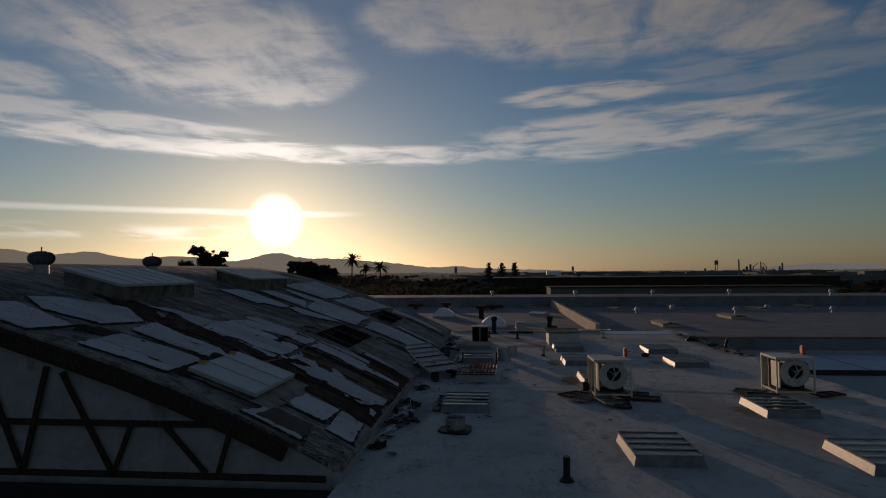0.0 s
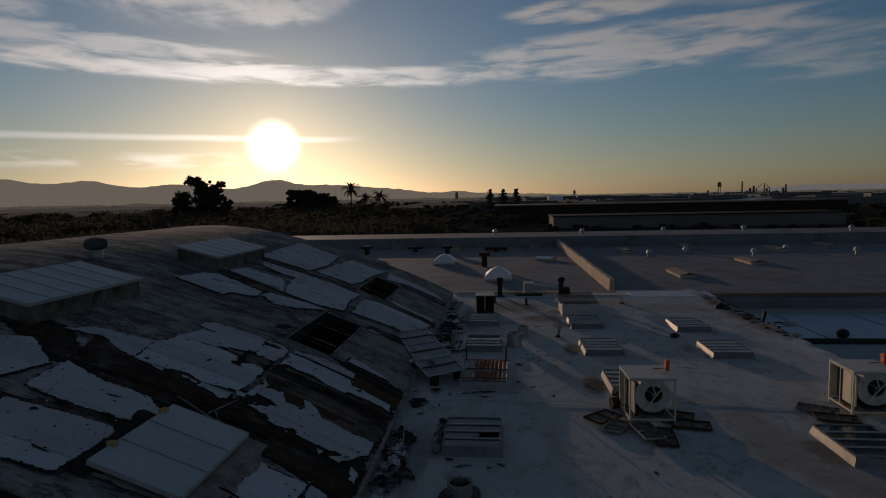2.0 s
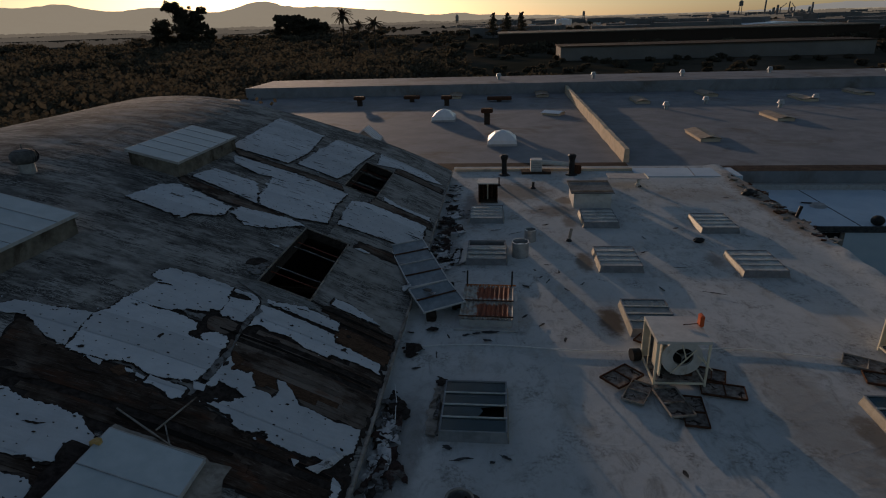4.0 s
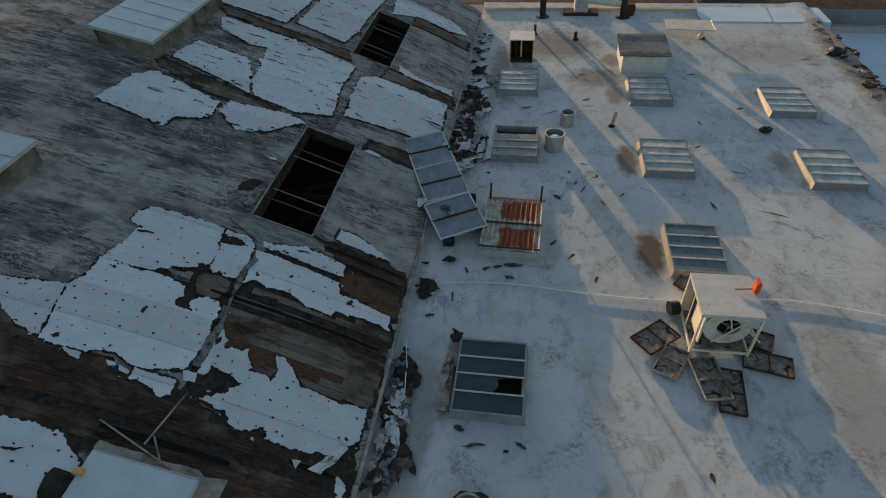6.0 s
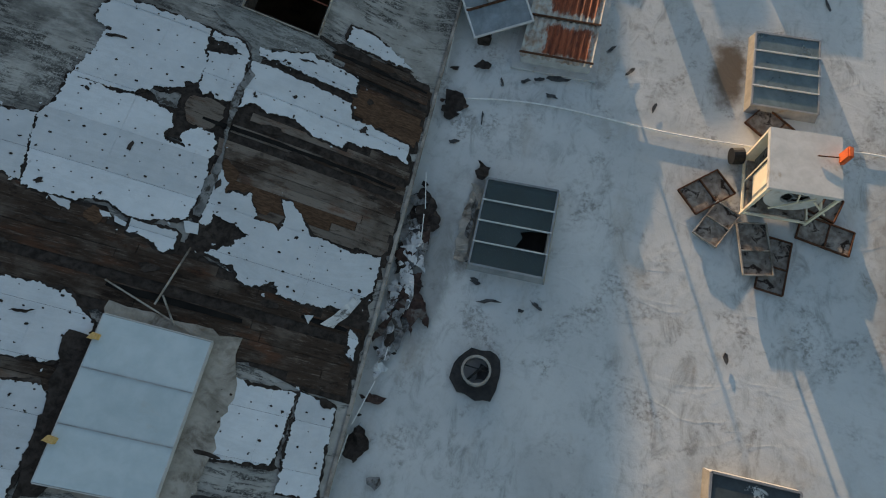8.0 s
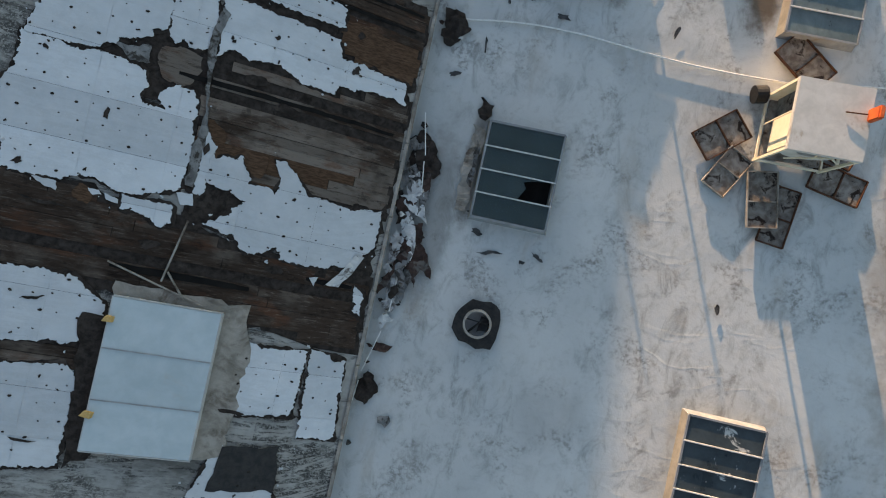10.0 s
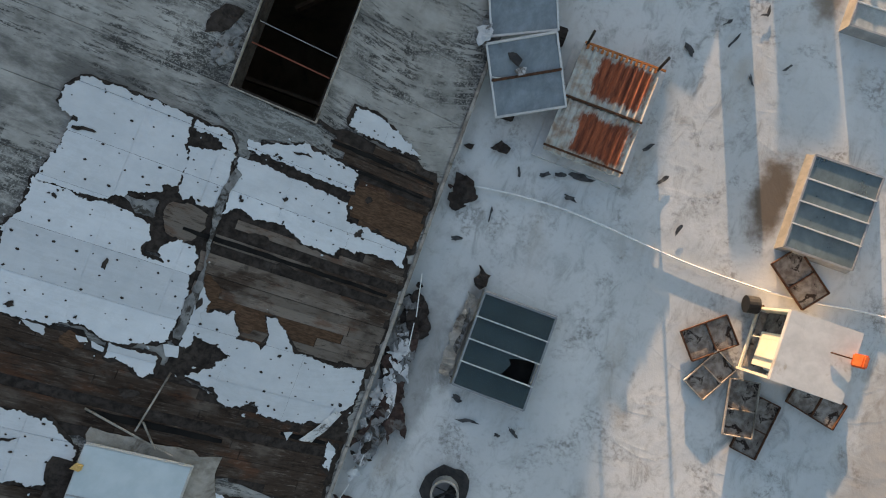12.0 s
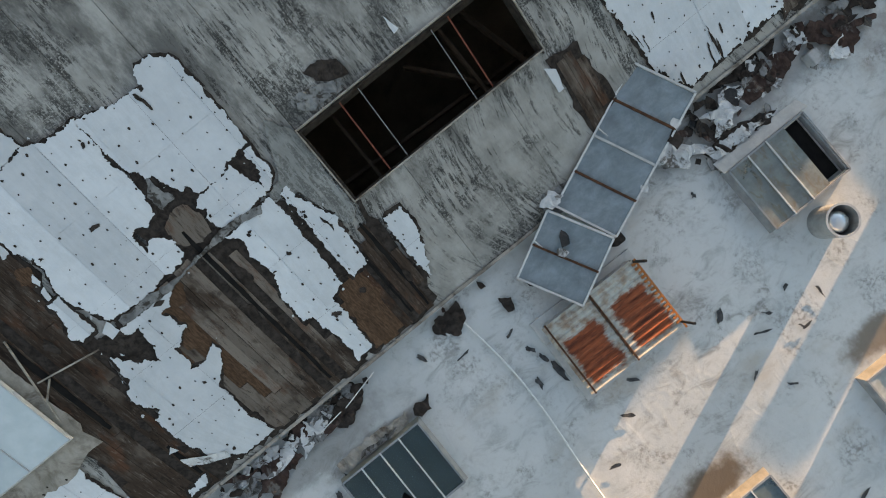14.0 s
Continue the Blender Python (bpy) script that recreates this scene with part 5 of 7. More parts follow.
def ball_vent(x, y):
    t = thing("ball_vent", "dark round turbine ventilator on the crown of the roof", "vent", (x, y, vz(x)), group="ball vents")
    part("neck", rod(bmesh.new(), (0, 0, -0.05), (0, 0, 0.26), 0.19, 16), M_GALV, t)
    # Added drum, only there to stop light passing between the blades.
    core = part("core", rod(bmesh.new(), (0, 0, 0.24), (0, 0, 0.56), 0.24, 18), M_BLACK, t, "added dark drum that blocks light between the blades")
    n = 26
    for k in range(n):
        a = 2 * math.pi * k / n
        bm = bmesh.new()
        ps = []
        for i in range(9):
            u = math.pi * (0.12 + 0.76 * i / 8)
            r, z = 0.33 * math.sin(u) ** 0.55, 0.40 - 0.19 * math.cos(u)
            ps.append((bm.verts.new((r * math.cos(a), r * math.sin(a), z)), bm.verts.new((r * 0.93 * math.cos(a + 0.26), r * 0.93 * math.sin(a + 0.26), z))))
        for i in range(8):
            bm.faces.new((ps[i][0], ps[i + 1][0], ps[i + 1][1], ps[i][1]))
        part("blade", bm, M_WEATHERED, core)
    bm = bmesh.new()
    rod(bm, (0, 0, 0.55), (0, 0, 0.60), 0.22, 16, 0.10)
    rod(bm, (0, 0, 0.60), (0, 0, 0.72), 0.018, 6)
    part("cap", bm, M_WEATHERED, t)
    return t


for y in (11.6, 16.8):
    ball_vent(-10.7, y)


# ---- skylights on the flat roof ----
def skylight(x, y, w=1.2, d=1.55, h=0.165, pale=False, broken=(), open_end=False, label="", turn=0.0, glaze=None, flange=False):
    """A curb with a metal frame, four panes between glazing bars."""
    t = thing("skylight", label, "skylight", (x, y, 0), turn, group="skylights in rows")
    hx, hy = w / 2, d / 2
    for sx, sy in ((1, 0), (-1, 0), (0, 1), (0, -1)):
        bm = bmesh.new()
        if sx:
            q = [(sx * (hx + 0.05), -hy - 0.04, -0.03), (sx * (hx + 0.05), hy + 0.04, -0.03), (sx * hx, hy, h), (sx * hx, -hy, h)]
            back = (-sx * 0.04, 0, 0)
        else:
            q = [(-hx - 0.045, sy * (hy + 0.045), -0.03), (hx + 0.045, sy * (hy + 0.045), -0.03), (hx, sy * hy, h), (-hx, sy * hy, h)]
            back = (0, -sy * 0.04, 0)
        f = bm.faces.new([bm.verts.new(c) for c in q])
        geo = bmesh.ops.extrude_face_region(bm, geom=[f])
        bmesh.ops.translate(bm, vec=back, verts=[g for g in geo["geom"] if isinstance(g, bmesh.types.BMVert)])
        # Sides lighter, ends darker: the low sun's fall put into the colours.
        part("curb_side", bm, M_GLINT if sx else M_SKYCURB, t)
    # Flat near-black plate in place of the shade down a real shaft.
    part("shaft", boxed(-hx + 0.05, hx - 0.05, -hy + 0.05, hy - 0.05, 0.0, 0.012), M_SHADE_BLACK, t)
    if flange:
        bm = bmesh.new()
        vs = [bm.verts.new(c) for c in ((-hx - 0.26, -hy - 0.05, 0.02), (-hx - 0.02, -hy - 0.05, h - 0.03), (-hx - 0.02, hy + 0.16, h - 0.03), (-hx - 0.20, hy + 0.16, 0.02))]
        geo = bmesh.ops.extrude_face_region(bm, geom=[bm.faces.new(vs)])
        bmesh.ops.translate(bm, vec=(0.02, 0, -0.02), verts=[g for g in geo["geom"] if isinstance(g, bmesh.types.BMVert)])
        part("side_flashing", bm, M_FLASH, t, "wide pale sloping side flashing")
    rails = bmesh.new()
    for a, b in (((-hx, -hy), (hx, -hy)), ((hx, -hy), (hx, hy)), ((hx, hy), (-hx, hy)), ((-hx, hy), (-hx, -hy))):
        bar(rails, (a[0], a[1], h + 0.012), (b[0], b[1], h + 0.012), 0.032, 0.035)
    frame_ = part("frame", rails, M_SKYCURB, t)
    n = 4
    for k in range(n):
        a, b = -hy + 0.02 + (d - 0.04) * k / n, -hy + 0.02 + (d - 0.04) * (k + 1) / n
        if open_end and k == n - 1:
            continue
        bm = bmesh.new()
        za, zb = h + 0.008, h + 0.020
        if k in broken:
            pts = [(-hx, a), (hx * 0.10, a), (hx * 0.28, a + (b - a) * 0.55), (hx * 0.18, a + (b - a) * 0.78), (hx * 0.5, b - 0.03), (hx, b), (-hx, b)]
        else:
            pts = [(-hx, a), (hx, a), (hx, b), (-hx, b)]
        f = bm.faces.new([bm.verts.new((px, py, za + (zb - za) * (b - py) / (b - a))) for px, py in pts])
        geo = bmesh.ops.extrude_face_region(bm, geom=[f])
        bmesh.ops.translate(bm, vec=(0, 0, -0.006), verts=[g for g in geo["geom"] if isinstance(g, bmesh.types.BMVert)])
        part("pane", bm, glaze or (M_PANE_PALE if pale else M_PANE), t)
        if k:
            part("glazing_bar", bar(bmesh.new(), (-hx - 0.01, a, h + 0.026), (hx + 0.01, a, h + 0.028), 0.020, 0.026), M_BARS, frame_)
    return t


S_DARK = "skylight with dark wired-glass panes in a metal frame"
S_PALE = "skylight with dusty, sky-pale overlapping panes on a flared curb"
skylight(1.10, 12.28, broken=(1,), label="skylight with dark glass and one broken pane")
skylight(5.22, 16.13, w=1.1, glaze=M_PANE_MID, label=S_DARK)
skylight(1.14, 20.30, open_end=True, glaze=M_PANE_STAIN, flange=True, label="dusty skylight with one pane missing at its end")
skylight(5.12, 19.85, pale=True, label=S_PALE)
skylight(5.15, 23.75, pale=True, label=S_PALE)
skylight(9.05, 23.25, pale=True, label=S_PALE)
skylight(9.08, 19.62, pale=True, label=S_PALE)
skylight(1.05, 24.2, pale=True, label=S_PALE)
skylight(9.05, 12.2, label=S_DARK)
skylight(5.06, 8.44, glaze=M_PANE_FLAKED, label="skylight with dark panes and flaking pale paint")
skylight(9.05, 8.2, pale=True, label=S_PALE)


def rusted_hatch():
    """A skylight curb covered with rusted corrugated sheet, two thin posts at the back."""
    t = thing("rusted_hatch", "roof hatch covered with rusted corrugated sheets", "hatch", (1.25, 16.45, 0), -1.5)
    hx, hy, h = 0.62, 0.86, 0.24
    bm = bmesh.new()
    for a, b in (((-hx, -hy), (hx, -hy)), ((hx, -hy), (hx, hy)), ((hx, hy), (-hx, hy)), ((-hx, hy), (-hx, -hy))):
        bar(bm, (a[0], a[1], h / 2 - 0.02), (b[0], b[1], h / 2 - 0.02), 0.05, h)
    part("curb", bm, M_FLASH, t)
    bm = bmesh.new()
    for a, b in (((-hx - 0.16, -hy - 0.08), (hx + 0.16, -hy - 0.08)), ((-hx - 0.16, hy + 0.08), (hx + 0.16, hy + 0.08))):
        bar(bm, (a[0], a[1], 0.012), (b[0], b[1], 0.012), 0.16, 0.05)
    for sx in (-1, 1):
        bar(bm, (sx * (hx + 0.08), -hy, 0.012), (sx * (hx + 0.08), hy, 0.012), 0.16, 0.046)
    part("base_flange", bm, M_FLASH, t, "pale coated flange round the curb")
    for y0, y1, tilt in ((-hy - 0.07, -0.03, 0.0), (0.0, hy + 0.02, 0.02)):
        bm = bmesh.new()
        n = 44
        rows = []
        for i in range(n + 1):
            x = -hx - 0.03 + (2 * hx + 0.06) * i / n
            z = h + 0.03 + tilt + 0.022 * math.cos(i * math.pi / 2)
            rows.append((bm.verts.new((x, y0, z)), bm.verts.new((x, y1, z + 0.015))))
        for i in range(n):
            bm.faces.new((rows[i][0], rows[i + 1][0], rows[i + 1][1], rows[i][1]))
        cover = part("corrugated_sheet", bm, M_RUST, t, "rusted corrugated sheet with grey zinc left at one side")
    for y in (0, -hy):
        part("batten", bar(bmesh.new(), (-hx - 0.05, y, h + 0.07), (hx + 0.05, y, h + 0.07), 0.03, 0.025), M_RUSTBAR, t)
    for k in range(15):
        x = -hx + 0.05 + k * (2 * hx - 0.1) / 14
        part("clip", boxed(x - 0.018, x + 0.018, hy - 0.03, hy + 0.05, h + 0.05, h + 0.085), M_RUSTCLIP, cover)
    part("end_rail", bar(bmesh.new(), (-hx - 0.02, hy + 0.06, h + 0.07), (hx + 0.1, hy + 0.06, h + 0.07), 0.03, 0.03), M_RUSTCLIP, t)
    for x in (-hx + 0.02, hx - 0.02):
        part("post", rod(bmesh.new(), (x, hy + 0.04, 0), (x + 0.02, hy + 0.08, 0.72), 0.024, 8), M_BLACK, t)


rusted_hatch()


# ---- evaporative coolers ----
def cooler(x, y):
    t = thing("evaporative_cooler", "white evaporative cooler housing inside an open metal frame", "cooler", (x, y, 0), 1.0, group="coolers on the roof")
    w = 0.5
    for sx in (-1, 1):
        for sy in (-1, 1):
            part("post", boxed(sx * w - 0.02, sx * w + 0.02, sy * w - 0.02, sy * w + 0.02, 0, 1.06), M_CREAM, t)
    for z in (0.10, 0.52):
        for a, b in (((-w, -w), (w, -w)), ((w, -w), (w, w)), ((w, w), (-w, w)), ((-w, w), (-w, -w))):
            if z > 0.3 and (a[1] == b[1] == -w or a[0] == b[0] == -w):
                continue
            part("rail", bar(bmesh.new(), (*a, z), (*b, z), 0.03, 0.04), M_CREAM, t)
    part("post", boxed(-w - 0.008, -w + 0.008, 0.04, 0.056, 0.1, 1.06), M_CREAM, t)
    top = part("top_sheet", boxed(-0.52, 0.52, -0.52, 0.52, 1.06, 1.075), M_PAINT, t, "flat white top sheet")
    for a, b in (((-0.52, -0.52), (0.52, -0.52)), ((0.52, -0.52), (0.52, 0.52)), ((0.52, 0.52), (-0.52, 0.52)), ((-0.52, 0.52), (-0.52, -0.52))):
        part("folded_edge", bar(bmesh.new(), (*a, 1.035), (*b, 1.035), 0.012, 0.05), M_PAINT, top)
    # rounded blower housing with a round mouth
    bm = bmesh.new()
    prof = []
    seg = 30
    cx, cz, r = 0.03, 0.63, 0.40
    for i in range(seg + 1):
        a = -math.pi / 2 + 2 * math.pi * i / seg
        prof.append((cx + r * math.cos(a), cz + r * math.sin(a)))
    hole = [(cx + 0.02 + 0.20 * math.cos(-math.pi / 2 + 2 * math.pi * i / seg), cz + 0.02 + 0.20 * math.sin(-math.pi / 2 + 2 * math.pi * i / seg)) for i in range(seg + 1)]
    y0, y1 = -0.40, 0.10
    F = [bm.verts.new((px, y0, pz)) for px, pz in prof[:-1]]
    H = [bm.verts.new((px, y0, pz)) for px, pz in hole[:-1]]
    D = [bm.verts.new((px, y0 + 0.06, pz)) for px, pz in hole[:-1]]
    B = [bm.verts.new((px, y1, pz)) for px, pz in prof[:-1]]
    for i in range(seg):
        j = (i + 1) % seg
        bm.faces.new((F[i], F[j], H[j], H[i]))
        bm.faces.new((H[i], H[j], D[j], D[i]))
        bm.faces.new((F[j], F[i], B[i], B[j]))
    bm.faces.new(B)
    shell = part("housing", bm, M_PAINT, t, "round white blower housing")
    part("side_panel", boxed(-0.385, -0.35, -0.38, 0.16, 0.18, 0.92, bevel=0.008), M_CREAM, t, "cream side panel")
    part("side_pad", boxed(-0.35, -0.32, 0.17, 0.47, 0.16, 0.92), M_PAD, t, "dirty brown pad")
    part("back_panel", boxed(-0.481, 0.481, 0.475, 0.495, 0.14, 1.055), M_CREAM, t, "cream back panel")
    part("duct_block", boxed(0.16, 0.32, -0.30, -0.05, 0.14, 0.36, bevel=0.01), M_RUSTBAR, t)
    part("motor", rod(bmesh.new(), (-0.1, 0.28, 0.30), (0.2, 0.28, 0.30), 0.11, 14), M_BLACK, t, "dark motor drum")
    part("tray", boxed(-0.46, 0.46, -0.46, 0.46, 0.09, 0.14, bevel=0.01), M_PAD, t, "rusted drip tray")
    # Near-black disc: the shade inside the housing, given as colour.
    bm = bmesh.new()
    rod(bm, (cx + 0.02, y0 + 0.10, cz + 0.02), (cx + 0.02, y0 + 0.12, cz + 0.02), 0.21, 24)
    part("mouth", bm, M_SHADE_BLACK, shell)
    for k in range(3):
        a = k * 2 * math.pi / 3 + 0.5
        part("spoke", bar(bmesh.new(), (cx + 0.02, y0 + 0.04, cz + 0.02), (cx + 0.02 + 0.2 * math.cos(a), y0 + 0.04, cz + 0.02 + 0.2 * math.sin(a)), 0.016, 0.016), M_GALV, shell)
    part("hub", rod(bmesh.new(), (cx + 0.02, y0 + 0.0, cz + 0.02), (cx + 0.02, y0 + 0.09, cz + 0.02), 0.035, 12), M_GALV, shell)
    for a, b in (((-0.18, 0.30), (0.26, 0.86)), ((0.10, 0.62), (-0.02, 0.98)), ((0.30, 0.72), (0.62, 0.40))):
        part("brace", bar(bmesh.new(), (a[0], -0.45, a[1]), (b[0], -0.47, b[1]), 0.02, 0.02), M_CREAM, t)
    # orange float valve box on a rod, on top
    v = part("valve_box", boxed(0.45, 0.535, 0.03, 0.22, 1.076, 1.33, bevel=0.02), M_ORANGE, t, "orange plastic valve box")
    part("valve_rod", rod(bmesh.new(), (0.15, 0.12, 1.10), (0.44, 0.13, 1.12), 0.010, 8), M_RUSTBAR, v)
    return t


COOLER = cooler(5.15, 13.82)
pulley = thing("old_motor", "dark round motor lying beside the cooler", "motor", (4.50, 14.30, 0))
part("drum", rod(bmesh.new(), (-0.08, 0, 0.13), (0.10, 0.04, 0.13), 0.14, 18), M_BLACK, pulley)
part("shaft", rod(bmesh.new(), (0.10, 0.04, 0.13), (0.2, 0.06, 0.13), 0.02, 8), M_RUSTBAR, pulley)
copy_thing(COOLER, pose(10.35, 14.45, 0, 0, 0, -1.5))


def filter_panel(x, y, turn, z=0.03, tilt=0.0, w=0.62, d=0.46, rusty=False):
    t = thing("filter_panel", "loose cooler side panel with a dirty filter pad", "panel", (x, y, z), turn, group="loose cooler panels")
    t.matrix_world = pose(x, y, z, tilt, 0, turn)
    m = M_RUSTBAR if rusty else M_CURB
    for a, b in (((-w / 2, -d / 2), (w / 2, -d / 2)), ((w / 2, -d / 2), (w / 2, d / 2)), ((w / 2, d / 2), (-w / 2, d / 2)), ((-w / 2, d / 2), (-w / 2, -d / 2)), ((0.03, -d / 2), (0.03, d / 2))):
        part("frame_bar", bar(bmesh.new(), (*a, 0.03), (*b, 0.03), 0.018, 0.045), m, t)
    bm = bmesh.new()
    n = 10
    vs = [[bm.verts.new((-w / 2 + w * i / n, -d / 2 + d * j / n, 0.018 + 0.008 * noise.noise(Vector((i * 0.7 + x, j * 0.7 + y, 1))))) for j in range(n + 1)] for i in range(n + 1)]
    for i in range(n):
        for j in range(n):
            bm.faces.new((vs[i][j], vs[i + 1][j], vs[i + 1][j + 1], vs[i][j + 1]))
    part("pad", bm, M_PAD, t, smooth=True)
    return t


filter_panel(4.10, 13.60, 40, 0.02, w=0.78, d=0.50, rusty=True)
filter_panel(4.30, 13.05, 62, 0.02, w=0.72, d=0.42)
filter_panel(4.90, 12.72, -80, 0.06, w=0.88, d=0.46)
filter_panel(5.22, 12.52, -97, 0.01, w=0.92, d=0.42, rusty=True)
filter_panel(5.98, 13.20, -12, 0.02, w=0.82, d=0.44, rusty=True)
filter_panel(5.12, 14.98, -38, 0.04, w=0.86, d=0.50, rusty=True)
filter_panel(5.9, 13.75, -20, 0.02, w=0.6, d=0.44, rusty=True)
filter_panel(9.25, 14.30, -30, 0.02, w=0.85, d=0.46)
filter_panel(9.35, 13.70, -15, 0.03, w=0.85, d=0.46, rusty=True)
filter_panel(11.2, 14.0, 20, 0.02, w=0.8, d=0.46, rusty=True)


# ---- torn glazing frames that slid off the vault ----
def slipped_frame(a, b, width, bays, label):
    """A ladder of glazing bars with clouded panes between a and b, the ends of its middle line."""
    t = thing("glazing_frame", label, "window frame", a, group="slipped glazing frames")
    o = Vector(a)
    d = Vector(b) - o
    side = Vector((d.y, -d.x, 0)).normalized() * (width / 2)
    tilt = Vector((0, 0, -0.03))
    for s in (-1, 1):
        part("long_rail", bar(bmesh.new(), tuple(side * s + tilt * s), tuple(d + side * s + tilt * s), 0.030, 0.05), M_BARS, t)
    for k in range(bays + 1):
        p = d * (k / bays)
        part("cross_rail", bar(bmesh.new(), tuple(p - side - tilt + Vector((0, 0, 0.02))), tuple(p + side + tilt + Vector((0, 0, 0.02))), 0.035, 0.03), M_FLASH if k % 2 == 0 else M_RUSTBAR, t)
    for k in range(bays):
        p, q = d * (k / bays), d * ((k + 1) / bays)
        bm = bmesh.new()
        lift = Vector((0, 0, 0.005))
        f = bm.faces.new([bm.verts.new(c) for c in (p - side - tilt + lift, p + side + tilt + lift, q + side + tilt + lift, q - side - tilt + lift)])
        geo = bmesh.ops.extrude_face_region(bm, geom=[f])
        bmesh.ops.translate(bm, vec=(0, 0, -0.006), verts=[g for g in geo["geom"] if isinstance(g, bmesh.types.BMVert)])
        part("pane", bm, M_PANE_BLUE, t, "pane tinted blue-grey for the sky it mirrors")
    part("bent_strut", rod(bmesh.new(), tuple(d * 0.45 + side), tuple(d * 0.45 + side + Vector((0.35, 0.08, -0.05))), 0.012, 6), M_GALV, t)


slipped_frame((-1.30, 19.42, 0.72), (-0.32, 17.15, 0.42), 1.06, 4, "slipped glazing frame with blue-grey panes and rusted bars")
slipped_frame((-0.34, 17.05, 0.44), (0.20, 16.02, 0.30), 1.12, 2, "short bent glazing frame hanging over the roof edge")

# props under the frames
for x, y, h in ((0.45, 16.6, 0.20), (-0.15, 15.95, 0.24), (0.2, 17.4, 0.34)):
    p = thing("broken_block", "broken dark roofing block under a frame", "debris", (x, y, 0))
    part("block", boxed(-0.12, 0.12, -0.10, 0.10, -0.02, h, bevel=0.02), M_FELT, p)


# ---- vents, pipes and small plant ----
def drum_vent(x, y, r=0.26, h=0.52, tarred=False, label=""):
    t = thing("drum_vent", label, "vent", (x, y, 0), group="drum vents")
    part("drum", ring(bmesh.new(), r - 0.02, r, -0.02, h), M_GALV, t, smooth=False)
    part("rim", ring(bmesh.new(), r - 0.028, r + 0.008, h - 0.02, h + 0.015), M_CURB if tarred else M_GALV, t)
    if tarred:
        part("tar_base", frayed([(-0.38, -0.20), (-0.24, -0.36), (0.30, -0.38), (0.36, -0.2), (0.34, 0.24), (0.16, 0.40), (-0.14, 0.38), (-0.30, 0.20)], on_flat(0.03), 0.05, x, 0.02, 0.05, xcut=False), M_TAR, t, "square of black tar")
        bm = bmesh.new()
        rod(bm, (-r, 0.05, h - 0.05), (r, 0.02, h - 0.05), 0.010, 6)
        rod(bm, (-0.15, -0.2, 0.1), (0.1, 0.1, h - 0.05), 0.02, 6)
        part("spindle", bm, M_BLACK, t)
        part("torn_liner", crumpled([(0.0, -0.13), (0.15, -0.10), (0.17, 0.08), (0.05, 0.14), (0.02, 0.0)], on_flat(h - 0.13), 0.03, 6, 0.06), M_TAR, t)
        part("bottom", rod(bmesh.new(), (0, 0, 0.03), (0, 0, 0.05), r - 0.02, 20), M_PLASTER, t)
    else:
        bm = bmesh.new()
        bmesh.ops.create_uvsphere(bm, u_segments=20, v_segments=10, radius=r * 0.66, matrix=Matrix.Translation((0.02, 0, h - 0.14)) @ Matrix.Diagonal((1, 1, 0.45, 1)))
        part("inner_cap", bm, M_SHINE, t, "bright metal cap inside the pipe", smooth=True)
    return t


drum_vent(0.97, 9.86, 0.22, 0.26, True, "broken turbine vent drum on a square of black tar")
drum_vent(2.20, 20.28, 0.27, 0.46, False, "short galvanised vent pipe beside a skylight")
drum_vent(2.58, 21.65, 0.20, 0.38, False, "galvanised vent pipe, open at the top")


def pipe(x, y, h, r, m, label, cap=0.0, lean=0.0):
    t = thing("vent_pipe", label, "pipe", (x, y, 0), group="vent pipes")
    part("pipe", rod(bmesh.new(), (0, 0, -0.02), (lean, 0, h), r, 14), m, t)
    part("collar", rod(bmesh.new(), (0, 0, -0.02), (0, 0, 0.06), r * 2.2, 14, r * 1.1), M_TAR, t)
    if cap:
        bm = bmesh.new()
        rod(bm, (0, 0, h - 0.02), (0, 0, h + 0.16), cap * 0.75, 16, cap)
        rod(bm, (0, 0, h + 0.16), (0, 0, h + 0.24), cap, 16, cap * 0.6)
        part("cowl", bm, m, t)


pipe(3.87, 21.64, 0.42, 0.05, M_CURB, "grey leaning vent pipe on the roof", 0, 0.07)
pipe(1.74, 30.5, 0.75, 0.13, M_BLACK, "dark flue with a wide cowl", 0.20)
pipe(4.93, 30.5, 0.75, 0.13, M_BLACK, "dark flue with a wide cowl", 0.20)
pipe(3.0, 28.1, 0.28, 0.06, M_BLACK, "short dark pipe on the roof")
pipe(3.10, 6.80, 0.40, 0.06, M_BLACK, "short dark pipe on the roof")
pipe(1.48, 28.6, 0.35, 0.05, M_RUSTBAR, "rusty vent pipe on the roof")
pipe(12.2, 24.05, 0.45, 0.06, M_BLACK, "dark leaning pipe at the roof edge", 0, 0.12)
pipe(7.6, 28.4, 0.30, 0.06, M_HOSE, "pale short pipe on the roof")


def roof_unit():
    t = thing("air_handler", "white boxed air handler with a round duct", "air handler", (3.28, 30.95, 0))
    part("cabinet", boxed(-0.27, 0.27, -0.27, 0.27, 0.05, 0.66, bevel=0.02), M_PAINT, t)
    part("base", boxed(-0.7, 0.7, -0.35, 0.35, -0.02, 0.10), M_TRUSS, t)
    for k in range(6):
        part("louvre", boxed(-0.22, 0.22, -0.29, -0.268, 0.12 + k * 0.085, 0.17 + k * 0.085), M_GALV, t)
    part("duct", rod(bmesh.new(), (0.24, 0.0, 0.50), (1.6, -0.3, 0.44), 0.12, 16), M_PAINT, t)
    part("motor", boxed(1.75, 2.12, -0.35, 0.05, -0.01, 0.42, bevel=0.04), M_RUSTBAR, t)


roof_unit()


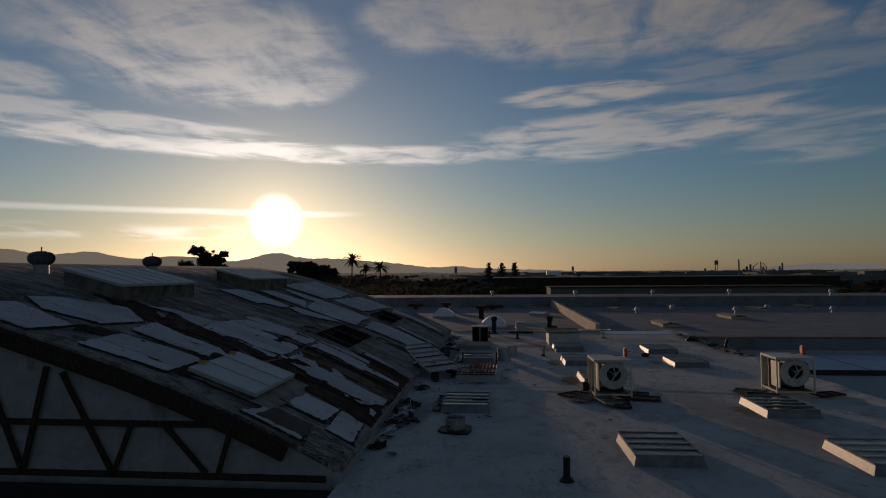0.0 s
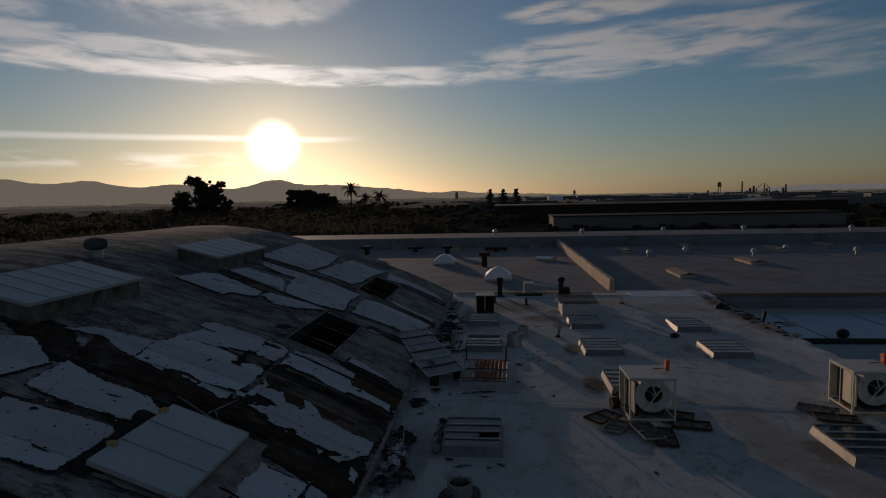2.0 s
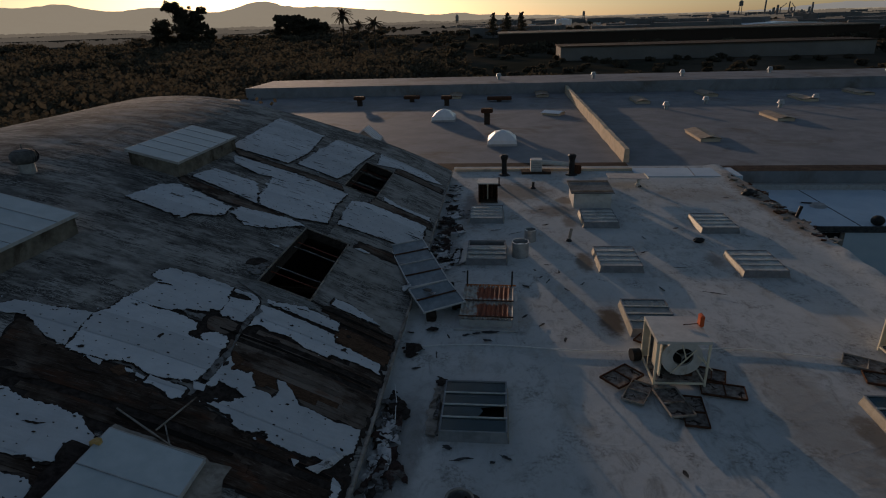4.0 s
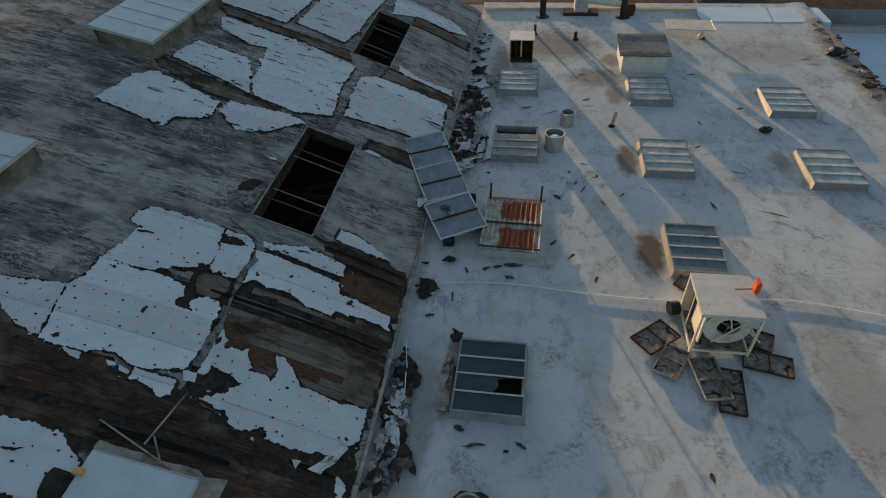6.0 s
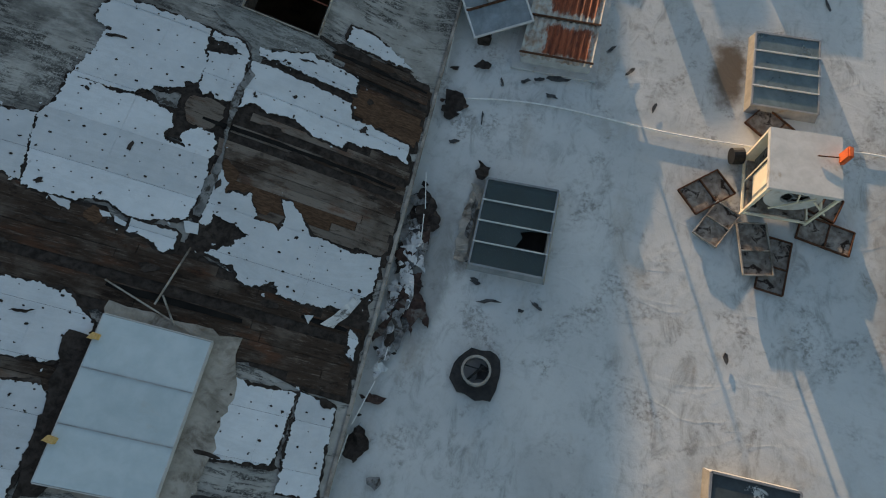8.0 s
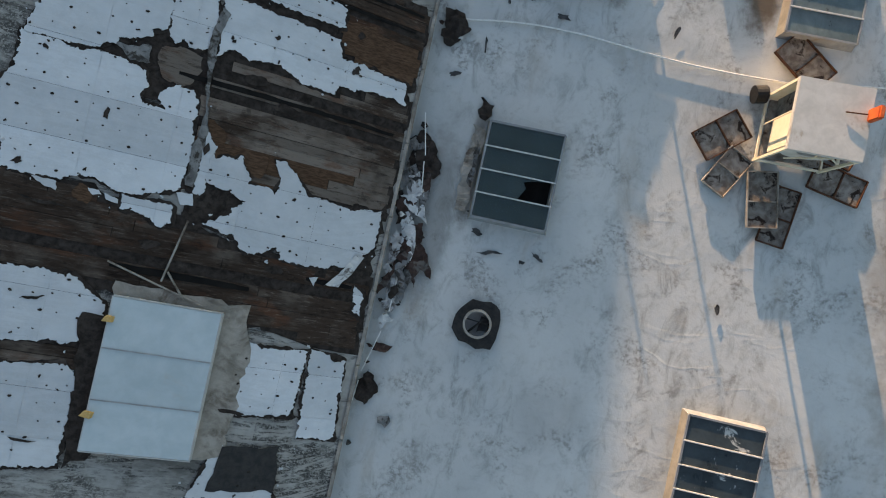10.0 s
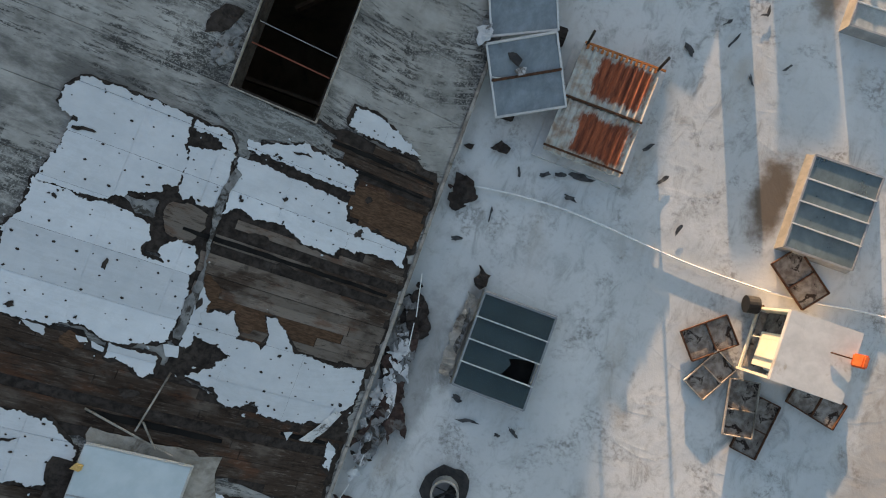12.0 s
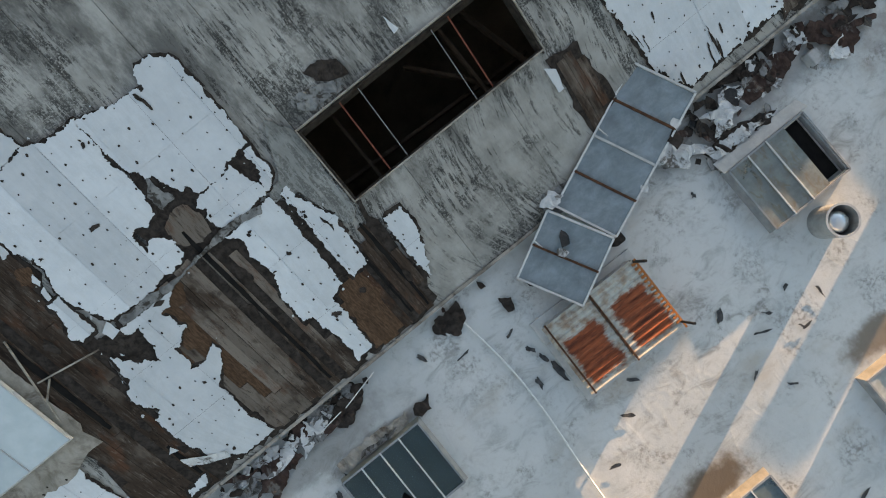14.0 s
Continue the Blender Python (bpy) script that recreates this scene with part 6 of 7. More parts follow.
def hatch_box():
    t = thing("hatch_box", "white plywood box with a flat grey lid", "hatch", (5.15, 26.1, 0))
    part("body", boxed(-0.72, 0.72, -0.8, 0.8, -0.03, 0.55, bevel=0.01), M_PAINT, t)
    bm = bmesh.new()
    bar(bm, (0.0, -0.84, 0.58), (0.0, 0.90, 0.64), 1.66, 0.03)
    part("lid", bm, M_APRON, t, "dark grey lid of weathered sheet")
    for y in (-0.62, 0.70):
        part("lid_batten", bar(bmesh.new(), (-0.82, y, 0.615 + (y + 0.84) * 0.034), (0.82, y, 0.615 + (y + 0.84) * 0.034), 0.10, 0.012), M_BOARD, t)


hatch_box()


def cabinet():
    t = thing("cabinet", "rusty open-fronted cabinet with a pale top", "cabinet", (1.06, 26.25, 0))
    for x in (-0.37, 0.37):
        part("side", boxed(x - 0.02, x + 0.02, -0.35, 0.35, 0, 0.80), M_RUSTBAR, t)
    part("back", boxed(-0.37, 0.37, 0.32, 0.36, 0, 0.80), M_RUSTBAR, t)
    part("top", boxed(-0.44, 0.42, -0.40, 0.40, 0.80, 0.84), M_PAINT, t, "pale painted top")
    part("floor_tray", boxed(-0.36, 0.36, -0.34, 0.34, 0.02, 0.08), M_TRUSS, t)
    for k in range(3):
        part("tube", rod(bmesh.new(), (-0.2 + 0.18 * k, 0.0, 0.05), (-0.2 + 0.18 * k, 0.0, 0.72), 0.03, 8), M_CREAM if k == 1 else M_RUSTBAR, t)


cabinet()


def awning():
    t = thing("sheet_on_post", "tilted metal sheet on a short post", "panel", (7.1, 28.6, 0))
    bm = bmesh.new()
    bmesh.ops.create_cube(bm, size=1.0, matrix=Matrix.Translation((0, 0, 0.40)) @ pose(0, 0, 0, -4, 0, -4) @ Matrix.Diagonal((1.65, 1.25, 0.03, 1)))
    part("sheet", bm, M_PLASTER, t)
    bm = bmesh.new()
    bmesh.ops.create_cube(bm, size=1.0, matrix=Matrix.Translation((0, 0, 0.40)) @ pose(0, 0, 0, -4, 0, -4) @ Matrix.Translation((0.83, 0, 0)) @ Matrix.Diagonal((0.03, 1.27, 0.07, 1)))
    part("edge", bm, M_CREAM, t)
    bm = bmesh.new()
    prev = 0.0
    for z, r in ((0.0, 0.10), (0.08, 0.11), (0.14, 0.06), (0.28, 0.035), (0.38, 0.03)):
        if z:
            rod(bm, (0.45, -0.2, prev), (0.45, -0.2, z), r_prev, 12, r)
        prev, r_prev = z, r
    part("post", bm, M_PAINT, t)


awning()


def hose():
    c = bpy.data.curves.new("water_pipe", "CURVE")
    c.dimensions, c.bevel_depth, c.bevel_resolution = "3D", 0.014, 2
    s = c.splines.new("NURBS")
    pts = [(-0.40, 14.61), (0.45, 14.76), (1.38, 14.79), (2.33, 14.70), (3.28, 14.60), (4.73, 14.60), (5.52, 14.69), (6.52, 14.90), (7.6, 14.80), (8.6, 14.55), (9.9, 14.40)]
    s.points.add(len(pts) - 1)
    for p, (x, y) in zip(s.points, pts):
        p.co = (x, y, 0.018 + 0.01 * noise.noise(Vector((x, y, 0))), 1)
    s.use_endpoint_u, s.order_u = True, 4
    c.materials.append(M_HOSE)
    tagged(new("water_pipe", c), "thin white plastic water pipe lying across the roof", "pipe")


hose()


# ---- torn felt and scraps along the eave, marks and sticks on the roof ----
def litter():
    rnd = random.Random(11)

    def blot(x, y, sx, sy, turn, seed, z, amp):
        out = []
        n = 13
        for i in range(n):
            a = 2 * math.pi * i / n
            r = 0.45 + 0.85 * rnd.random()
            u, v = sx * r * math.cos(a), sy * r * math.sin(a)
            out.append((x + u * math.cos(turn) - v * math.sin(turn), y + u * math.sin(turn) + v * math.cos(turn)))
        return out

    def shard(s, flat):
        """A small angular torn shape."""
        n = rnd.choice((4, 5, 5, 6))
        turn = rnd.uniform(0, 6.3)
        return [(s * rnd.uniform(0.6, 1.2) * math.cos(turn + 6.283 * i / n), s * flat * rnd.uniform(0.6, 1.2) * math.sin(turn + 6.283 * i / n)) for i in range(n)]

    L_GREY = "dull grey strip of torn roofing along the eave"
    L_DARK, L_PALE, L_RED = "torn piece of dark roofing felt along the eave", "torn grey-white scrap of roofing along the eave", "reddish brown chunk of old roofing along the eave"
    strips = [(7.0, 9.2, 5), (9.8, 12.8, 22), (14.0, 15.5, 4), (18.9, 28.5, 120)]
    for y0, y1, n in strips:
        for k in range(n):
            y = rnd.uniform(y0, y1) if k % 3 else rnd.uniform(y0, min(y1, 24.5))
            x = EAVE + 0.10 + abs(rnd.gauss(0.0, 0.24)) * (1.9 if y > 18 else 1.0)
            s = rnd.choice((0.05, 0.07, 0.10, 0.14, 0.20))
            m, lab = rnd.choice(((M_FELT, L_DARK), (M_FELT, L_DARK), (M_TAR, L_DARK), (M_SEAM, L_GREY), (M_SCRAP, L_PALE), (M_MAROON, L_RED)))
            t = thing("torn_felt_scrap", lab, "debris", (x, y, 0.0), group="scraps along the eave")
            part("scrap", crumpled(shard(s, rnd.uniform(0.5, 1.0)), on_flat(0.015 + 0.006 * (k % 9)), 0.025, k + y, 0.07), m, t)
    # the larger torn flaps, dark below and pale on top
    dark = [[(-0.66, 12.5), (-0.55, 12.73), (-0.26, 12.49), (-0.11, 12.2), (-0.3, 11.87), (-0.47, 12.26), (-0.68, 12.0)], [(-0.72, 11.72), (-0.68, 11.17), (-0.37, 11.2), (-0.49, 11.45)],
            [(-0.2, 11.24), (-0.22, 10.9), (-0.06, 10.75), (0.14, 10.38), (-0.11, 10.46), (-0.15, 10.17), (-0.26, 10.43), (-0.52, 10.41), (-0.6, 10.72), (-0.49, 11.07)],
            [(-0.6, 8.76), (-0.34, 8.46), (-0.54, 8.18), (-0.72, 8.26), (-0.7, 8.54)], [(-0.62, 14.75), (-0.3, 14.72), (-0.15, 14.45), (-0.42, 14.15), (-0.62, 14.3)],
            [(0.28, 13.45), (0.52, 13.3), (0.44, 13.05), (0.3, 13.1)]]
    dark += [
            [(-0.68, 20.9), (-0.66, 21.58), (-0.5, 21.4), (-0.4, 21.0), (-0.6, 20.38), (-0.7, 19.97)], [(-0.5, 21.33), (-0.29, 21.89), (-0.12, 21.5), (-0.07, 20.36), (-0.27, 20.41)],
            [(-0.56, 22.24), (0.08, 22.8), (0.31, 22.48), (-0.24, 22.09), (-0.38, 21.85)], [(-0.7, 19.89), (-0.51, 20.12), (-0.58, 19.81), (0.06, 19.77), (-0.25, 19.54)],
            [(-0.6, 23.2), (-0.2, 23.6), (0.0, 23.2), (-0.3, 22.9)], [(-0.6, 25.2), (-0.1, 25.6), (-0.2, 24.9), (-0.5, 24.7)], [(0.02, 20.17), (0.27, 20.93), (0.34, 20.26), (0.4, 19.6), (0.02, 19.43)]]
    pale = [[(-0.49, 12.06), (-0.35, 11.76), (-0.5, 11.59), (-0.65, 11.84)], [(-0.65, 11.55), (-0.31, 11.73), (-0.18, 11.29), (-0.47, 11.4)], [(-0.72, 10.4), (-0.6, 10.51), (-0.55, 10.36), (-0.66, 10.28)],
            [(-0.66, 9.58), (-0.5, 9.72), (-0.33, 9.59), (-0.53, 9.43)], [(-0.7, 10.94), (-0.6, 11.14), (-0.53, 10.83), (-0.66, 10.7)],
            [(-0.68, 21.75), (-0.58, 22.13), (-0.27, 21.99), (-0.41, 21.74)], [(-0.55, 20.25), (-0.37, 20.74), (0.03, 20.04), (0.0, 19.7)], [(0.1, 20.2), (0.27, 20.8), (0.3, 20.26), (0.3, 19.6), (0.08, 19.5)],
            [(0.08, 22.19), (-0.02, 22.52), (0.39, 22.42), (0.22, 22.07)], [(-0.5, 23.9), (-0.1, 24.3), (0.1, 23.9), (-0.2, 23.7)], [(-0.6, 18.95), (-0.1, 19.4), (0.1, 19.1), (-0.3, 18.7)]]
    for k, b in enumerate(dark + pale):
        cx, cy = sum(c[0] for c in b) / len(b), sum(c[1] for c in b) / len(b)
        top = k >= len(dark)
        t = thing("torn_felt_flap", "pale creased flap of torn roofing sheet" if top else "large creased flap of black roofing felt", "debris", (cx, cy, 0), group="torn flaps along the eave")
        part("flap", crumpled([(x - cx, y - cy) for x, y in b], on_flat(0.05 if top else 0.02), 0.06, k + 70, 0.11), M_SCRAP if top else (M_MAROON if k in (2, 7, 8) else M_FELT), t)
    # long strips of torn coating and felt, dragged along the eave
    for k in range(34):
        y = rnd.uniform(9.9, 12.75) if k < 20 else rnd.uniform(19.2, 24.5)
        x = EAVE + rnd.uniform(0.12, 0.52) * (1.0 if k < 20 else 1.5)
        m, lab = ((M_SEAM, L_GREY), (M_FELT, L_DARK), (M_SCRAP, L_PALE), (M_SEAM, L_GREY), (M_MAROON, L_RED))[k % 5]
        long, thin, turn = rnd.uniform(0.16, 0.34), rnd.uniform(0.05, 0.12), 1.45 + rnd.uniform(-0.55, 0.55)
        pts = []
        for q in range(9):
            a, w = q * 0.698, rnd.uniform(0.7, 1.15)
            u, v = long * w * math.cos(a), thin * w * math.sin(a)
            pts.append((u * math.cos(turn) - v * math.sin(turn), u * math.sin(turn) + v * math.cos(turn)))
        t = thing("torn_felt_scrap", lab, "debris", (x, y, 0.0), group="scraps along the eave")
        part("scrap", crumpled(pts, on_flat(0.02 + 0.008 * (k % 7)), 0.03, k * 1.7 + y, 0.08), m, t)
    # a torn flap that hangs over the eave beside the glazing frame
    for k, b in enumerate(([(-1.22, 17.25), (-0.95, 17.42), (-0.72, 17.3), (-0.66, 17.0), (-0.8, 16.72), (-1.05, 16.8)], [(-1.1, 17.05), (-0.86, 17.15), (-0.76, 16.9), (-0.95, 16.72)])):
        t = thing("torn_felt_flap", "pale creased flap hanging over the eave", "debris", (-0.9, 17.0, vz(-0.9)), group="torn flaps along the eave")
        part("flap", crumpled([(x + 0.9, y - 17.0) for x, y in b], on_flat(0.05 + 0.05 * k), 0.05, 500 + k, 0.10), M_SEAM if k == 0 else M_SCRAP, t)
    # scraps that lie on the glazing frame
    for x, y, z, s, m in ((-0.45, 18.95, 0.68, 0.16, M_FELT), (-0.62, 19.1, 0.70, 0.13, M_SCRAP), (-0.15, 18.15, 0.56, 0.10, M_SCRAP), (-0.32, 16.72, 0.46, 0.13, M_TAR), (-0.18, 16.55, 0.44, 0.12, M_SCRAP)):
        t = thing("torn_felt_scrap", "small torn scrap lying on a glazing frame", "debris", (x, y, z), group="scraps on the frames")
        part("scrap", crumpled(shard(s, 0.8), on_flat(0.0), 0.03, x * 9 + y, 0.03), m, t)
    t = thing("concrete_block", "grey concrete block among torn felt", "block", (-0.02, 21.86, 0))
    part("block", boxed(-0.12, 0.12, -0.10, 0.10, -0.02, 0.17, bevel=0.012), M_PLASTER, t)
    for k, (b, m) in enumerate((([(0.26, 12.95), (0.46, 12.9), (0.42, 12.2), (0.38, 11.55), (0.22, 11.6), (0.2, 12.3)], M_CURB), ([(0.36, 12.7), (0.45, 12.65), (0.42, 12.0), (0.34, 12.05)], M_SEAM))):
        t = thing("torn_felt_flap", "dirty lifted flap of roof coating beside a skylight", "debris", (0.34, 12.25, 0), group="lifted flaps")
        part("flap", crumpled([(x - 0.34, y - 12.25) for x, y in b], on_flat(0.02 + 0.03 * k), 0.05, 400 + k, 0.12), m, t)
    # small dark marks: lost shingles and strips lying about
    marks = [(2.58, 15.76, 0.13, 0.035, 1.0), (3.1, 15.09, 0.12, 0.03, 1.3), (-0.26, 13.73, 0.1, 0.04, 0.2), (0.15, 14.28, 0.02, 0.16, 0.1), (0.67, 11.27, 0.12, 0.05, -0.2), (0.95, 11.0, 0.22, 0.035, 0.15), (1.68, 11.1, 0.14, 0.03, -0.4), (1.35, 15.35, 0.19, 0.08, 0.1), (1.0, 15.3, 0.16, 0.04, 0.1), (1.28, 14.98, 0.12, 0.04, -0.1), (5.98, 17.92, 0.03, 0.17, 0.35), (2.3, 17.95, 0.12, 0.05, -0.7), (0.36, 15.1, 0.03, 0.1, 0.3), (3.3, 19.0, 0.03, 0.1, 0.2), (6.4, 21.9, 0.03, 0.12, 0.4), (7.3, 17.7, 0.02, 0.25, 1.2), (6.9, 19.4, 0.18, 0.02, -0.1), (2.1, 22.3, 0.3, 0.02, 0.6)]
    marks += [(1.4, 22.6, 0.25, 0.03, 0.4), (3.1, 25.0, 0.12, 0.05, 0.2), (5.3, 28.4, 0.14, 0.03, 0.1), (6.7, 25.2, 0.2, 0.03, 0.0), (10.6, 26.6, 0.2, 0.04, 0.2), (3.2, 23.2, 0.14, 0.04, 0.3), (2.75, 18.6, 0.1, 0.02, 0.9), (2.95, 18.35, 0.12, 0.025, 1.2), (3.25, 18.9, 0.09, 0.02, 0.6), (3.4, 17.8, 0.03, 0.1, 0.5), (3.0, 19.5, 0.14, 0.02, 0.1), (2.6, 19.1, 0.08, 0.03, 1.9), (3.9, 18.2, 0.11, 0.025, 0.8), (0.5, 18.9, 0.06, 0.05, 0.3), (0.75, 15.2, 0.1, 0.05, 0.4), (0.55, 11.6, 0.13, 0.03, 0.1), (1.45, 10.95, 0.05, 0.03, 0.0), (2.2, 16.2, 0.1, 0.03, 1.0)]
    marks += [(4.6, 10.9, 0.04, 0.09, 0.4), (6.1, 20.6, 0.12, 0.03, 0.5), (7.7, 22.9, 0.1, 0.05, 0.2)]
    for k, (x, y, a, b, r) in enumerate(marks):
        t = thing("dark_strip", "dark strip of roofing lying on the white roof", "debris", (x, y, 0), group="loose strips")
        bm = frayed([(px - x, py - y) for px, py in blot(x, y, a, b, r, k, 0, 0)], on_flat(0.014), 0.02, k + 30, 0.02, 0.006, xcut=False, step=0.05)
        part("strip", bm, M_STRIP, t)
    lump = thing("tarp_bundle", "small crumpled black bundle on the roof", "debris", (8.08, 21.6, 0))
    bm = bmesh.new()
    bmesh.ops.create_icosphere(bm, subdivisions=3, radius=1.0)
    for v in bm.verts:
        k = 1 + 0.35 * noise.noise(v.co * 2.1)
        v.co = Vector((v.co.x * 0.17 * k, v.co.y * 0.13 * k, max(-0.02, v.co.z * 0.09 * k + 0.05)))
    part("bundle", bm, M_BLACK, lump, smooth=False)
    lump2 = thing("tarp_bundle", "dark heap at the roof edge", "debris", (11.75, 27.1, 0))
    bm = bmesh.new()
    bmesh.ops.create_icosphere(bm, subdivisions=3, radius=1.0)
    for v in bm.verts:
        k = 1 + 0.35 * noise.noise(v.co * 1.7 + Vector((4, 0, 0)))
        v.co = Vector((v.co.x * 0.30 * k, v.co.y * 0.24 * k, max(-0.02, v.co.z * 0.15 * k + 0.06)))
    part("bundle", bm, M_BLACK, lump2)
    # crumbled rim beside the white membrane roof
    for k in range(46):
        y = rnd.uniform(21.3, 30.2)
        x = 12.08 + rnd.gauss(0, 0.16)
        m = rnd.choice((M_RUSTBAR, M_BOARD, M_CURB, M_CURB, M_MAROON))
        t = thing("rim_rubble", "crumbled brown lump of roofing along the roof rim", "debris", (x, y, 0.02), group="rubble along the rim")
        part("lump", crumpled(shard(rnd.choice((0.08, 0.12, 0.18, 0.26)), 0.8), on_flat(0.03), 0.04, k + y, 0.07, 0.04), m, t)
    # white rods lying along the eave; the last is its edge's pale line
    for a, b in (((-0.45, 9.73, 0.08), (-0.44, 10.34, 0.05)), ((-0.68, 8.7, 0.10), (-0.51, 9.39, 0.07)), ((-0.35, 11.72, 0.12), (-0.41, 12.2, 0.16)), ((-0.41, 12.3, 0.16), (-0.57, 12.99, 0.10)), ((-0.74, 8.0, 0.12), (-0.69, 8.55, 0.10)), ((-0.69, 15.05, 0.10), (-0.755, 16.55, 0.12))):
        t = thing("plastic_rod", "thin white rod lying along the eave", "rod", (a[0], a[1], 0))
        part("rod", rod(bmesh.new(), (0, 0, a[2]), (b[0] - a[0], b[1] - a[1], b[2]), 0.009, 6), M_HOSE, t)
    # two bent laths over the bare planks of the vault
    for a, b in (((-4.1, 9.75), (-2.9, 9.35)), ((-3.45, 9.6), (-3.3, 10.5)), ((-3.4, 9.75), (-3.15, 9.4))):
        t = thing("broken_lath", "pale broken lath lying on bare planks", "lath", (a[0], a[1], vz(a[0])))
        part("lath", bar(bmesh.new(), (0, 0, 0.09), (b[0] - a[0], b[1] - a[1], vz(b[0]) - vz(a[0]) + 0.08), 0.022, 0.018), M_CURB, t)


litter()


# ---- the neighbouring roofs ----
LOW = -0.62                              # level of the northern and eastern roofs


def far_roofs():
    ob = part("roof_north", boxed(-30.0, 8.5, 33.8, 67.6, -6, LOW), M_ROOFB)
    tagged(ob, "wide grey rolled roof with dirty seams", "roof", kind="structure")
    part("edge_strip", boxed(-30.0, 8.45, 33.8, 35.5, LOW, LOW + 0.012), M_GUTTER, ob, "dirty brown gutter strip")
    part("roof_bay", boxed(-30.0, EAVE, VEND1 + 0.01, 33.79, -6, LOW), M_ROOFB, ob)
    ob = part("roof_east", boxed(8.5, 90.0, 33.4, 67.6, -9, LOW), M_ROOFB)
    tagged(ob, "wide blue-grey rolled roof beside a parapet", "roof", kind="structure")
    part("edge_strip", boxed(8.6, 90.0, 33.4, 34.6, LOW, LOW + 0.012), M_GUTTER, ob, "dirty brown gutter strip")
    # uneven parapet between the two
    bm = bmesh.new()
    prev = None
    for i in range(65):
        y = 35.5 + i * 0.5
        h = 0.14 + 0.10 * noise.noise(Vector((y * 0.35, 0, 2))) + 0.05 * noise.noise(Vector((y * 1.3, 0, 4)))
        w = 0.05 * noise.noise(Vector((y * 0.6, 3, 4)))
        ring_ = [bm.verts.new(c) for c in ((8.32 + w, y, LOW - 0.1), (8.36 + w, y, h), (8.62 + w, y, h), (8.66 + w, y, LOW - 0.1))]
        if prev:
            for k in range(4):
                bm.faces.new((prev[k], prev[(k + 1) % 4], ring_[(k + 1) % 4], ring_[k]))
        else:
            bm.faces.new(ring_)
        prev = ring_
    bm.faces.new(prev)
    tagged(part("wall_parapet", bm, M_PARAPET), "uneven stucco parapet lit by the low sun", "wall", kind="structure")
    # white membrane edge along the end of the flat roof
    ob = part("roof_edge_white", boxed(7.9, 12.62, 30.1, 31.7, -6.0, 0.0), M_POOL)
    tagged(ob, "white membrane edge between two roofs", "roof", kind="structure")
    for x in (10.5,):
        part("seam", bar(bmesh.new(), (x, 30.1, 0.004), (x + 0.15, 31.7, 0.004), 0.04, 0.012), M_PLASTER, ob)
    ob = part("kerb", boxed(-0.7, 7.9, 31.2, 31.4, -0.05, 0.10), M_PARAPET)
    tagged(ob, "low pale kerb across the roof", "kerb", kind="structure")
    # the far cross wall and the roof behind it
    # Roofing grey on the stucco: this face's shade is in its colour.
    ob = part("wall_far", boxed(-27.0, 46.0, 67.6, 67.9, -6, 0.50), M_ROOFB)
    tagged(ob, "long stucco wall across the roofs", "wall", kind="structure")
    ob = part("roof_far", boxed(-27.0, 60.0, 67.9, 76.5, -6, 0.46), M_ROOFB)
    tagged(ob, "grey far roof with a row of ventilators", "roof", kind="structure")
    # lower new white roof, with a loading bay in the wall under its edge
    ob = part("roof_white", boxed(12.4, 44.0, 27.35, 33.38, -6, -1.5), M_POOL)
    tagged(ob, "bright white membrane roof, lower than its neighbours", "roof", kind="structure")
    for x in (16.6, 20.6, 24.6):
        part("seam", boxed(x - 0.02, x + 0.02, 27.4, 33.3, -1.505, -1.488), M_STRIP, ob)
    part("edge_strip", boxed(12.4, 44.0, 33.0, 33.36, -1.5, -1.25), M_FLASH, ob, "pale upstand along the back")
    part("edge_strip", boxed(12.4, 44.0, 27.28, 27.36, -1.72, -1.46), M_STRIP, ob, "dark metal drip edge")
    # No recess here: a near-black panel paints the bay's shade on the wall.
    part("opening", boxed(12.6, 15.75, 27.30, 27.36, -4.2, -1.75), M_SHADE_BLACK, ob, "near-black panel for the shaded loading bay")
    part("post", boxed(15.75, 15.9, 27.22, 27.36, -4.6, -1.72), M_CURB, ob, "grey steel post")
    drain = thing("roof_drain", "low round drain hood on the white membrane", "drain", (16.2, 30.2, -1.5))
    part("hood", rod(bmesh.new(), (0, 0, -0.02), (0, 0, 0.14), 0.36, 18, 0.26), M_PLASTER, drain)
    part("bracket", bar(bmesh.new(), (-0.5, 0.55, 0.03), (0.35, 0.30, 0.05), 0.06, 0.05), M_STRIP, drain)
    drum = thing("float_drum", "round black drum at the edge of the white roof", "drum", (17.3, 27.62, -1.5))
    bm = bmesh.new()
    bmesh.ops.create_uvsphere(bm, u_segments=18, v_segments=10, radius=0.26, matrix=Matrix.Translation((0, 0, 0.2)) @ Matrix.Diagonal((1, 1, 0.85, 1)))
    part("drum", bm, M_BLACK, drum, smooth=True)


far_roofs()


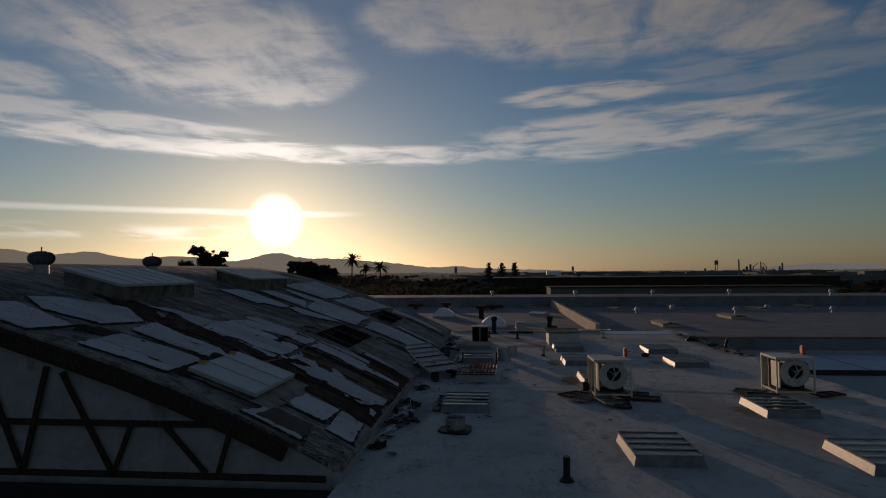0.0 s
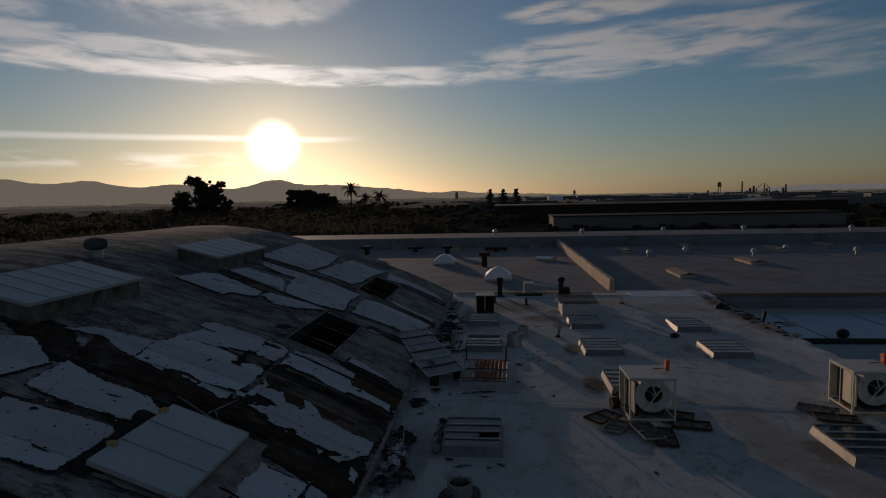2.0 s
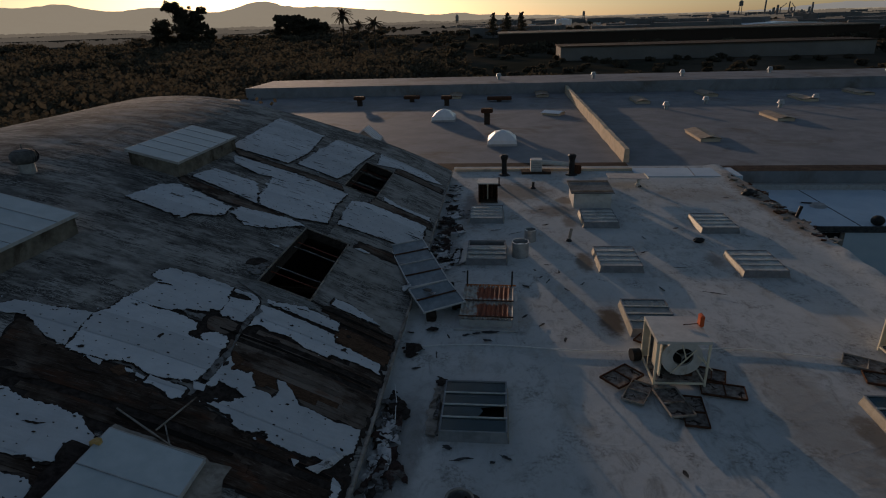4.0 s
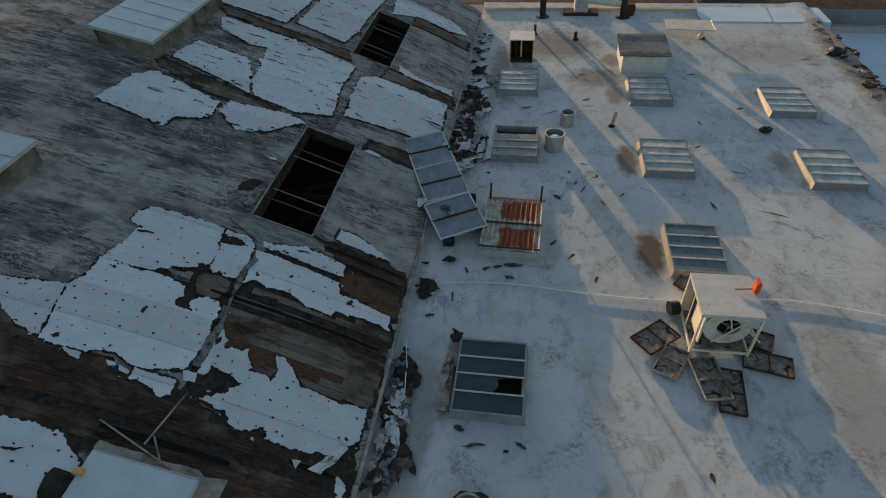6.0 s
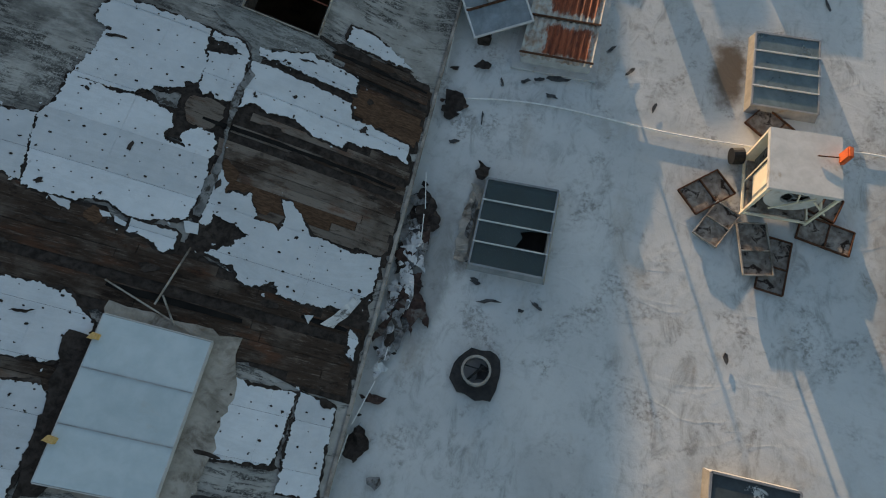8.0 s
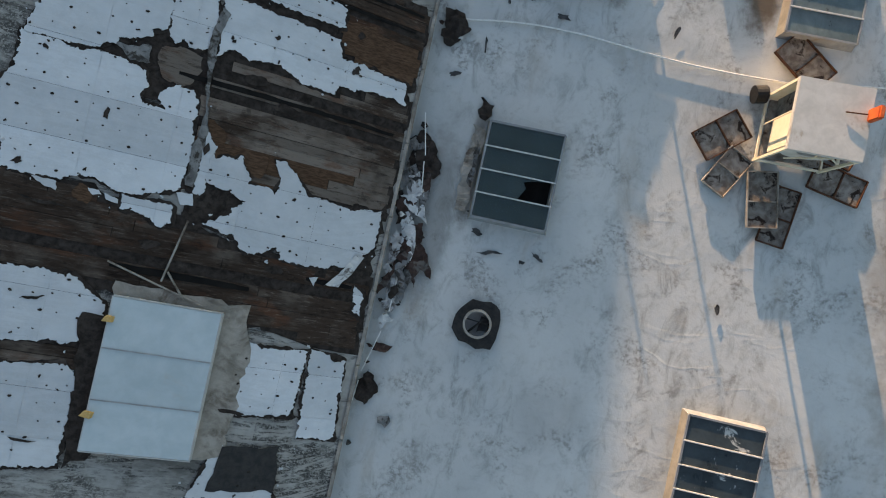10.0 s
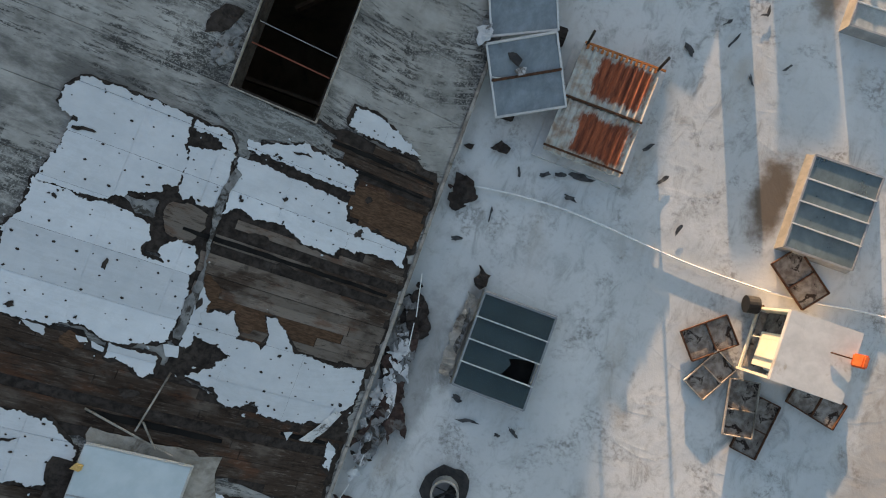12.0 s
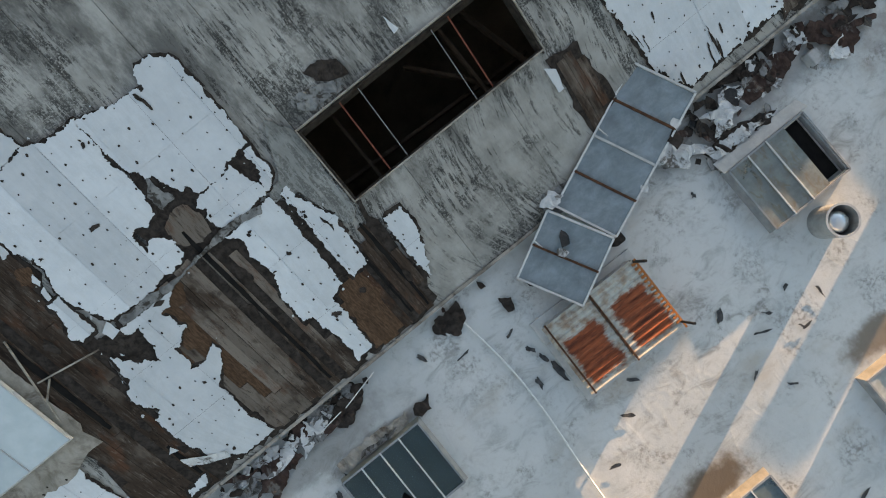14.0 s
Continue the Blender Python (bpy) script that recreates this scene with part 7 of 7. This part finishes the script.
def pyramid(x, y, z, s, h):
    t = thing("pyramid_skylight", "white acrylic pyramid skylight", "skylight", (x, y, z), group="white pyramid skylights")
    bm = bmesh.new()
    lv = [(s, 0.12), (s * 0.97, 0.36), (s * 0.5, 0.12 + h * 0.80), (s * 0.06, 0.12 + h)]
    loops = [[bm.verts.new((sx * r, sy * r, zz)) for sx, sy in ((-1, -1), (1, -1), (1, 1), (-1, 1))] for r, zz in lv]
    for a, b in zip(loops, loops[1:]):
        for i in range(4):
            bm.faces.new((a[i], a[(i + 1) % 4], b[(i + 1) % 4], b[i]))
    bm.faces.new(loops[-1])
    part("dome", bm, M_DOME, t)
    part("kerb", boxed(-s - 0.04, s + 0.04, -s - 0.04, s + 0.04, -0.02, 0.13), M_FLASH, t)


pyramid(1.66, 41.1, LOW, 0.93, 0.78)
pyramid(-3.07, 50.9, LOW, 0.93, 0.78)


def ridge_light(x, y, z):
    """A steep gabled roof light with ribbed slopes."""
    t = thing("ridge_skylight", "small steep gabled skylight with ribbed slopes", "skylight", (x, y, z))
    part("curb", boxed(-0.95, 0.95, -0.85, 0.85, -0.02, 0.14), M_FLASH, t)
    for s in (-1, 1):
        bm = bmesh.new()
        vs = [bm.verts.new(c) for c in ((0.0, -0.85, 0.98), (0.0, 0.85, 0.98), (s * 0.95, 0.85, 0.13), (s * 0.95, -0.85, 0.13))]
        geo = bmesh.ops.extrude_face_region(bm, geom=[bm.faces.new(vs)])
        bmesh.ops.translate(bm, vec=(0, 0, -0.05), verts=[g for g in geo["geom"] if isinstance(g, bmesh.types.BMVert)])
        slope = part("slope", bm, M_DOME, t)
        for k in range(5):
            yy = -0.80 + 0.4 * k
            part("rib", bar(bmesh.new(), (0.0, yy, 0.99), (s * 0.95, yy, 0.14), 0.05, 0.04), M_BARS, slope)
    for yy in (-0.82, 0.80):
        bm = bmesh.new()
        vs = [bm.verts.new(c) for c in ((-0.9, yy, 0.12), (0.9, yy, 0.12), (0.0, yy, 0.93))]
        geo = bmesh.ops.extrude_face_region(bm, geom=[bm.faces.new(vs)])
        bmesh.ops.translate(bm, vec=(0, 0.02, 0), verts=[g for g in geo["geom"] if isinstance(g, bmesh.types.BMVert)])
        part("gable_end", bm, M_CURB, t)


ridge_light(-7.6, 42.2, LOW)


def low_light(x, y, z, turn, pale=False, long=1.65):
    t = thing("low_skylight", "low long skylight with a white painted top" if pale else "low long skylight with a rusty tan top", "skylight", (x, y, z), turn, group="low skylights")
    part("curb", boxed(-0.60, 0.60, -long, long, -0.02, 0.22), M_PARAPET, t)
    for s in (-1, 1):
        bm = bmesh.new()
        vs = [bm.verts.new(c) for c in ((0.0, -long - 0.07, 0.36), (0.0, long + 0.07, 0.36), (s * 0.68, long + 0.07, 0.22), (s * 0.68, -long - 0.07, 0.22))]
        geo = bmesh.ops.extrude_face_region(bm, geom=[bm.faces.new(vs)])
        bmesh.ops.translate(bm, vec=(0, 0, -0.03), verts=[g for g in geo["geom"] if isinstance(g, bmesh.types.BMVert)])
        part("lid_half", bm, M_DOME if pale else M_TANSHEET, t)


for x, y in ((14.75, 42.6), (22.4, 49.8), (14.5, 60.1), (21.8, 64.3), (28.9, 59.9), (35.5, 63.4), (5.8, 66.0), (-3.2, 66.0)):
    low_light(x, y, LOW, 0)
low_light(5.95, 52.9, LOW, 60, True, 0.75)


def gooseneck(x, y, z, s=1.0):
    t = thing("roof_ventilator", "small pale roof ventilator with a cowl", "vent", (x, y, z), group="roof ventilators")
    part("base", rod(bmesh.new(), (0, 0, -0.02), (0, 0, 0.45 * s), 0.20 * s, 12, 0.16 * s), M_GALV, t)
    part("cowl", rod(bmesh.new(), (0, 0, 0.40 * s), (0, 0, 0.75 * s), 0.36 * s, 12, 0.22 * s), M_GALV, t)


def dark_stack(x, y, z, h, wide):
    t = thing("vent_stack", "dark square vent stack with a wide hood", "vent", (x, y, z), group="dark vent stacks")
    part("shaft", boxed(-0.22, 0.22, -0.22, 0.22, -0.02, h, bevel=0.02), M_TRUSS, t)
    part("hood", boxed(-wide, wide, -0.4, 0.4, h, h + 0.32, bevel=0.05), M_RUSTBAR, t)


for x, y, h, w in ((-3.6, 59.5, 0.6, 0.5), (-12.2, 60.0, 0.6, 0.5), (0.5, 48.6, 0.9, 0.45), (-7.4, 62.5, 0.3, 0.8), (1.4, 61.8, 0.15, 1.2)):
    dark_stack(x, y, LOW, h, w)
for x, y in ((1.3, 72.6), (11.84, 71.6), (21.6, 72.2), (31.5, 73.7), (41.9, 70.2)):
    gooseneck(x, y, 0.46, 0.9)
for x, y in ((15.6, 55.0), (19.8, 58.0), (24.9, 55.0), (29.3, 58.45), (34.0, 55.45)):
    gooseneck(x, y, LOW, 0.85)


# ---- land, hills, trees and the far town ----
bm = bmesh.new()
bmesh.ops.create_circle(bm, cap_ends=True, radius=4700, segments=96, matrix=Matrix.Translation((0, 0, -6.0)))
tagged(part("ground", bm, M_EARTH), "flat dusky land out to the horizon", "ground", kind="structure")


def hills(dist, peaks, base, seed, name, label):
    """A range of hills as gentle swells on an arc."""
    bm = bmesh.new()
    prev = None
    for i in range(701):
        az = radians(70 - i * 0.2)
        deg = math.degrees(az)
        el = base + 1.12 * sum(h * math.exp(-((deg - c) / w) ** 2) for c, w, h in peaks)
        el += 0.08 * noise.noise(Vector((deg * 0.6, seed, 0))) + 0.07 * noise.noise(Vector((deg * 1.7, seed, 5))) + 0.03 * noise.noise(Vector((deg * 5.0, seed, 7)))
        z = dist * math.tan(radians(max(0.02, el)))
        ring_ = []
        for k, (dd, zz) in enumerate(((0, -8), (0.05, z * 0.45), (0.10, z), (0.2, -8))):
            r = dist * (1 + dd) * (1 + 0.012 * noise.noise(Vector((deg * 0.5, k, seed))))
            ring_.append(bm.verts.new((-r * math.sin(az), r * math.cos(az), zz + 3)))
        if prev:
            for k in range(3):
                bm.faces.new((prev[k], ring_[k], ring_[k + 1], prev[k + 1]))
        prev = ring_
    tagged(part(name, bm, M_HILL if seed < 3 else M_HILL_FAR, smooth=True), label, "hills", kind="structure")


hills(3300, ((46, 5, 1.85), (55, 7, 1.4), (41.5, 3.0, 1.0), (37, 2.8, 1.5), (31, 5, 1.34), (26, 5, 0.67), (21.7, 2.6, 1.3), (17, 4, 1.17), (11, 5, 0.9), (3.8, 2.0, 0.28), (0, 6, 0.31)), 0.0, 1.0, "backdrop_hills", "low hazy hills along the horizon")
hills(4000, ((-27.5, 4.5, 0.42), (-45, 10, 0.4), (-33, 5, 0.12)), 0.0, 6.0, "backdrop_far_hills", "far hills, pale with painted haze")


def far_belt(dist, tall, low, material, seed, name):
    """A belt of woods on the far plain, with an uneven canopy line."""
    bm = bmesh.new()
    prev = None
    for i in range(1401):
        deg = 60 - i * 0.07
        az = radians(deg)
        r = dist * (1 + 0.03 * noise.noise(Vector((deg * 0.3, seed, 2))))
        top = low + tall * max(0.0, 0.45 + 0.6 * noise.noise(Vector((deg * 0.5, seed, 0))) + 0.35 * noise.noise(Vector((deg * 2.3, seed, 1))) + 0.25 * noise.noise(Vector((deg * 9.0, seed, 3))))
        ring_ = [bm.verts.new((-q * math.sin(az), q * math.cos(az), -6.0 + h)) for q, h in ((r, -1.0), (r * 1.01, top), (r * 1.12, -1.0))]
        if prev:
            for k in range(2):
                bm.faces.new((prev[k], ring_[k], ring_[k + 1], prev[k + 1]))
        prev = ring_
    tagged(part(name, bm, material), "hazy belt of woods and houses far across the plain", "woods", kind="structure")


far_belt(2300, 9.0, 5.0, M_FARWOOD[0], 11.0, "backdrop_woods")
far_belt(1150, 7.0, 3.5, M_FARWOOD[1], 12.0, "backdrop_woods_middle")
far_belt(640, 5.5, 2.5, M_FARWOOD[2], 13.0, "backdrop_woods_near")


def leaf_cloud(verts, faces, rnd, c, size, count, leaf):
    """Small leaf clumps scattered through a lumpy crown."""
    lobes = [(Vector((rnd.gauss(0, 0.42), rnd.gauss(0, 0.42), rnd.uniform(-0.45, 0.5))), rnd.uniform(0.24, 0.46)) for _ in range(15)]
    for _ in range(count):
        o, r = rnd.choice(lobes)
        d = Vector((rnd.gauss(0, 1), rnd.gauss(0, 1), rnd.gauss(0, 1))).normalized() * r * rnd.uniform(0.55, 1.05)
        p = Vector(c) + Vector(((o.x + d.x) * size[0], (o.y + d.y) * size[1], (o.z + d.z) * size[2]))
        u = Vector((rnd.gauss(0, 1), rnd.gauss(0, 1), rnd.gauss(0, 1))).normalized()
        v = u.orthogonal().normalized()
        s = leaf * rnd.uniform(0.6, 1.4)
        i = len(verts)
        verts.extend((p + u * s, p + v * s * 0.7, p - u * s, p - v * s * 0.7))
        faces.append((i, i + 1, i + 2, i + 3))


def leaf_part(name, verts, faces, parent=None, label=""):
    me = bpy.data.meshes.new(name)
    me.from_pydata([tuple(v) for v in verts], [], faces)
    me.materials.append(M_LEAF)
    ob = new(name, me)
    if parent:
        ob.parent = parent
    if label:
        ob["label"] = label
    return ob


def tree(az, dist, masts, seed, label):
    """Several stems, each with a crown of rounded leafy lobes: (offset, height, half width)."""
    rnd = random.Random(seed)
    x, y = -dist * math.sin(radians(az)), dist * math.cos(radians(az))
    t = thing("tree", label, "tree", (x, y, -6), turn=az)
    verts, faces = [], []
    bm = bmesh.new()
    for dx, h, w in masts:
        top = Vector((dx, rnd.uniform(-1, 1), h * 0.72))
        rod(bm, (dx * 0.8, 0, -0.2), tuple(top), 0.42, 8, 0.15)
        for j in range(18):
            a, f = rnd.uniform(0, 6.3), 0.16 + 0.74 * (j + rnd.random()) / 18
            st = Vector((dx * 0.8, 0, 0)).lerp(top, min(0.98, f * 1.05))
            reach = w * (0.32 + 0.5 * math.sin(math.pi * min(1.0, f / 0.98)))
            c = Vector((dx + math.cos(a) * reach, math.sin(a) * reach, h * f))
            rod(bm, tuple(st), tuple(c), 0.13, 6, 0.03)
            r = w * rnd.uniform(0.34, 0.54)
            leaf_cloud(verts, faces, rnd, tuple(c), (r * 1.2, r * 1.2, r * 0.9), 1200, 0.125 * dist / 120)
        leaf_cloud(verts, faces, rnd, (dx, 0, h * 0.94 - w * 0.3), (w * 0.5, w * 0.5, w * 0.48), 1100, 0.10 * dist / 120)
    part("trunk", bm, M_BARK, t)
    leaf_part("crown", verts, faces, t)


tree(27.4, 350, ((-6.0, 26.6, 7.6), (7.2, 23.8, 5.0), (-13.0, 17.0, 3.8), (1.0, 17.5, 5.0)), 1, "tall dark eucalyptus trees against the sunset")
tree(18.1, 500, ((-11.5, 20.8, 7.2), (0.5, 20.0, 8.0), (13.0, 17.0, 7.4)), 2, "dark rounded trees against the sunset")


def palm(az, dist, height, spread, seed):
    rnd = random.Random(seed)
    x, y = -dist * math.sin(radians(az)), dist * math.cos(radians(az))
    t = thing("palm_tree", "dark palm tree with drooping fronds", "palm", (x, y, -6), group="palms")
    part("trunk", rod(bmesh.new(), (0, 0, -0.2), (0.2, 0, height - 0.8), 0.34, 10, 0.25), M_BARK, t)
    for k in range(34):
        a, up = rnd.uniform(0, 6.28), rnd.uniform(-0.5, 1.2)
        verts, faces = [], []
        p = Vector((0.2, 0, height - 0.8))
        d = Vector((math.cos(a) * math.cos(up), math.sin(a) * math.cos(up), math.sin(up)))
        side = Vector((-math.sin(a), math.cos(a), 0))
        n = 7
        for i in range(n):
            q = p + d * (spread / n)
            d = (d + Vector((0, 0, -0.20))).normalized()
            w = 0.19 * spread * (1 - i / n) + 0.12
            i0 = len(verts)
            dr = Vector((0, 0, -0.22))
            verts.extend((p + side * w * 0.9 + dr, p, q, q + side * w * 0.8 + dr, p - side * w * 0.9 + dr, q - side * w * 0.8 + dr))
            faces.extend(((i0, i0 + 1, i0 + 2, i0 + 3), (i0 + 1, i0 + 4, i0 + 5, i0 + 2)))
            p = q
        leaf_part("frond", verts, faces, t)


palm(14.1, 265, 16.6, 4.9, 5)
palm(12.75, 265, 12.6, 3.8, 6)
palm(11.3, 265, 13.2, 4.6, 7)


def cypress(az, dist, h, seed):
    rnd = random.Random(seed)
    x, y = -dist * math.sin(radians(az)), dist * math.cos(radians(az))
    t = thing("conifer_tree", "slim dark conifer on the plain", "tree", (x, y, -6), group="three conifers")
    verts, faces = [], []
    for j in range(9):
        f = j / 9
        leaf_cloud(verts, faces, rnd, (0, 0, h * (0.2 + 0.78 * f)), (h * 0.34 * (1.08 - f), h * 0.34 * (1.08 - f), h * 0.09), 150, 0.5)
    part("trunk", rod(bmesh.new(), (0, 0, 0), (0, 0, h * 0.9), 0.4, 6, 0.1), M_BARK, t)
    leaf_part("crown", verts, faces, t)


for k, az in enumerate((0.55, -0.75, -2.0)):
    cypress(az, 420, 17.0, 30 + k)


def far_woods():
    rnd = random.Random(5)
    verts, faces = [], []
    for k in range(1100):
        az = rnd.uniform(-38, 52)
        near = 55 if az > 22 else 108
        dist = near * (1 + 9 * rnd.random() ** 2.2)
        if az < 8 and dist < 100:
            continue
        h = rnd.uniform(4.0, 7.6) if az > 8 else rnd.uniform(2.5, 4.5)
        if -31 < az < 3 and 110 < dist < 225:
            h *= 0.35
        w = h * rnd.uniform(0.7, 1.3)
        c = (-dist * math.sin(radians(az)), dist * math.cos(radians(az)), -6 + h * 0.5)
        leaf_cloud(verts, faces, rnd, c, (w, w, h * 0.55), 260, 0.20 + dist / 620)
    ob = leaf_part("woods", verts, faces)
    tagged(ob, "dark belt of low trees and scrub beyond the roofs", "woods", kind="stuff")


far_woods()


def far_town():
    rnd = random.Random(9)
    bm = bmesh.new()
    for k in range(150):
        az = rnd.uniform(-38, 4)
        d = rnd.uniform(420, 1700)
        x, y = -d * math.sin(radians(az)), d * math.cos(radians(az))
        w, dd, h = rnd.uniform(10, 60), rnd.uniform(10, 30), rnd.uniform(3, 9)
        box(bm, -w / 2, w / 2, -dd / 2, dd / 2, -6, -6 + h, pose(x, y, 0, 0, 0, az + rnd.uniform(-20, 20)))
    tagged(part("far_town", bm, M_FARWALL), "low sheds and houses far across the plain", "town", kind="stuff")
    # works with stacks
    for az, d, h, r in ((-21.9, 1500, 28, 2.0), (-23.6, 1500, 22, 1.6), (-25.2, 1600, 20, 2.5), (-22.8, 1450, 16, 3)):
        x, y = -d * math.sin(radians(az)), d * math.cos(radians(az))
        t = thing("chimney", "slim factory stack on the horizon", "chimney", (x, y, -6), group="factory stacks")
        part("stack", rod(bmesh.new(), (0, 0, 0), (0, 0, h + 6), r, 10, r * 0.7), M_FARWALL, t)
    for az, d, h, s in ((-20.1, 1500, 27, 0.65), (4.0, 1300, 16, 0.5), (-7.4, 1700, 18, 0.5)):
        x, y = -d * math.sin(radians(az)), d * math.cos(radians(az))
        t = thing("water_tower", "water tower far on the horizon", "water tower", (x, y, -6), group="water towers")
        for k in range(4):
            a = k * math.pi / 2 + 0.4
            part("leg", rod(bmesh.new(), (7 * s * math.cos(a), 7 * s * math.sin(a), 0), (4 * s * math.cos(a), 4 * s * math.sin(a), h - 4), 0.6, 6), M_FARWALL, t)
        bm = bmesh.new()
        rod(bm, (0, 0, h - 5), (0, 0, h + 4), 6.5 * s, 16)
        rod(bm, (0, 0, h + 4), (0, 0, h + 7), 6.5 * s, 16, 0.5)
        part("tank", bm, M_FARWALL, t)
    x, y = -700 * math.sin(radians(-5.7)), 700 * math.cos(radians(-5.7))
    t = thing("storage_tank", "pale round storage tank far off", "tank", (x, y, -6))
    bm = bmesh.new()
    rod(bm, (0, 0, 0), (0, 0, 9.5), 9, 24)
    rod(bm, (0, 0, 9.5), (0, 0, 11), 9, 24, 1)
    part("tank", bm, M_DOME, t)
    # the works: towers, frames and vessels round the stacks
    for k in range(26):
        az, d = rnd.uniform(-25.5, -19.0), rnd.uniform(1350, 1600)
        x, y = -d * math.sin(radians(az)), d * math.cos(radians(az))
        h, w = rnd.choice((5, 6, 8, 10, 13)), rnd.uniform(2.0, 6.0)
        t = thing("process_tower", "grey tower among the works on the horizon", "tower", (x, y, -6), group="towers of the works")
        part("shell", rod(bmesh.new(), (0, 0, 0), (0, 0, h + 4), w * 0.5, 8, w * 0.4) if k % 2 else boxed(-w, w, -w, w, 0, h), M_FARWALL, t)
    for az, lean in ((-23.0, 14), (-24.0, -9)):
        x, y = -1500 * math.sin(radians(az)), 1500 * math.cos(radians(az))
        t = thing("crane", "far lattice crane over the works", "crane", (x, y, -6), group="cranes over the works")
        part("mast", rod(bmesh.new(), (0, 0, 0), (0, 0, 18), 1.4, 6, 1.0), M_FARWALL, t)
        part("jib", rod(bmesh.new(), (0, 0, 16), (lean * 0.8, 0, 25), 0.9, 6, 0.6), M_FARWALL, t)
    # long low sheds across the middle distance, one behind the other
    t = thing("long_shed", "very long low pale shed across the plain", "shed", (0, 0, -6), kind="structure")
    part("wall", boxed(20.0, 112, 195.5, 212, 0, 4.0), M_SHEDWALL, t)
    part("roof", boxed(19.6, 112.5, 195, 212.5, 4.0, 4.3), M_TRUSS, t, "dark flat roof")
    t = thing("long_shed", "long dark warehouse behind the pale shed", "shed", (0, 0, -6), kind="structure")
    # Dark timber tone carries the shade on this wall.
    part("wall", boxed(0.5, 150, 262, 300, 0, 6.6), M_TRUSS, t, "wall with its shade in a dark colour")
    part("roof", boxed(0, 150.5, 261.5, 300.5, 6.6, 7.0), M_BOARD, t, "brown roof")
    t = thing("long_shed", "far warehouse with a low white gable roof", "shed", (0, 0, -6), kind="structure")
    part("wall", boxed(158, 222, 430, 470, 0, 4.2), M_FARWALL, t)
    bm = bmesh.new()
    vs = [[bm.verts.new((px, py, pz)) for px, pz in ((157, 4.2), (190, 5.6), (223, 4.2))] for py in (429, 471)]
    for k in range(2):
        bm.faces.new((vs[0][k], vs[0][k + 1], vs[1][k + 1], vs[1][k]))
    for row in vs:
        bm.faces.new(row)
    part("roof", bm, M_DOME, t, "white roof")
    for k in range(16):
        az, d = rnd.uniform(-37, 2), rnd.uniform(520, 900)
        x, y = -d * math.sin(radians(az)), d * math.cos(radians(az))
        t = thing("white_truck", "small white trailer far off on the plain", "trailer", (x, y, -6), az + rnd.uniform(-30, 30), group="far trailers")
        part("box", boxed(-rnd.uniform(3, 7), 5, -1.3, 1.3, 0.9, 4.2), M_DOME, t)
        part("chassis", boxed(-3, 5, -1.1, 1.1, 0.3, 0.9), M_BLACK, t)


far_town()
